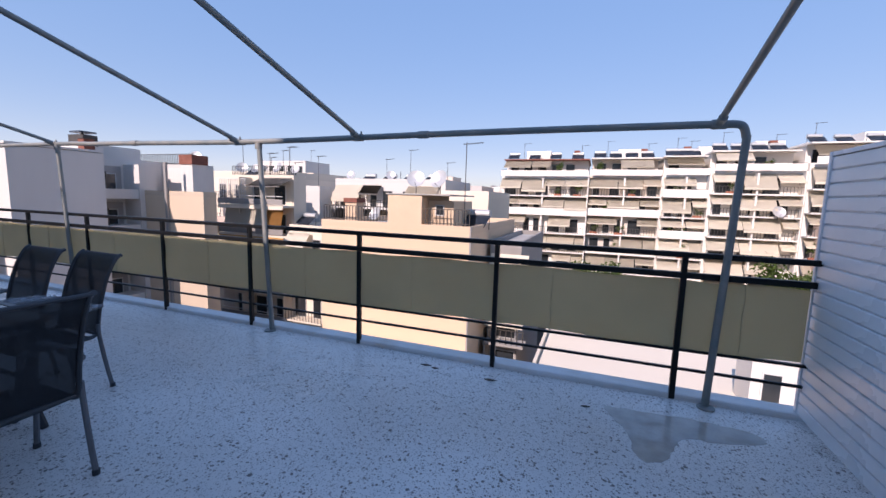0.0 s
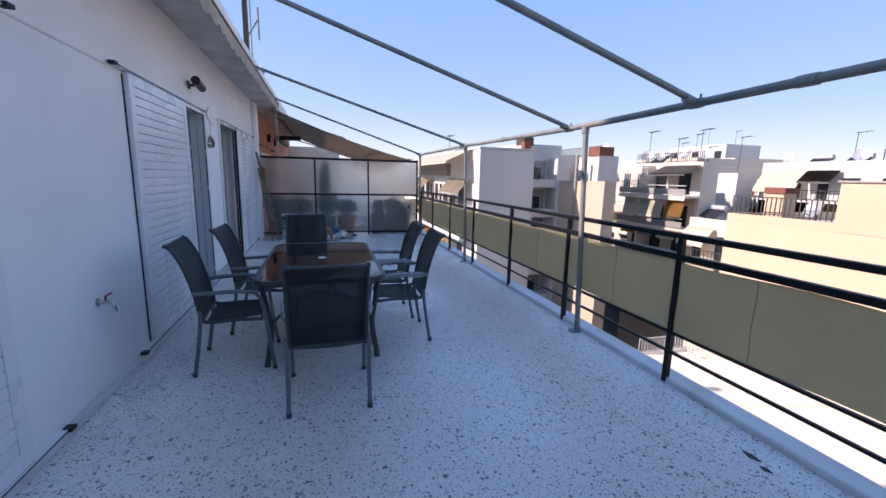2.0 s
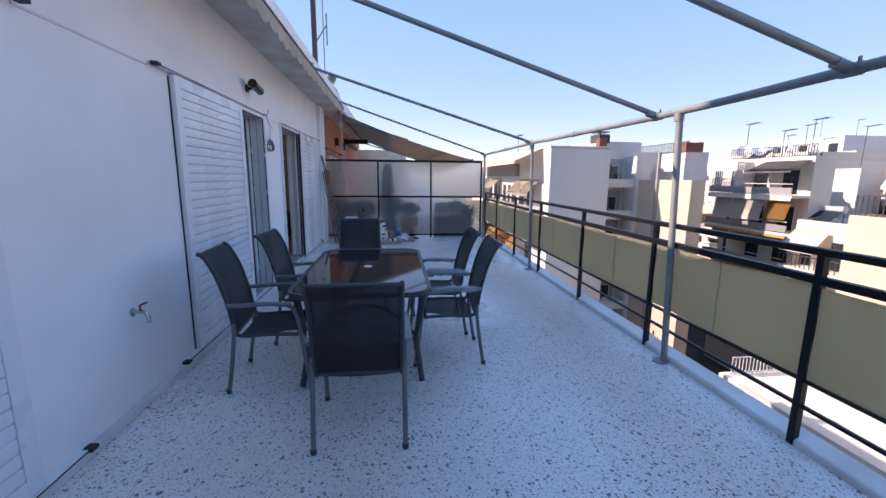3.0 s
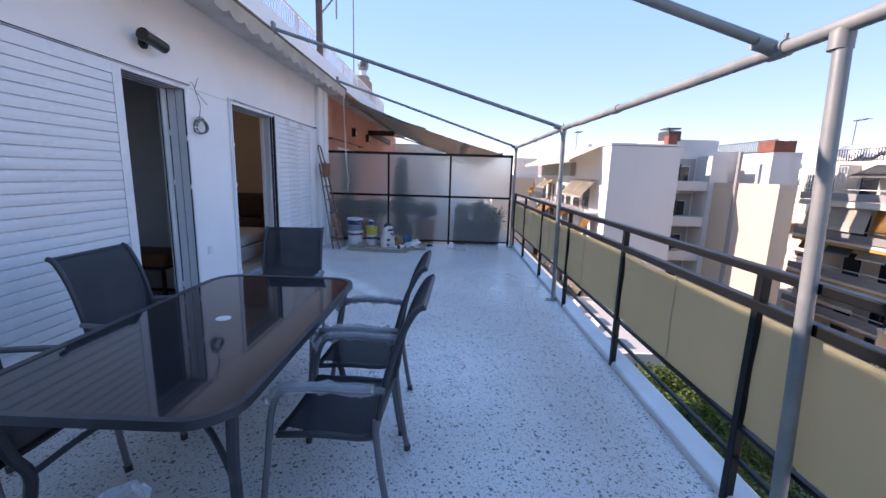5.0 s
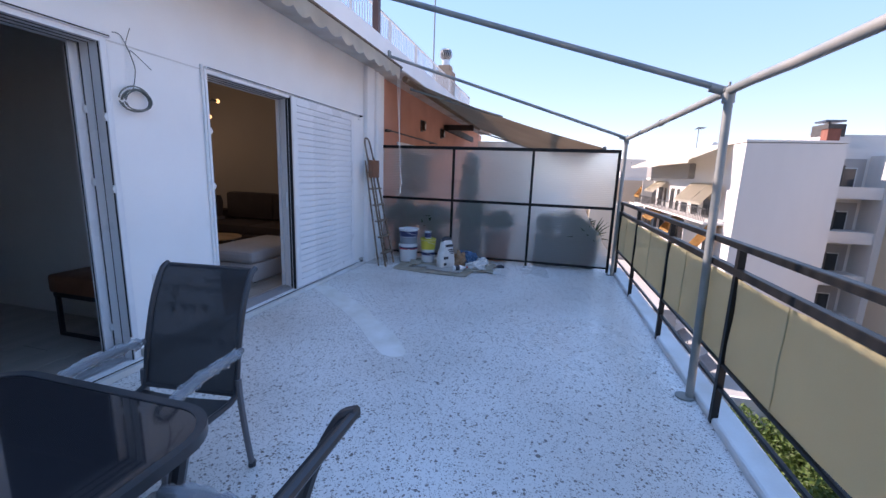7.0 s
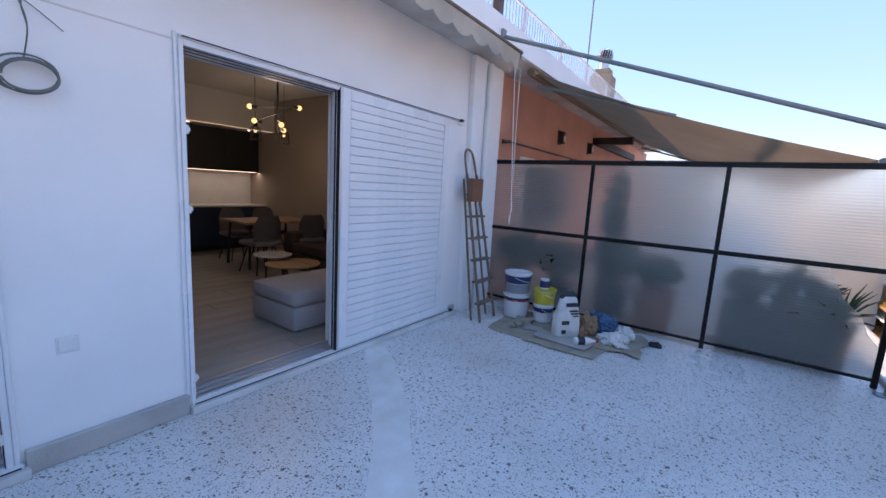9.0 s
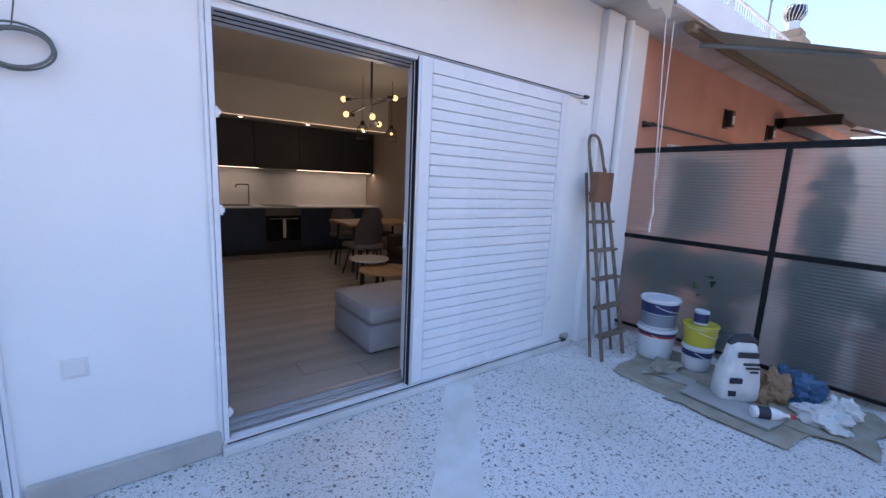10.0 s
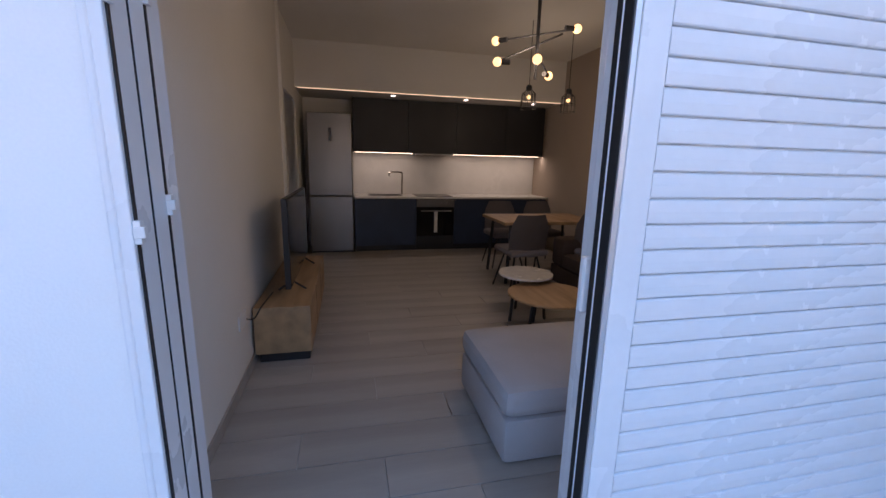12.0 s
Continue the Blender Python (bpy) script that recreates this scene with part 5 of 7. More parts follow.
part("tap", tube(bmesh.new(), curve([(-0.3, -0.2, 0.0), (-0.3, -0.2, 0.2), (-0.3, -0.2, 0.34), (-0.26, -0.18, 0.36), (-0.12, -0.13, 0.36), (-0.08, -0.12, 0.345), (-0.08, -0.12, 0.30)], 5), 0.012, 8), M_CHROME, sink, smooth=True)
hob = thing("hob", -8.27, -6.1, 0.918, "black glass hob set on the worktop", "hob")
part("glass", boxes((-0.29, 0.29, -0.24, 0.24, 0, 0.006), bevel=0.002), M_SCREEN, hob)
for x0, x1 in ((-7.87, -7.02), (-8.65, -7.87), (-9.5, -8.65), (-10.18, -9.5)):
    t = thing("wall_cabinet", (x0 + x1) / 2, -6.25, 1.585, "matt black kitchen wall cabinet", "cabinet", group="kitchen wall cabinets")
    part("body", boxes((x0 + 0.002, x1 - 0.002, -6.43, -6.10, 1.585, 2.383)), M_CAB, t, world=True)
    part("door", boxes((x0 + 0.003, x1 - 0.003, -6.098, -6.078, 1.585, 2.375), bevel=0.002), M_CAB, t, world=True)
for x0, x1 in ((-7.95, -7.05), (-10.14, -8.62)):
    t = thing("led_strip", (x0 + x1) / 2, -6.15, 1.575, "warm white light strip under the wall cabinets", "light")
    part("diffuser", boxes((x0, x1, -6.155, -6.145, 1.576, 1.584)), M_LED, t, world=True)
hood = thing("cooker_hood", -8.28, -6.2, 1.555, "slim steel cooker hood under the wall cabinets", "hood")
part("body", boxes((-0.3, 0.3, -0.2, 0.16, 0, 0.029), bevel=0.003), M_FRIDGE, hood)

tv_unit = thing("tv_unit", -6.49, -3.1, 0.052, "low oak television unit on a dark base", "tv unit")
part("carcass", boxes((-6.66, -6.29, -3.86, -2.30, 0.13, 0.465), bevel=0.004), M_OAK, tv_unit, world=True)
part("base", boxes((-6.64, -6.31, -3.8, -2.33, 0.055, 0.129)), M_CAB, tv_unit, world=True)
for y in (-3.33, -2.81):
    part("drawer_gap", boxes((-6.6615, -6.655, y - 0.003, y + 0.003, 0.14, 0.455)), M_CAB, tv_unit, world=True)
tv = thing("television", -6.5, -3.08, 0.466, "flat black television on two feet", "television")
part("panel", boxes((-0.02, 0.02, -0.62, 0.62, 0.07, 0.715), bevel=0.006), M_CAB, tv)
part("screen", boxes((-0.0225, -0.0205, -0.61, 0.61, 0.085, 0.705)), M_SCREEN, tv)
for y in (-0.4, 0.4):
    part("foot", rods(((-0.1, y, 0.006), (0, y, 0.075), 0.008), ((0.1, y, 0.006), (0, y, 0.075), 0.008), n=6), M_CAB, tv)
plug = thing("wall_socket", -6.27, -2.1, 0.42, "white double socket on the side wall with a black lead", "socket")
part("plate", boxes((-0.012, 0, -0.08, 0.08, 0, 0.09), bevel=0.003), M_PLASTIC, plug)
part("lead", tube(bmesh.new(), curve([(-0.02, -0.03, 0.04), (-0.06, -0.06, 0.03), (-0.08, -0.2, 0.06), (-0.1, -0.5, 0.06)], 5), 0.005, 6), M_CAB, plug)

ottoman = thing("ottoman", -8.20, -1.42, 0.052, "light grey upholstered storage ottoman near the door", "ottoman")
part("base", boxes((-0.60, 0.60, -0.37, 0.37, 0.02, 0.25), bevel=0.03), M_GREYFAB, ottoman, smooth=True)
bm = boxes((-0.605, 0.605, -0.375, 0.375, 0.254, 0.40), bevel=0.045)
bmesh.ops.subdivide_edges(bm, edges=bm.edges, cuts=5, use_grid_fill=True)
for v in bm.verts:
    if v.co.z > 0.36:
        v.co.z += 0.035 * math.cos(v.co.x / 0.605 * 1.5) * math.cos(v.co.y / 0.375 * 1.5)
part("cushion", bm, M_GREYFAB, ottoman, smooth=True)
for x in (-0.52, 0.52):
    for y in (-0.31, 0.31):
        part("foot", rods(((x, y, 0), (x, y, 0.02), 0.025), n=10), M_CAB, ottoman)

sofa = thing("sofa", -9.68, -2.5, 0.052, "dark brown upholstered sofa along the side wall", "sofa")
part("base", boxes((-0.5, 0.45, -1.25, 1.25, 0.08, 0.28), bevel=0.02), M_DARKFAB, sofa)
for y0, y1 in ((-1.0, 0.0), (0.0, 1.0)):
    part("seat_cushion", boxes((-0.3, 0.46, y0 + 0.005, y1 - 0.005, 0.282, 0.44), bevel=0.04), M_DARKFAB, sofa, smooth=True)
    part("back_cushion", boxes((-0.5, -0.25, y0 + 0.005, y1 - 0.005, 0.443, 0.93), bevel=0.05), M_DARKFAB, sofa, smooth=True)
for y0, y1 in ((-1.25, -1.0), (1.0, 1.25)):
    part("arm", boxes((-0.5, 0.45, y0, y1, 0.282, 0.6), bevel=0.04), M_DARKFAB, sofa, smooth=True)
for x in (-0.4, 0.35):
    for y in (-1.1, 1.1):
        part("foot", rods(((x, y, 0), (x, y, 0.08), 0.02), n=8), M_CAB, sofa)

for x, y, r, h, m_top, words in ((-8.5, -2.85, 0.245, 0.43, M_MARBLE, "round side table with a white marble top"), (-8.52, -2.42, 0.34, 0.37, M_OAK, "round oak coffee table with black legs")):
    t = thing("coffee_table", x, y, 0.052, words, "table")
    part("top", lathe(bmesh.new(), [(r * 0.97, h - 0.022), (r, h - 0.018), (r, h - 0.004), (r * 0.985, h)], 32), m_top, t, smooth=True)
    for k in range(3):
        a = k * math.tau / 3 + 0.5
        part("leg", rods(((r * 0.8 * math.cos(a), r * 0.8 * math.sin(a), 0), (r * 0.62 * math.cos(a), r * 0.62 * math.sin(a), h - 0.022), 0.014), n=8), M_CAB, t, smooth=True)

dining = thing("dining_table", -9.27, -4.2, 0.052, "oak dining table with black splayed legs", "table")
part("top", boxes((-0.62, 0.62, -0.4, 0.4, 0.715, 0.75), bevel=0.005), M_OAK, dining)
for sx in (-1, 1):
    for sy in (-1, 1):
        part("leg", rods(((sx * 0.54, sy * 0.33, 0), (sx * 0.50, sy * 0.30, 0.714), 0.02), n=8), M_CAB, dining)


def dining_chair(x, y, turn):
    t = thing("dining_chair", x, y, 0.052, "grey upholstered shell dining chair with black metal legs", "chair", group="dining chairs", turn=turn)
    part("seat", boxes((-0.23, 0.23, -0.22, 0.24, 0.42, 0.50), bevel=0.035), M_CHAIRFAB, t, smooth=True)
    bm = bmesh.new()
    g = []
    for j in range(9):
        v = j / 8
        w = 0.225 * (1 - 0.35 * max(0, v - 0.7) / 0.3 * 0.8)
        g.append([bm.verts.new((w * (2 * i / 8 - 1), -0.2 - 0.06 * v + 0.06 * (2 * i / 8 - 1) ** 2, 0.46 + 0.42 * v)) for i in range(9)])
    for a, b in zip(g, g[1:]):
        for i in range(8):
            bm.faces.new((a[i], a[i + 1], b[i + 1], b[i]))
    bmesh.ops.solidify(bm, geom=bm.faces[:], thickness=0.045)
    part("backrest", bm, M_CHAIRFAB, t, smooth=True)
    for sx in (-1, 1):
        for sy in (-1, 1):
            part("leg", rods(((sx * 0.22, sy * 0.22, 0), (sx * 0.13, sy * 0.12, 0.43), 0.011), n=6), M_CAB, t)
    return t


for x, y, a in ((-8.80, -3.66, 184), (-9.62, -3.66, 172), (-9.03, -4.78, 0), (-9.62, -4.78, 4)):
    dining_chair(x, y, a)

chand = thing("chandelier", -8.15, -2.17, 1.98, "black metal branching chandelier with bare warm bulbs", "chandelier")
part("stem", rods(((-8.15, -2.17, 2.0), (-8.15, -2.17, 2.98), 0.011), ((-8.15, -2.17, 2.955), (-8.15, -2.17, 2.979), 0.055), n=10), M_CAB, chand, world=True)
for c, q in (((-7.94, -2.38, 2.27), (-8.41, -2.14, 2.32)), ((-8.06, -1.96, 2.07), (-8.15, -2.17, 2.14)), ((-7.90, -2.22, 2.10), (-8.34, -2.2, 2.3)), ((-8.32, -2.32, 2.06), (-8.15, -2.17, 2.16))):
    part("arm", rods((c, q, 0.006), n=8), M_CAB, chand, world=True)
for p in ((-7.94, -2.38, 2.27), (-8.41, -2.14, 2.32), (-8.06, -1.96, 2.07), (-7.90, -2.22, 2.10), (-8.32, -2.32, 2.06)):
    bm = bmesh.new()
    bmesh.ops.create_uvsphere(bm, u_segments=14, v_segments=10, radius=0.029, matrix=Matrix.Translation(p))
    part("bulb", bm, M_BULB, chand, "glowing warm bulb", world=True, smooth=True)
    d = (Vector((-8.15, -2.17, p[2])) - Vector(p)).normalized() * 0.055
    part("socket", rods((Vector(p) + d * 0.4, Vector(p) + d * 1.5, 0.017), n=8), M_CAB, chand, world=True)
for x, y in ((-8.93, -4.0), (-9.45, -4.05)):
    t = thing("pendant_lamp", x, y, 2.06, "small black wire cage pendant lamp with a warm bulb", "pendant lamp", group="pendants over the dining table")
    part("cable", rods(((0, 0, 0.25), (0, 0, 0.92), 0.004), n=6), M_CAB, t)
    part("cap", lathe(bmesh.new(), [(0.03, 0.2), (0.034, 0.205), (0.03, 0.25), (0.012, 0.262)], 14), M_CAB, t, smooth=True)
    bm = bmesh.new()
    for k in range(12):
        a = k * math.tau / 12
        tube(bm, [(0.032 * math.cos(a), 0.032 * math.sin(a), 0.205), (0.075 * math.cos(a), 0.075 * math.sin(a), 0.17), (0.085 * math.cos(a), 0.085 * math.sin(a), 0.0)], 0.003, 4)
    for z in (0.0, 0.085, 0.165):
        tube(bm, [((0.085 if z < 0.1 else 0.076) * math.cos(j * math.tau / 20), (0.085 if z < 0.1 else 0.076) * math.sin(j * math.tau / 20), z) for j in range(21)], 0.003, 4)
    part("cage", bm, M_CAB, t)
    bm = bmesh.new()
    bmesh.ops.create_uvsphere(bm, u_segments=10, v_segments=8, radius=0.022, matrix=Matrix.Translation((0, 0, 0.13)))
    part("bulb", bm, M_BULB, t, "glowing warm bulb", smooth=True)
for name, p, e in (("chandelier_light", (-8.15, -2.17, 2.12), 1.15), ("pendant_light", (-9.2, -4.0, 1.98), 0.6)):
    ld = bpy.data.lights.new(name, "POINT")
    ld.energy, ld.color, ld.shadow_soft_size = e, (1.0, 0.80, 0.50), 0.12
    new(name, ld).location = p
ld = bpy.data.lights.new("kitchen_led_light", "AREA")
ld.shape, ld.size, ld.size_y, ld.energy, ld.color = "RECTANGLE", 3.2, 0.05, 0.5, (1.0, 0.84, 0.62)
new("kitchen_led_light", ld).matrix_world = pose(-8.6, -6.12, 1.575, 0, 0, 0)

# plank tiles of the two rooms
def planks(x0, x1, y0, y1, parent):
    L, W, g = 1.2, 0.25, 0.003
    me = bpy.data.meshes.new("plank")
    bm = boxes((-L / 2 + g, L / 2 - g, -W / 2 + g, W / 2 - g, 0, 0.0075), bevel=0.0015)
    bm.to_mesh(me)
    bm.free()
    me.materials.append(M_ROOMFLOOR)
    y, r = y1 - W / 2, 0
    while y > y0:
        x = x1 - L / 2 + (0.4 * r) % L
        while x > x0 - L / 2:
            a, b = max(x0, x - L / 2), min(x1, x + L / 2)
            if b - a > 0.05:
                o = new("plank", me)
                o.parent = parent
                o.location = ((a + b) / 2, y, 0.0525)
                o.scale = ((b - a) / L, 1, 1)
            x -= L
        y -= W
        r += 1


# ---- bedroom ----
bench = thing("bench", -6.0, -1.22, 0.052, "brown leather bench with black metal legs", "bench")
part("pad", boxes((-0.19, 0.19, -0.27, 0.27, 0.37, 0.52), bevel=0.025), M_LEATHER, bench, smooth=True)
part("frame", boxes((-0.17, 0.17, -0.25, 0.25, 0.335, 0.369), (-0.17, -0.14, -0.22, 0.22, 0.0, 0.03), (0.14, 0.17, -0.22, 0.22, 0.0, 0.03)), M_CAB, bench)
for x in (-0.15, 0.15):
    for y in (-0.235, 0.235):
        part("leg", boxes((x - 0.014, x + 0.014, y - 0.014, y + 0.014, 0, 0.334)), M_CAB, bench)
tagged(part("baseboard", boxes((-6.282, -6.27, -4.33, YB - 0.02, 0.06, 0.13)), M_ROOMFLOOR), "greige skirting along the living room wall", "skirting", kind="structure")

# ---- city ----
GZ = -17.0
M_CWHITE = mat("city_white_render", (0.64, 0.61, 0.57), 0.85, vary=0.06, scale=0.5, fine=6, bump=0.1, random_tint=0.05)
M_CPEACH = mat("city_peach_render", (0.68, 0.50, 0.34), 0.85, vary=0.10, scale=0.5, fine=5, second=(0.56, 0.42, 0.29), bump=0.15)
M_CBEIGE = mat("city_beige_render", (0.62, 0.49, 0.34), 0.85, vary=0.12, scale=0.35, fine=4, second=(0.48, 0.39, 0.30), bump=0.15)
M_CCREAM = mat("city_cream_render", (0.72, 0.64, 0.52), 0.85, vary=0.06, scale=0.5, fine=6, bump=0.1, random_tint=0.06)
M_CPINK = mat("city_pink_render", (0.70, 0.61, 0.52), 0.85, vary=0.06, scale=0.5, fine=6, bump=0.1, random_tint=0.06)
M_CGREY = mat("city_grey_concrete", (0.33, 0.31, 0.29), 0.9, vary=0.12, scale=0.6, fine=6, bump=0.15, random_tint=0.1)
M_CAWN = mat("city_cream_awning", (0.60, 0.54, 0.43), 0.9, vary=0.05, scale=1, fine=20, bump=0.05, random_tint=0.12)
M_CAWNGREY = mat("city_grey_awning", (0.26, 0.25, 0.24), 0.9, vary=0.06, fine=20, bump=0.05)
M_CORANGE = mat("city_orange_awning", (0.50, 0.27, 0.08), 0.9, vary=0.06, fine=20, bump=0.05, random_tint=0.1)
M_BLOCK = mat("city_bright_render", (0.80, 0.76, 0.70), 0.85, vary=0.06, scale=0.5, fine=6, bump=0.1, random_tint=0.04)
M_CDARK = mat("city_window_glass", (0.03, 0.035, 0.04), 0.15, vary=0.2, scale=0.7, bump=0.0, random_tint=0.3)
M_CFRAME = mat("city_window_frame", (0.55, 0.54, 0.52), 0.5, vary=0.05, bump=0.0, random_tint=0.15)
M_CRAIL = mat("city_dark_rail", (0.05, 0.045, 0.04), 0.6, vary=0.1, bump=0.0)
M_CBRICK = mat("city_brick_red", (0.24, 0.085, 0.055), 0.85, vary=0.15, scale=2, fine=20, bump=0.2)
M_CROOF = mat("city_roof_screed", (0.42, 0.40, 0.37), 0.9, vary=0.12, scale=0.4, fine=5, bump=0.1)
M_PANEL = mat("solar_collector", (0.05, 0.06, 0.08), 0.2, vary=0.1, bump=0.0)
M_TANK = mat("pale_metal_tank", (0.55, 0.55, 0.54), 0.4, metal=0.4, vary=0.05, bump=0.0)
CUBES = {}


def slab(name, parent, x0, x1, y0, y1, z0, z1, material, label="", bevel=False):
    """A block part that shares one mesh with all blocks of its material."""
    key = material.name
    if key not in CUBES:
        me = bpy.data.meshes.new("block")
        bm = boxes((-0.5, 0.5, -0.5, 0.5, -0.5, 0.5))
        bm.to_mesh(me)
        bm.free()
        me.materials.append(material)
        CUBES[key] = me
    o = new(name, CUBES[key])
    o.parent = parent
    org = parent.location.copy()
    if parent.parent:
        org += parent.parent.location
        if parent.data is not None:
            org = None
    o.location = Vector(((x0 + x1) / 2, (y0 + y1) / 2, (z0 + z1) / 2)) - org
    o.scale = (x1 - x0, y1 - y0, z1 - z0)
    return tagged(o, label)


AWN_MESH = {}


def drop_awning(parent, x0, x1, y, z1, out, drop, material):
    """A sloping awning sheet with a hanging edge."""
    key = material.name
    if key not in AWN_MESH:
        me = bpy.data.meshes.new("awning")
        bm = bmesh.new()
        a = [bm.verts.new(p) for p in ((-0.5, 0, 0), (0.5, 0, 0), (0.5, -1, -0.86), (-0.5, -1, -0.86), (0.5, -1, -1), (-0.5, -1, -1))]
        bm.faces.new((a[0], a[1], a[2], a[3]))
        bm.faces.new((a[3], a[2], a[4], a[5]))
        bmesh.ops.solidify(bm, geom=bm.faces[:], thickness=0.02)
        bm.to_mesh(me)
        bm.free()
        me.materials.append(material)
        AWN_MESH[key] = me
    o = new("awning", AWN_MESH[key])
    o.parent = parent
    o.location = Vector(((x0 + x1) / 2, y, z1)) - parent.location
    o.scale = (x1 - x0, out, drop)
    return o


def window(parent, x, y, z, w, h, face="y"):
    """Frame and dark pane standing just proud of the wall."""
    d = 0.05
    if face == "y":
        slab("window_frame", parent, x - w / 2, x + w / 2, y - d, y, z, z + h, M_CFRAME)
        slab("window_pane", parent, x - w / 2 + 0.07, x + w / 2 - 0.07, y - d - 0.012, y - d, z + 0.07, z + h - 0.07, M_CDARK)
    else:
        slab("window_frame", parent, y, y + d, x - w / 2, x + w / 2, z, z + h, M_CFRAME)
        slab("window_pane", parent, y + d, y + d + 0.012, x - w / 2 + 0.07, x + w / 2 - 0.07, z + 0.07, z + h - 0.07, M_CDARK)


def building(x0, x1, y0, y1, z1, material, label, parapet=0.9, name="apartment_building", z0=GZ):
    t = thing(name, (x0 + x1) / 2, (y0 + y1) / 2, z0, label, "building")
    slab("wall", t, x0, x1, y0, y1, z0, z1, material)
    slab("roof", t, x0 + 0.2, x1 - 0.2, y0 + 0.2, y1 - 0.2, z1, z1 + 0.05, M_CROOF)
    if parapet:
        slab("parapet", t, x0, x1, y0, y0 + 0.18, z1, z1 + parapet, material)
        slab("parapet", t, x0, x1, y1 - 0.18, y1, z1, z1 + parapet, material)
        slab("parapet", t, x0, x0 + 0.18, y0 + 0.18, y1 - 0.18, z1, z1 + parapet, material)
        slab("parapet", t, x1 - 0.18, x1, y0 + 0.18, y1 - 0.18, z1, z1 + parapet, material)
    return t


def balconies(t, x0, x1, y, tops, material, seed, awn=0.6, rail=0.3, awn_mats=None, out=1.3, h=3.0, windows=True):
    """Storeys of balconies along a front that looks towards -y."""
    rnd = random.Random(seed)
    for zt in tops:
        zf = zt - h
        slab("balcony", t, x0, x1, y - out, y, zf - 0.16, zf, material)
        if rnd.random() < rail:
            slab("balcony_rail", t, x0, x1, y - out, y - out + 0.05, zf + 0.92, zf + 0.98, M_CRAIL)
            n = max(4, int((x1 - x0) / 0.35))
            for k in range(n + 1):
                xx = x0 + 0.03 + (x1 - x0 - 0.06) * k / n
                slab("baluster", t, xx - 0.025, xx + 0.025, y - out + 0.01, y - out + 0.04, zf, zf + 0.92, M_CRAIL)
        else:
            slab("balcony_front", t, x0, x1, y - out, y - out + 0.12, zf, zf + 0.95, material)
            slab("balcony_rail", t, x0, x1, y - out + 0.03, y - out + 0.08, zf + 0.98, zf + 1.03, M_CRAIL)
        x = x0 + 0.5
        if windows:
            while x < x1 - 1.3:
                w = rnd.choice((1.0, 1.4, 1.9))
                if x + w < x1 - 0.2:
                    window(t, x + w / 2, y, zf + 0.02, w, 2.15)
                x += w + rnd.uniform(0.5, 1.4)
        x = x0
        while x < x1 - 1.5:
            w = rnd.uniform(2.4, 4.6)
            w = min(w, x1 - x)
            if rnd.random() < awn:
                drop = rnd.choice((1.2, 1.6, 1.9, 2.1))
                drop_awning(t, x + 0.05, x + w - 0.05, y - 0.25, zt - 0.22, out - 0.1, drop, rnd.choice(awn_mats or [M_CAWN]))
            elif rnd.random() < 0.35:
                slab("divider", t, x, x + 0.1, y - out + 0.1, y, zf, zt - 0.16, material)
            x += w


# rooftop things
def solar_heater(x, y, z, turn=0.0):
    t = thing("solar_heater", x, y, z, "rooftop solar water heater with a dark collector and tank", "solar heater", group="solar heaters on the roofs", turn=turn)
    bm = bmesh.new()
    a = [bm.verts.new(p) for p in ((-0.9, 0.0, 0.2), (0.9, 0.0, 0.2), (0.9, 1.1, 0.95), (-0.9, 1.1, 0.95))]
    bm.faces.new(a)
    bmesh.ops.solidify(bm, geom=bm.faces[:], thickness=0.09)
    part("collector", bm, M_PANEL, t)
    part("tank", rods(((-0.75, 1.35, 1.05), (0.75, 1.35, 1.05), 0.27), n=14), M_TANK, t, smooth=True)
    for sx in (-0.7, 0.7):
        part("leg", rods(((sx, 1.35, 0), (sx, 1.35, 0.85), 0.03), n=5), M_CRAIL, t)
        part("strut", rods(((sx, 0.05, 0), (sx, 0.1, 0.3), 0.03), n=5), M_CRAIL, t)
    return t


def antenna(x, y, z, h):
    t = thing("tv_antenna", x, y, z, "thin rooftop television antenna on a mast", "antenna", group="antennas on the roofs")
    part("mast", rods(((0, 0, 0), (0, 0, h), 0.03), n=5), M_CRAIL, t)
    part("boom", rods(((-0.2, 0, h - 0.1), (1.1, 0, h - 0.02), 0.02), n=4), M_CRAIL, t)
    for k in range(7):
        part("element", rods(((-0.1 + k * 0.18, -0.35, h - 0.09 + k * 0.011), (-0.1 + k * 0.18, 0.35, h - 0.09 + k * 0.011), 0.012), n=4), M_CRAIL, t)
    return t


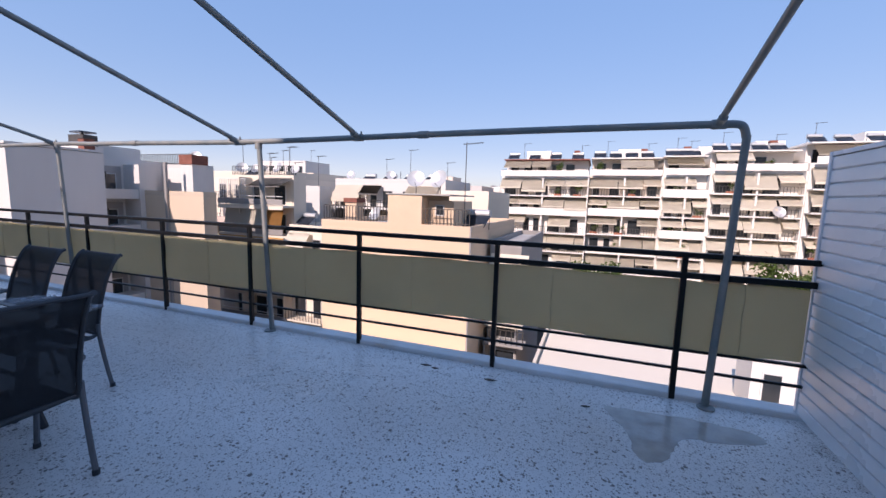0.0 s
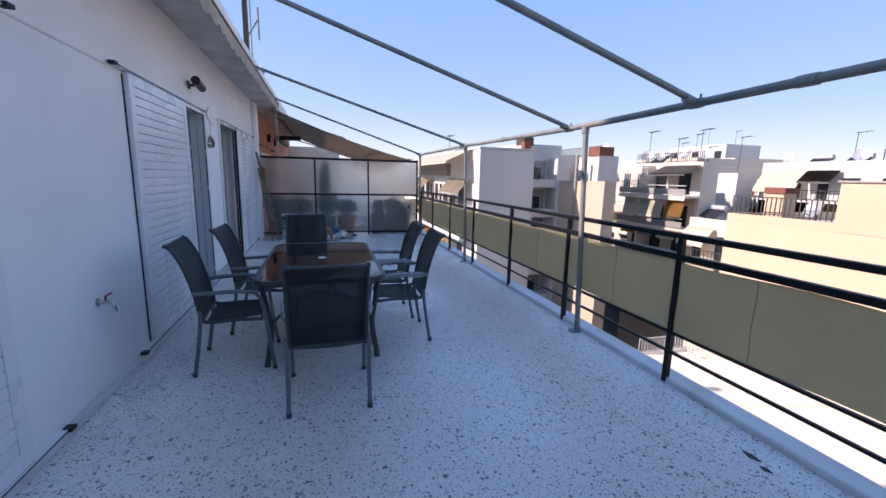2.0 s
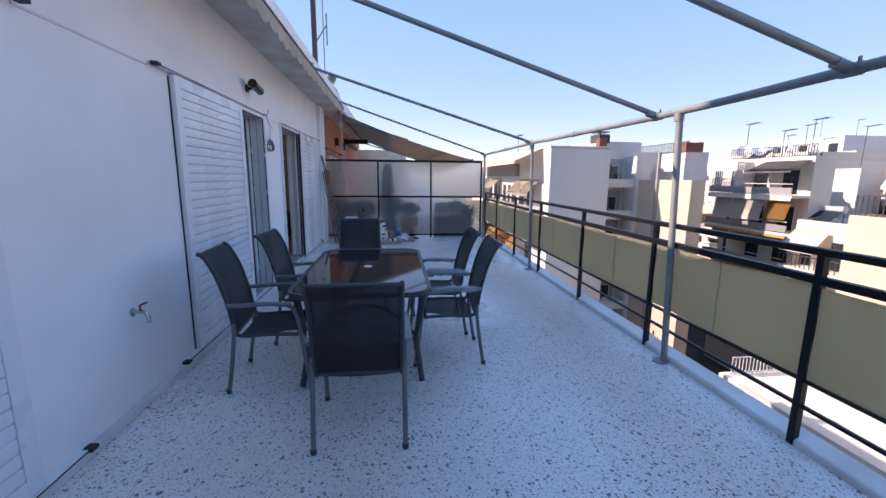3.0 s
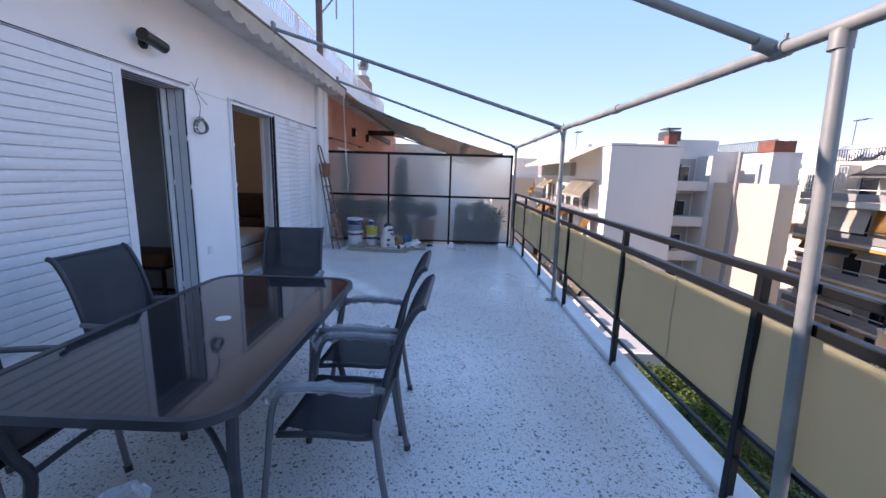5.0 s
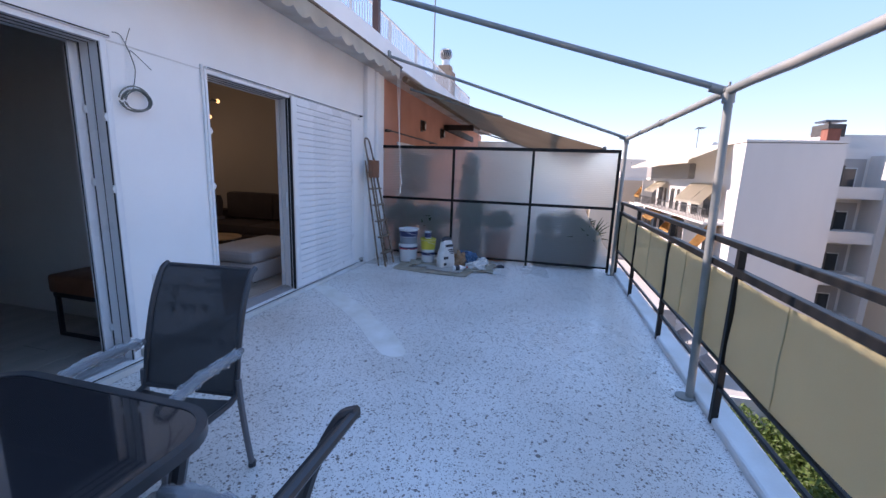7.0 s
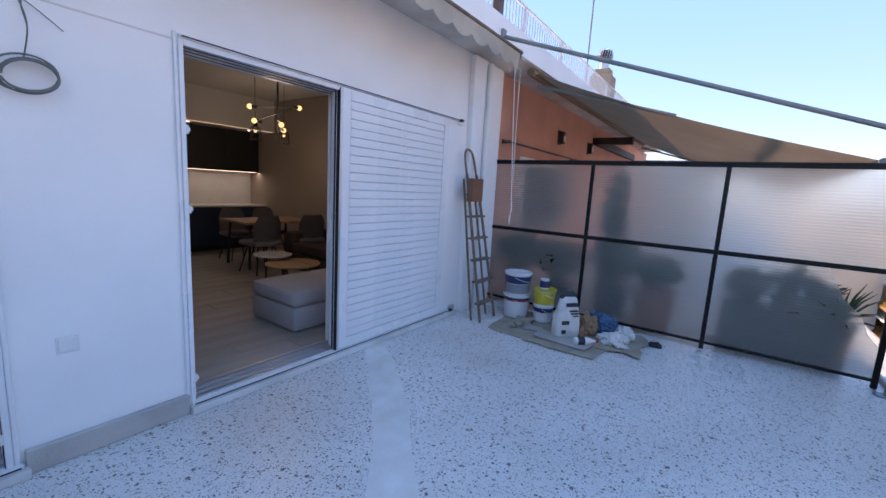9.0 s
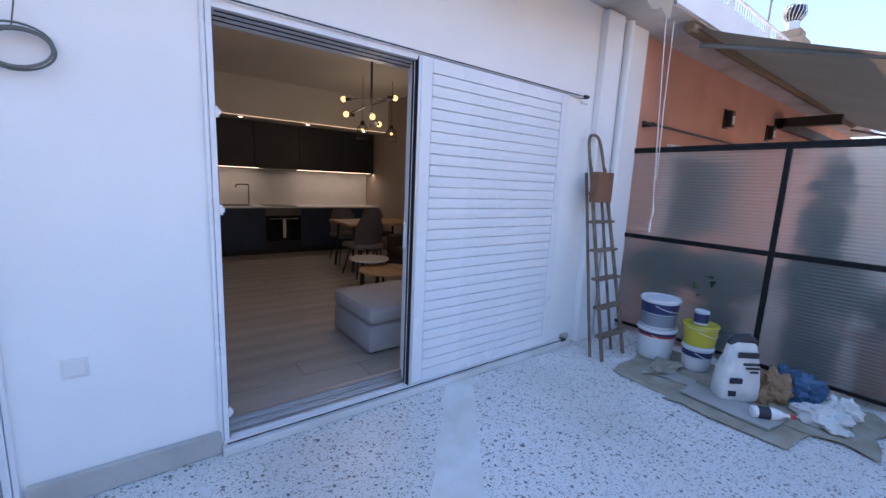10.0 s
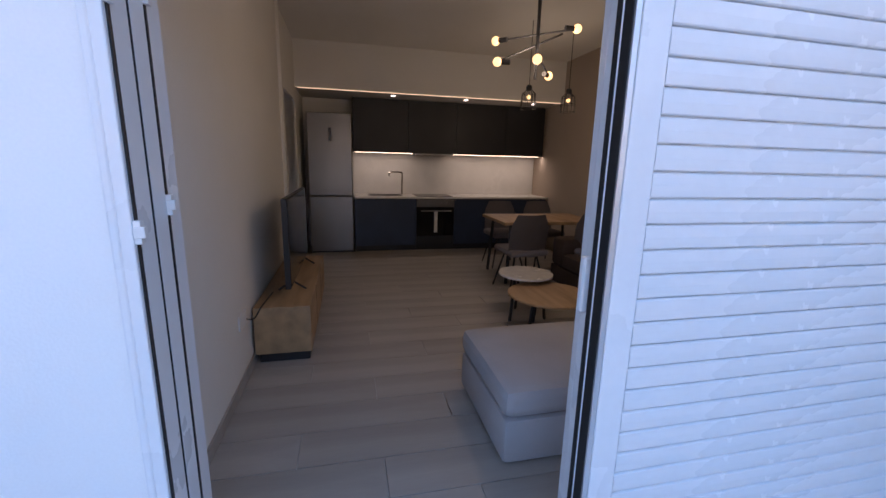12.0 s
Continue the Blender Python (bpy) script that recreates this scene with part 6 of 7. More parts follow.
def dish(x, y, z, r, turn):
    t = thing("satellite_dish", x, y, z, "pale round satellite dish on a short post", "satellite dish", group="satellite dishes on the roofs", turn=turn)
    bm = bmesh.new()
    rings = []
    for k in range(5):
        u = k / 4
        rings.append([bm.verts.new((r * u * math.cos(j * math.tau / 20), -r * 0.25 * u * u, r * u * math.sin(j * math.tau / 20))) for j in range(20)] if k else None)
    c = bm.verts.new((0, 0, 0))
    for j in range(20):
        bm.faces.new((c, rings[1][j], rings[1][(j + 1) % 20]))
    for a, b in zip(rings[1:], rings[2:]):
        for j in range(20):
            bm.faces.new((a[j], a[(j + 1) % 20], b[(j + 1) % 20], b[j]))
    bmesh.ops.rotate(bm, verts=bm.verts, matrix=Matrix.Rotation(radians(-25), 3, "X"))
    bmesh.ops.translate(bm, verts=bm.verts, vec=(0, 0, r + 0.35))
    bmesh.ops.solidify(bm, geom=bm.faces[:], thickness=0.02)
    part("reflector", bm, M_TANK, t, smooth=True)
    part("post", rods(((0, 0.08, 0), (0, 0.08, r + 0.35), 0.035), n=6), M_CRAIL, t)
    part("feed", rods(((0, 0, 0.4), (0, -r * 0.85, r * 0.75 + 0.3), 0.02), n=5), M_CRAIL, t)
    return t


def stack(x, y, z, w, h, material, cap, label):
    t = thing("roof_chimney", x, y, z, label, "chimney")
    slab("shaft", t, x - w / 2, x + w / 2, y - w / 2, y + w / 2, z, z + h, material)
    slab("cap", t, x - w / 2 - 0.08, x + w / 2 + 0.08, y - w / 2 - 0.08, y + w / 2 + 0.08, z + h, z + h + (0.8 if w >= 1 else 0.3), cap)
    return t


def roof_rail(x0, x1, y0, y1, z, label="dark steel balustrade on a roof edge"):
    t = thing("roof_balustrade", (x0 + x1) / 2, (y0 + y1) / 2, z, label, "railing", group="roof balustrades")
    along_x = abs(x1 - x0) > abs(y1 - y0)
    n = int(max(abs(x1 - x0), abs(y1 - y0)) / 0.22)
    for zz in (0.08, 0.92):
        slab("rail", t, min(x0, x1) - 0.02, max(x0, x1) + 0.02, min(y0, y1) - 0.02, max(y0, y1) + 0.02, z + zz, z + zz + 0.05, M_CRAIL)
    for k in range(n + 1):
        u = k / n
        x, y = x0 + (x1 - x0) * u, y0 + (y1 - y0) * u
        slab("baluster", t, x - 0.02, x + 0.02, y - 0.02, y + 0.02, z, z + 0.92, M_CRAIL)
    return t


ground = tagged(part("ground", boxes((-1600, 1600, -1500, 3000, GZ - 0.4, GZ)), M_GROUND), "grey asphalt streets of the city below", "ground", kind="structure")
own = tagged(part("wall_below", boxes((-20.5, 2.6, -7.3, 3.2, GZ, -0.95)), M_CWHITE), "white lower storeys of this building", "wall", kind="structure")

# Unseen block, added so its shadow covers the pergola beam and partition.
behind = thing("apartment_building", 1.2, -11, GZ, "unseen white block added behind this house to shade the pergola", "building")
part("wall", boxes((-5.7, 8.0, -14.0, -8.0, GZ, 10.2)), M_CWHITE, behind, world=True)

# tall white building with a blank side and balconies round the corner
tw = building(-62, -35, 14.7, 20.2, 4.1, M_CWHITE, "tall white apartment building with a blank side wall", 0)
slab("coping", tw, -62, -34.95, 14.65, 20.25, 4.15, 4.3, M_CWHITE)
balconies(tw, -61, -36.5, 14.7, [1.6, -1.4, -4.4, -7.4, -10.4], M_CWHITE, 3, awn=0.5, rail=0.5, awn_mats=[M_CORANGE, M_CAWN, M_CORANGE])
pent = building(-60, -44, 14.2, 15.2, 3.0, M_CGREY, "grey penthouse front with a sloping white canopy", 0, z0=1.7)
drop_awning(pent, -58, -37, 14.6, 4.2, 2.6, 1.4, M_CAWN)
tr = building(-48, -38.4, 20.2, 30.0, 3.6, M_CWHITE, "white stairwell block with stacked small balconies", 0.5)
for zf in (0.9, -2.1, -5.1, -8.1, -11.1):
    slab("balcony", tr, -38.4, -36.6, 20.25, 23.6, zf - 0.2, zf + 0.6, M_CWHITE)
    slab("recess", tr, -38.4, -38.37, 20.4, 23.4, zf + 0.6, zf + 2.5, M_CGREY)
    window(tr, 22.4, -38.37, zf + 0.5, 1.1, 1.4, "x")
    slab("pipe", tr, -38.2, -38.1, 20.9, 21.0, zf, zf + 2.0, M_CRAIL)
    slab("pipe", tr, -37.5, -37.4, 21.6, 21.7, zf, zf + 2.0, M_CRAIL)
slab("end_wall", tr, -38.4, -36.4, 23.6, 25.0, GZ, 3.6, M_CWHITE)
stack(-38.2, 20.9, 4.1, 0.75, 1.25, M_CBRICK, M_CRAIL, "brick red chimney on the white building's roof")
tank = thing("water_tank", -39.5, 21.4, 4.1, "dark boxed water tank on a white roof plinth", "tank")
slab("plinth", tank, -41.2, -38.7, 20.6, 22.4, 4.1, 4.9, M_CWHITE)
slab("body", tank, -40.3, -38.7, 20.8, 22.0, 4.9, 5.75, M_CRAIL)
slab("collector", tank, -39.9, -38.6, 20.7, 21.9, 5.9, 6.02, M_PANEL)
slab("leg", tank, -39.3, -39.2, 21.2, 21.3, 5.75, 5.9, M_CRAIL)
lift = building(-48, -40.5, 21.2, 26.5, 5.2, M_CWHITE, "white lift house on the roof", 0, name="lift_house", z0=3.6)
solar_heater(-52, 17, 4.15)
antenna(-49, 16, 4.15, 2.4)

# beige blind wall with a flue
be = building(-37.4, -29.5, 24.0, 25.2, 1.05, M_CBEIGE, "beige rendered building with a blind stained wall", 0.4)
slab("downpipe", be, -33.7, -33.45, 23.8, 24.0, GZ, 3.8, M_CGREY)
slab("rear_wing", be, -37.4, -32.2, 25.2, 26.9, GZ, 1.1, M_CBEIGE)
stack(-32.95, 26.0, 1.1, 1.4, 2.66, M_CWHITE, M_CBRICK, "white chimney stack with a dark brown cap")
dish(-35.2, 28.0, 3.65, 0.6, 30)
wb2 = building(-42, -34.2, 27.0, 29.0, 3.6, M_CWHITE, "white set-back storey behind the blind wall", 0.3, name="roof_storey", z0=GZ)
window(wb2, -35.4, 27.0, 1.7, 0.8, 1.2)
roof_rail(-41.5, -34.4, 27.1, 27.1, 3.9)

# balcony building beside it
bb = building(-37.4, -28.9, 33.8, 35.7, 3.2, M_CCREAM, "cream apartment building with deep balconies and awnings", 0.2)
for k, zt in enumerate((3.3, 0.3, -2.7, -5.7, -8.7)):
    zf = zt - 3.0
    slab("balcony", bb, -37.3, -28.7 + 0.3 * (k % 2), 32.0, 33.8, zf - 0.2, zf, M_CCREAM)
    slab("balcony_front", bb, -37.3, -28.8, 32.0, 32.08, zf + 0.08, zf + 0.62, M_CGREY)
    slab("balcony_rail", bb, -37.3, -28.8, 32.0, 32.06, zf + 0.88, zf + 0.94, M_CFRAME)
    slab("recess", bb, -37.2, -29.1, 33.77, 33.8, zf, zt - 0.2, M_CCREAM)
    for xx in (-36.0, -33.4, -30.6):
        window(bb, xx, 33.77, zf, 1.5, 2.1)
    slab("divider", bb, -34.5, -34.35, 32.1, 33.77, zf, zt - 0.2, M_CCREAM)
drop_awning(bb, -36.4, -31.2, 32.25, 0.08, 0.35, 2.0, M_CAWN)
drop_awning(bb, -31.0, -29.0, 32.45, 0.08, 0.45, 2.0, M_CORANGE)
drop_awning(bb, -33.0, -28.8, 33.6, 3.1, 1.9, 1.0, M_CAWNGREY)
for x0, m in ((-36.6, M_CORANGE), (-34.2, M_CAWNGREY), (-31.6, M_CAWN)):
    drop_awning(bb, x0, x0 + 2.1, 32.45, -2.92, 0.4, 0.9, m)
drop_awning(bb, -36.4, -31.0, 32.45, -5.92, 0.4, 2.0, M_CAWN)
cage = thing("roof_cage", -35.4, 32.2, 0.3, "white lattice screen on a balcony", "screen")
for k in range(15):
    slab("bar", cage, -37.2 + k * 0.25, -37.15 + k * 0.25, 32.15, 32.19, 0.35, 2.9, M_CFRAME)
for zz in (0.9, 1.6, 2.3, 2.9):
    slab("rail", cage, -37.25, -33.6, 32.14, 32.2, zz, zz + 0.05, M_CFRAME)
for zt in (0.3, -2.7, -5.7):
    slab("soffit_edge", bb, -37.3, -28.75, 31.96, 32.0, zt - 0.42, zt - 0.2, M_CORANGE if zt < 0 else M_CCREAM)
for x, y, r, a in ((-36.8, 34.8, 0.6, 40), (-34.6, 34.6, 0.5, 20), (-31.9, 35, 0.6, -10), (-30.0, 35.4, 0.5, 15)):
    dish(x, y, 3.25, r, a)
solar_heater(-35.4, 34.6, 3.25)
for x, h in ((-37.0, 3.6), (-30.6, 3.2), (-33.2, 2.6)):
    antenna(x, 35.2, 3.25, h)
roof_rail(-37.2, -29.0, 33.9, 33.9, 3.4)
side = building(-28.4, -23.6, 32.5, 38, -1.8, M_CCREAM, "low ochre house between two blocks", 0.3, name="town_house")
balconies(side, -28.3, -23.7, 32.5, [-2.0, -4.9, -7.8], M_CCREAM, 31, awn=0.6, rail=0.8, awn_mats=[M_CAWN, M_CAWNGREY])
solar_heater(-27.8, 33.6, -1.75)

# white walls and stepped roofs behind
w1 = building(-38.6, -32.0, 42, 44.4, 2.0, M_CWHITE, "white building with a plain lit wall", 0.6)
w2 = building(-52, -38.8, 44, 58, 3.6, M_CCREAM, "cream stepped building with roof terraces", 0.9)
balconies(w2, -51.5, -39.3, 44, [3.6, 0.6, -2.4], M_CCREAM, 8, awn=0.3, rail=0.6)
w3 = building(-31.8, -16.5, 45, 55, 3.2, M_CWHITE, "white building with a row of roof heaters", 0.5)
balconies(w3, -31.5, -17, 45, [3.1, 0.1, -2.9], M_CWHITE, 9, awn=0.6, rail=0.6, awn_mats=[M_CAWNGREY, M_CAWN])
for k in range(4):
    solar_heater(-29 + k * 3.1, 48, 3.25)
tb = building(-74, -55, 70, 82, 5.4, M_CCREAM, "far apartment building stepping back in terraces", 0.6)
balconies(tb, -73.5, -55.5, 70, [5.4, 2.4, -0.6], M_CCREAM, 61, awn=0.5, rail=0.6)
tb2 = building(-72, -59, 72.5, 81, 8.2, M_CWHITE, "white top storey of the stepped building", 0.5, name="top_storey", z0=5.45)
for k in range(5):
    window(tb2, -70.5 + k * 2.5, 72.5, 5.7, 1.6, 1.9)
for x, y, z, h in ((-37, 43.6, 2.05, 3.6), (-33.5, 43.8, 2.05, 4.4), (-27, 50, 3.25, 3.4), (-22, 47, 3.25, 4.2), (-18.5, 51, 3.25, 3.0), (-66, 76, 8.25, 4.0), (-61, 77, 8.25, 3.2), (-47, 50, 3.65, 3.4), (-42, 47, 3.65, 4.0)):
    antenna(x, y, z, h)
for x, y, z, r, a in ((-24.5, 46.5, 3.25, 0.6, 20), (-30.4, 46.6, 3.25, 0.6, 5), (-36.2, 43, 2.05, 0.6, 30)):
    dish(x, y, z, r, a)
cream_block = building(-14.6, -9.5, 38, 48, 1.6, M_CCREAM, "cream building behind the peach roof", 0.7)

# peach building in the middle
pe = building(-17.0, -6.55, 22.6, 36, -0.55, M_CPEACH, "peach rendered building with a roof terrace", 0.45)
slab("stair_house", pe, -12.0, -9.7, 22.58, 27.5, -0.5, 1.65, M_CPEACH)
slab("stair_house", pe, -9.68, -8.0, 23.6, 27.5, -0.5, 1.35, M_CPEACH)
slab("stair_roof", pe, -12.1, -7.9, 22.5, 27.6, 1.66, 1.74, M_CROOF)
window(pe, -8.9, 23.6, 0.4, 0.6, 0.7)
slab("edge", pe, -6.6, -6.5, 22.5, 22.6, GZ, -0.1, M_CGREY)
roof_rail(-16.9, -12.2, 22.75, 22.75, -0.1)
roof_rail(-9.5, -6.7, 22.75, 22.75, -0.1)
stack(-15.6, 24.4, -0.5, 0.9, 1.55, M_CPEACH, M_CBRICK, "peach chimney with a slotted clay cap")
for x, y, r, a in ((-11.2, 25.0, 0.6, 15), (-9.9, 26.0, 0.65, -15)):
    dish(x, y, 1.74, r, a)
dish(-13.4, 23.6, -0.5, 0.5, -20)
for x in (-8.6, -7.4):
    solar_heater(x, 25.5, -0.5, -8)
antenna(-7.9, 25.5, -0.5, 5.6)

# narrow building with side balconies
nb = building(-6.3, -4.2, 26.5, 38, -1.6, M_CGREY, "grey narrow building with cluttered balconies", 0.4)
balconies(nb, -6.2, -3.6, 26.5, [-1.8, -4.8, -7.8, -10.8], M_CGREY, 12, awn=0.7, rail=0.5, awn_mats=[M_CAWNGREY, M_CAWN])

# long apartment block opposite
SHRUBS = []
for k in range(3):
    bm = bmesh.new()
    rnd = random.Random(300 + k)
    for _ in range(5):
        leaves(bm, 45, (rnd.uniform(-0.5, 0.5), rnd.uniform(-0.12, 0.12), rnd.uniform(0.35, 0.9)), (0.3, 0.2, 0.35), 0.10, rnd.randint(0, 999))
    me = bpy.data.meshes.new("shrub")
    bm.to_mesh(me)
    bm.free()
    me.materials.append(M_LEAF2)
    SHRUBS.append(me)


def balcony_plant(x, y, z, rnd, size=1.0):
    t = thing("balcony_plant", x, y, z, "bushy green plant in a trough on a far balcony", "plant", group="plants on the far balconies")
    slab("trough", t, x - 0.5 * size, x + 0.5 * size, y - 0.13, y + 0.13, z, z + 0.3, M_TERRA)
    o = new("foliage", rnd.choice(SHRUBS))
    o.parent = t
    o.location = (0, 0, 0.1)
    o.scale = (size, size, size * rnd.uniform(0.9, 1.5))


sections = [(-14.5, -1.1, 66.0, 8.0, M_BLOCK), (-1.1, 8.7, 66.6, 8.2, M_CPINK), (8.7, 14.25, 65.4, 8.3, M_BLOCK), (14.25, 24.1, 64.2, 8.8, M_BLOCK), (24.1, 36.1, 62.5, 9.5, M_BLOCK), (36.1, 50, 61.5, 9.4, M_CPINK)]
for k, (x0, x1, y, zt, m) in enumerate(sections):
    rnd = random.Random(500 + k)
    t = building(x0, x1, y, y + 14, zt - 2.7, m, "long apartment block with stacked balconies and cream awnings", 0.3)
    tops = [zt - 2.7 - 2.85 * j for j in range(8)]
    balconies(t, x0 + 0.03, x1 - 0.03, y, tops, M_BLOCK, 40 + k, awn=0.88, rail=0.55, h=2.85, out=1.5)
    slab("party_wall", t, x1 - 0.16, x1 - 0.02, y - 1.56, y, GZ, zt - 2.7, M_BLOCK)
    slab("mullion_wall", t, (x0 + x1) / 2 - 0.1, (x0 + x1) / 2 + 0.1, y - 1.4, y, GZ, zt - 2.9, M_BLOCK)
    for z in tops[:6]:
        for _ in range(rnd.choice((0, 1, 1, 2))):
            balcony_plant(rnd.uniform(x0 + 1, x1 - 1), y - 1.28, z - 2.85, rnd, rnd.uniform(0.8, 1.4))
    p = building(x0 + 0.3, x1 - 0.3, y + 2.4, y + 12, zt, m, "set-back top storey of the apartment block", 0.35, name="top_storey", z0=zt - 2.65)
    slab("roof_edge", p, x0 + 0.1, x1 - 0.1, y + 0.5, y + 12.2, zt, zt + 0.16, M_CBRICK if k == 0 else M_BLOCK)
    slab("terrace_wall", p, x0 + 0.1, x1 - 0.1, y - 1.4, y - 1.28, zt - 2.6, zt - 1.75, M_BLOCK)
    slab("terrace_rail", p, x0 + 0.1, x1 - 0.1, y - 1.38, y - 1.32, zt - 1.68, zt - 1.63, M_CRAIL)
    n = int((x1 - x0 - 2) / 2.2)
    for j in range(n):
        window(p, x0 + 1.6 + j * 2.2, y + 2.4, zt - 2.6, 1.4, 2.1)
    xx = x0 + 0.4
    while xx < x1 - 2.5:
        w = rnd.uniform(2.5, 4.5)
        if rnd.random() < 0.6:
            drop_awning(p, xx, min(xx + w, x1 - 0.2), y + 0.9, zt - 0.1, 1.6, rnd.uniform(0.8, 1.5), M_CAWN)
        elif rnd.random() < 0.6:
            balcony_plant(xx + 1, y - 1.0, zt - 2.6, rnd, 1.2)
        xx += w + 0.2
    building(x0 + 3.0 + k, x0 + 7.0 + k * 0.8, y + 5, y + 9, zt + 1.7, M_BLOCK, "lift house on the block's roof", 0.2, name="lift_house", z0=zt + 0.05)
    for j in range(4):
        solar_heater(x0 + 1.3 + j * (x1 - x0 - 2.6) / 3.2, y + 2.0 + 0.5 * (j % 2), zt + 0.17)
    stack(x1 - 2.2, y + 4, zt + 0.17, 0.7, 1.3, M_BLOCK, M_CBRICK, "pale roof chimney with a brick red cap")
    antenna(x1 - 1.5, y + 5, zt + 0.17, 2.6)
    antenna(x0 + 2.4, y + 6, zt + 0.17, 3.2)
dish(21.6, 62.6, -0.1, 0.75, 10)

# low roofs in the courtyard
lr = building(-2.6, 14.5, 15.5, 31, -7.9, M_CCREAM, "low building with a pale lit flat roof", 0.35)
slab("roof_skin", lr, -2.3, 14.2, 15.8, 30.7, -7.84, -7.8, M_CCREAM)
hut = building(7.3, 9.4, 21.5, 23.5, -5.6, M_CWHITE, "small white roof hut with a door", 0.2, name="roof_hut", z0=-7.8)
window(hut, 8.1, 21.5, -7.75, 0.8, 1.9)
lrp = building(-16.9, -5.6, 16.8, 22.5, -7.9, M_CCREAM, "low building with a sunlit cream roof terrace", 0.12, name="town_house")
slab("roof_skin", lrp, -16.7, -5.8, 17.0, 22.3, -7.84, -7.8, M_CCREAM)
white_rail = thing("roof_balustrade", -16.3, 18.6, -7.8, "white steel balustrade on a low roof corner", "railing", group="roof balustrades")
for k in range(17):
    yy = 17.2 + k * 0.19
    slab("baluster", white_rail, -16.66, -16.63, yy, yy + 0.03, -7.8, -6.95, M_CFRAME)
for k in range(1, 8):
    slab("baluster", white_rail, -16.66 + k * 0.19, -16.63 + k * 0.19, 20.24, 20.27, -7.8, -6.95, M_CFRAME)
for zz in (-7.7, -6.95):
    slab("rail", white_rail, -16.67, -16.62, 17.18, 20.28, zz, zz + 0.05, M_CFRAME)
    slab("rail", white_rail, -16.62, -15.3, 20.23, 20.28, zz, zz + 0.05, M_CFRAME)
lr2 = building(-36, -24.5, 9.5, 17.0, -9.0, M_CWHITE, "low white building with a flat roof", 0.3)
lr3 = building(-52, -33, 5.2, 11.5, -7.5, M_CGREY, "low grey building with roof clutter", 0.3)
for x in (-27, -31, -40, -45):
    solar_heater(x, 10.6 if x > -33 else 7, -8.9 if x > -33 else -7.4)
lr4 = building(16, 40, 14, 34, -8.2, M_CCREAM, "low pale building beside the courtyard", 0.3)
yellow = building(-64, -56, 7.5, 13.5, -2.0, M_CCREAM, "cream building with orange awnings down the street", 0.4)
balconies(yellow, -63.5, -56.5, 7.5, [-2.0, -5.0, -8.0], M_CCREAM, 17, awn=0.9, rail=0.4, awn_mats=[M_CORANGE, M_CAWN])
ye2 = building(-90, -68, 9, 24, 0.8, M_CPEACH, "peach building down the street", 0.5)
balconies(ye2, -89, -69, 9, [0.8, -2.2, -5.2], M_CPEACH, 18, awn=0.5, rail=0.4)

# trees in the courtyard
M_BARK = mat("tree_bark", (0.10, 0.07, 0.05), 0.9, vary=0.2, scale=4, fine=30, bump=0.4)


def tree(x, y, top, r, seed, n, label, leaf=0.16):
    t = thing("tree", x, y, GZ, label, "tree", group="courtyard trees")
    rnd = random.Random(seed)
    h = top - GZ
    bm = tube(bmesh.new(), [(0, 0, 0), (0.1, 0.05, h * 0.3), (0, 0.1, h * 0.6), (0.1, 0, h * 0.85)], [0.28, 0.22, 0.15, 0.05], 8)
    clumps = []
    for k in range(16):
        a, e = rnd.uniform(0, 6.28), rnd.uniform(-0.5, 1.0)
        d = r * rnd.uniform(0.4, 0.9)
        c = Vector((d * math.cos(a), d * math.sin(a), h - r * 1.1 + e * r * 0.85))
        clumps.append(c)
        tube(bm, [(0.05, 0.05, h * rnd.uniform(0.45, 0.7)), c * 0.5 + Vector((0, 0, h * 0.3)), c], [0.09, 0.05, 0.02], 5)
    part("trunk", bm, M_BARK, t, smooth=True)
    bm = bmesh.new()
    for k, c in enumerate(clumps):
        leaves(bm, n // 16, c, (r * 0.42, r * 0.42, r * 0.36), leaf, seed * 100 + k)
    part("crown", bm, M_LEAF2, t)
    return t


tree(-22.0, 13.6, -7.4, 2.6, 1, 8000, "leafy green tree in the courtyard below the terrace", 0.13)
tree(-18.4, 13.9, -7.3, 2.6, 2, 9000, "leafy green tree in the courtyard below the terrace", 0.13)
tree(-14.6, 13.4, -7.8, 2.4, 3, 8000, "leafy green tree in the courtyard below the terrace", 0.13)
tree(0.2, 48, -4.4, 3.4, 4, 3500, "round green street tree before the block", 0.25)
tree(-7.5, 47, -4.9, 3.0, 5, 3000, "dark green street tree before the block", 0.25)
tree(19.5, 49, -3.6, 3.6, 6, 3500, "pale green street tree before the block", 0.25)
tree(23.5, 50, -4.4, 3.2, 7, 3000, "pale green street tree before the block", 0.25)

# far city
def isle_mat(name, tones, rough=0.9):
    m = bpy.data.materials.new(name)
    m.use_nodes = True
    nt = m.node_tree
    g, r = nt.nodes.new("ShaderNodeNewGeometry"), nt.nodes.new("ShaderNodeValToRGB")
    r.color_ramp.interpolation = "CONSTANT"
    while len(r.color_ramp.elements) < len(tones):
        r.color_ramp.elements.new(0.5)
    for k, c in enumerate(tones):
        r.color_ramp.elements[k].position = k / len(tones)
        r.color_ramp.elements[k].color = (*c, 1)
    nt.links.new(g.outputs["Random Per Island"], r.inputs[0])
    nt.links.new(r.outputs[0], nt.nodes["Principled BSDF"].inputs["Base Color"])
    nt.nodes["Principled BSDF"].inputs["Roughness"].default_value = rough
    return m


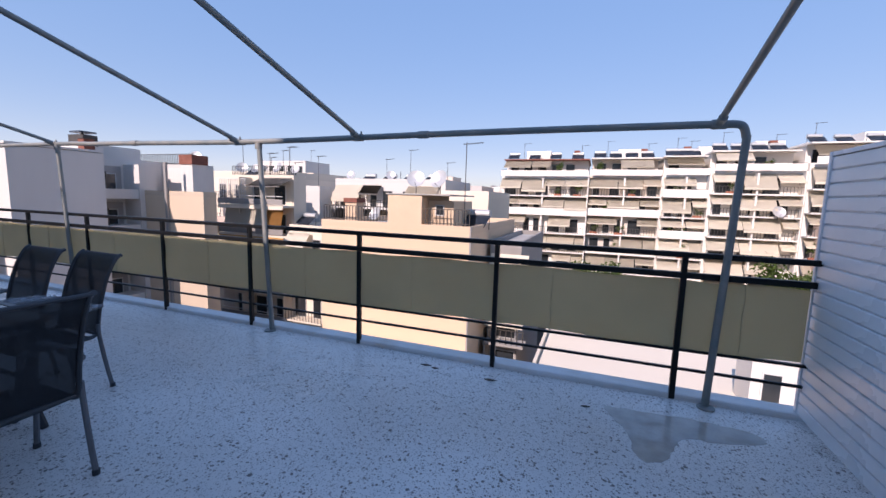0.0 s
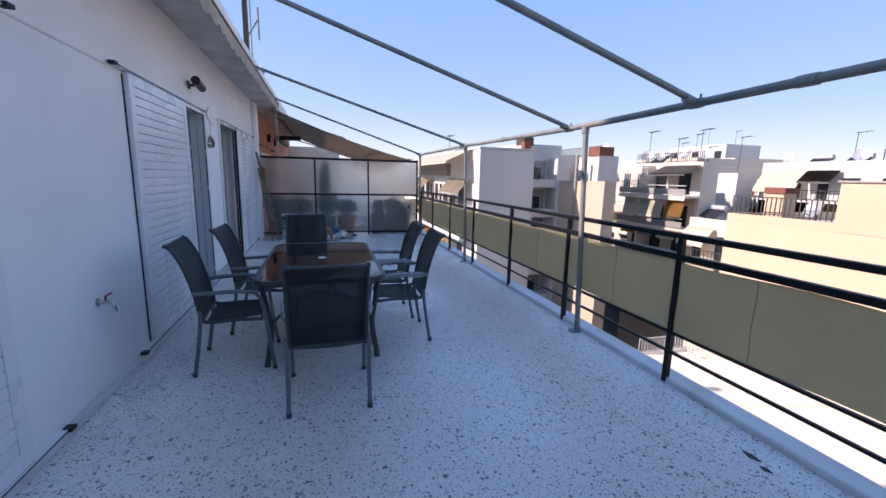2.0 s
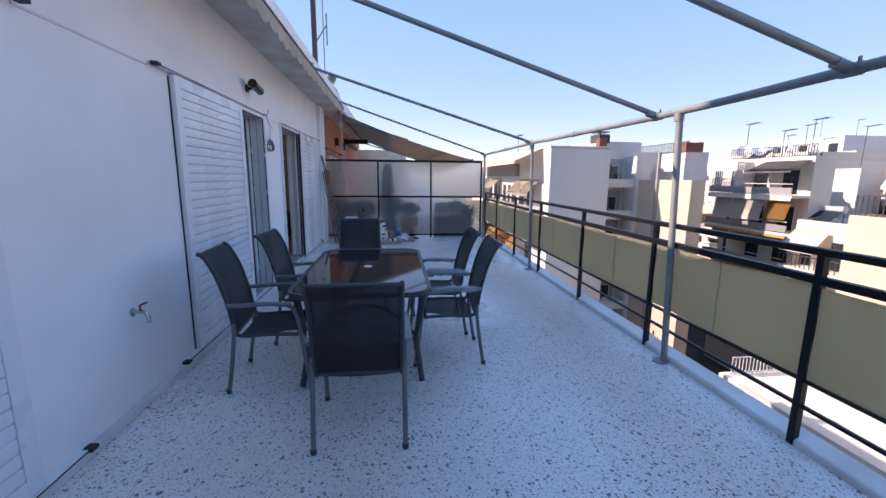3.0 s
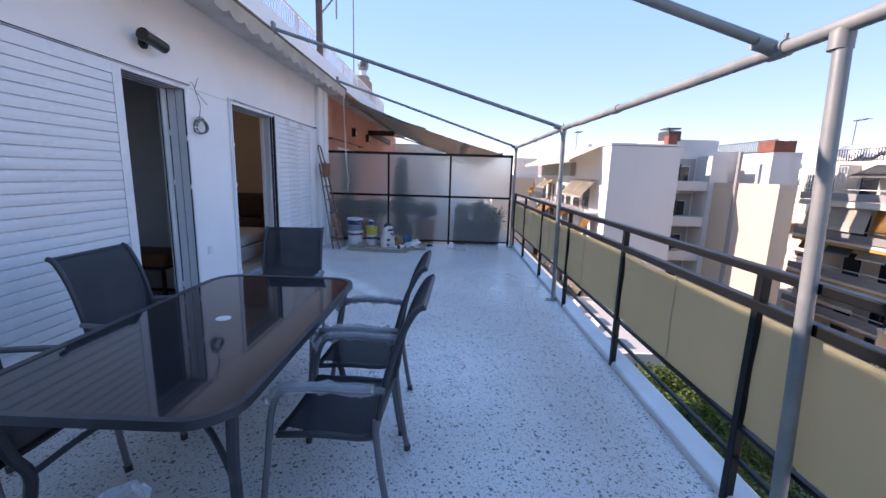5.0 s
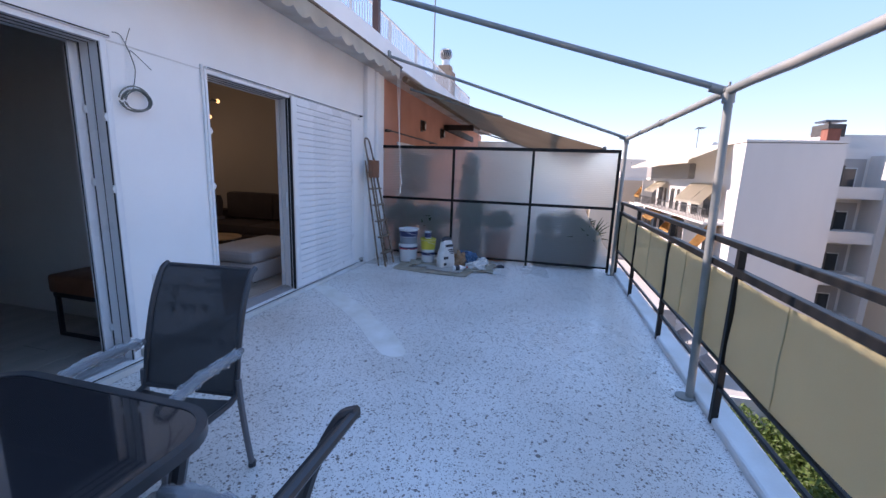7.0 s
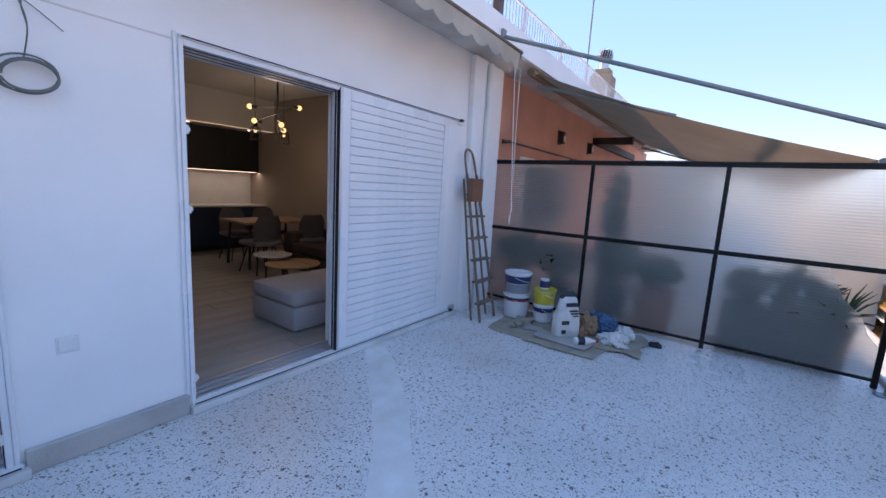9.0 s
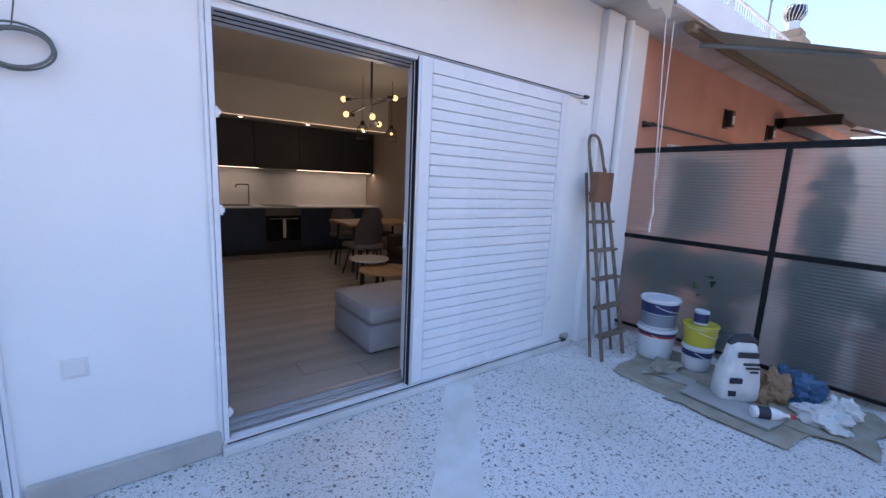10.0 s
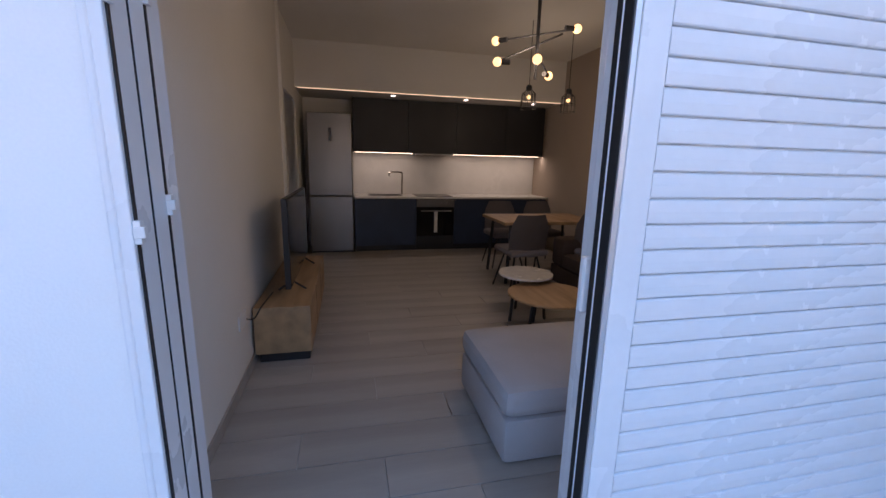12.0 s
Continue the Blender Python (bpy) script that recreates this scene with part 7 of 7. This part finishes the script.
M_FAR = isle_mat("far_city_walls", [(0.60, 0.58, 0.55), (0.58, 0.50, 0.42), (0.52, 0.50, 0.48), (0.62, 0.54, 0.46), (0.44, 0.42, 0.40), (0.60, 0.57, 0.50), (0.56, 0.44, 0.37)])
M_FARDARK = isle_mat("far_city_openings", [(0.10, 0.10, 0.11), (0.16, 0.15, 0.14), (0.30, 0.27, 0.23), (0.07, 0.07, 0.08)])


def far_boxes(rows):
    v, f = [], []
    for x0, x1, y0, y1, z0, z1 in rows:
        n = len(v)
        v += [(x0, y0, z0), (x1, y0, z0), (x1, y1, z0), (x0, y1, z0), (x0, y0, z1), (x1, y0, z1), (x1, y1, z1), (x0, y1, z1)]
        f += [tuple(n + i for i in q) for q in ((0, 1, 5, 4), (1, 2, 6, 5), (2, 3, 7, 6), (3, 0, 4, 7), (4, 5, 6, 7))]
    me = bpy.data.meshes.new("far")
    me.from_pydata(v, [], f)
    return me


rnd = random.Random(77)
walls, holes, roofs = [], [], []
for row in range(15):
    d = 62 + row * 13 + row * row * 1.3
    a = -52.0
    while a < 97:
        w = rnd.uniform(9, 19)
        step = math.degrees(w / d)
        az = radians(a + step / 2)
        cx, cy = -1.5 - d * math.sin(az), 1.5 + d * math.cos(az)
        a += step * 1.12
        if cy < 4 and cx > -95:
            continue
        if 58 < cy < 84 and -18 < cx < 54:
            continue
        if cy < 40 and cx > -66 and cx < 45:
            continue
        top = 1.46 + d * math.tan(radians(rnd.uniform(-1.4, 1.25))) if d < 120 else 1.46 + d * math.tan(radians(rnd.uniform(-0.5, 1.5)))
        dp = rnd.uniform(9, 15)
        x0, x1, y0, y1 = cx - w / 2, cx + w / 2, cy - dp / 2, cy + dp / 2
        walls.append((x0, x1, y0, y1, GZ, top))
        if rnd.random() < 0.7:
            q = rnd.uniform(2, 5)
            walls.append((cx - q / 2, cx + q / 2, cy - 2, cy + 3, top, top + rnd.uniform(1.5, 2.8)))
        if rnd.random() < 0.55:
            walls.append((x0 + 1.5, x1 - 1.5, y0 + 2.2, y1 - 1, top, top + 0.9))
        for fl in range(4):
            zf = top - 2.9 * (fl + 1)
            walls.append((x0 - 0.1, x1 + 0.1, y0 - 1.2, y0, zf - 0.1, zf + 0.85))
            xx = x0 + 0.5
            while xx < x1 - 1.2:
                ww = rnd.uniform(0.9, 2.6)
                holes.append((xx, min(xx + ww, x1 - 0.2), y0 - 0.06, y0, zf + 0.9, zf + 2.3))
                xx += ww + rnd.uniform(0.5, 1.6)
            yy = y0 + 1
            while yy < y1 - 1.2:
                holes.append((x1, x1 + 0.05, yy, yy + 1.1, zf + 0.9, zf + 2.2))
                yy += rnd.uniform(2.2, 4)
        for _ in range(rnd.randint(1, 4)):
            px, py = rnd.uniform(x0 + 1, x1 - 1), rnd.uniform(y0 + 1, y1 - 2)
            if rnd.random() < 0.5:
                holes.append((px, px + 1.6, py, py + 1.0, top + 0.3, top + 1.3))
            else:
                holes.append((px, px + 0.07, py, py + 0.07, top, top + rnd.uniform(1.5, 4)))
far = tagged(new("far_city", far_boxes(walls)), "far pale apartment houses out to the horizon", "city", kind="stuff")
far.data.materials.append(M_FAR)
part_far = new("openings", far_boxes(holes))
part_far.parent = far
part_far.data.materials.append(M_FARDARK)
tagged(part_far, "dark windows, heaters and masts of far houses", kind="stuff")

planks(-10.2, -6.27, -5.9, YB - 0.014, living_floor)
planks(-6.2, -2.8, -4.15, YB - 0.014, bed_floor)
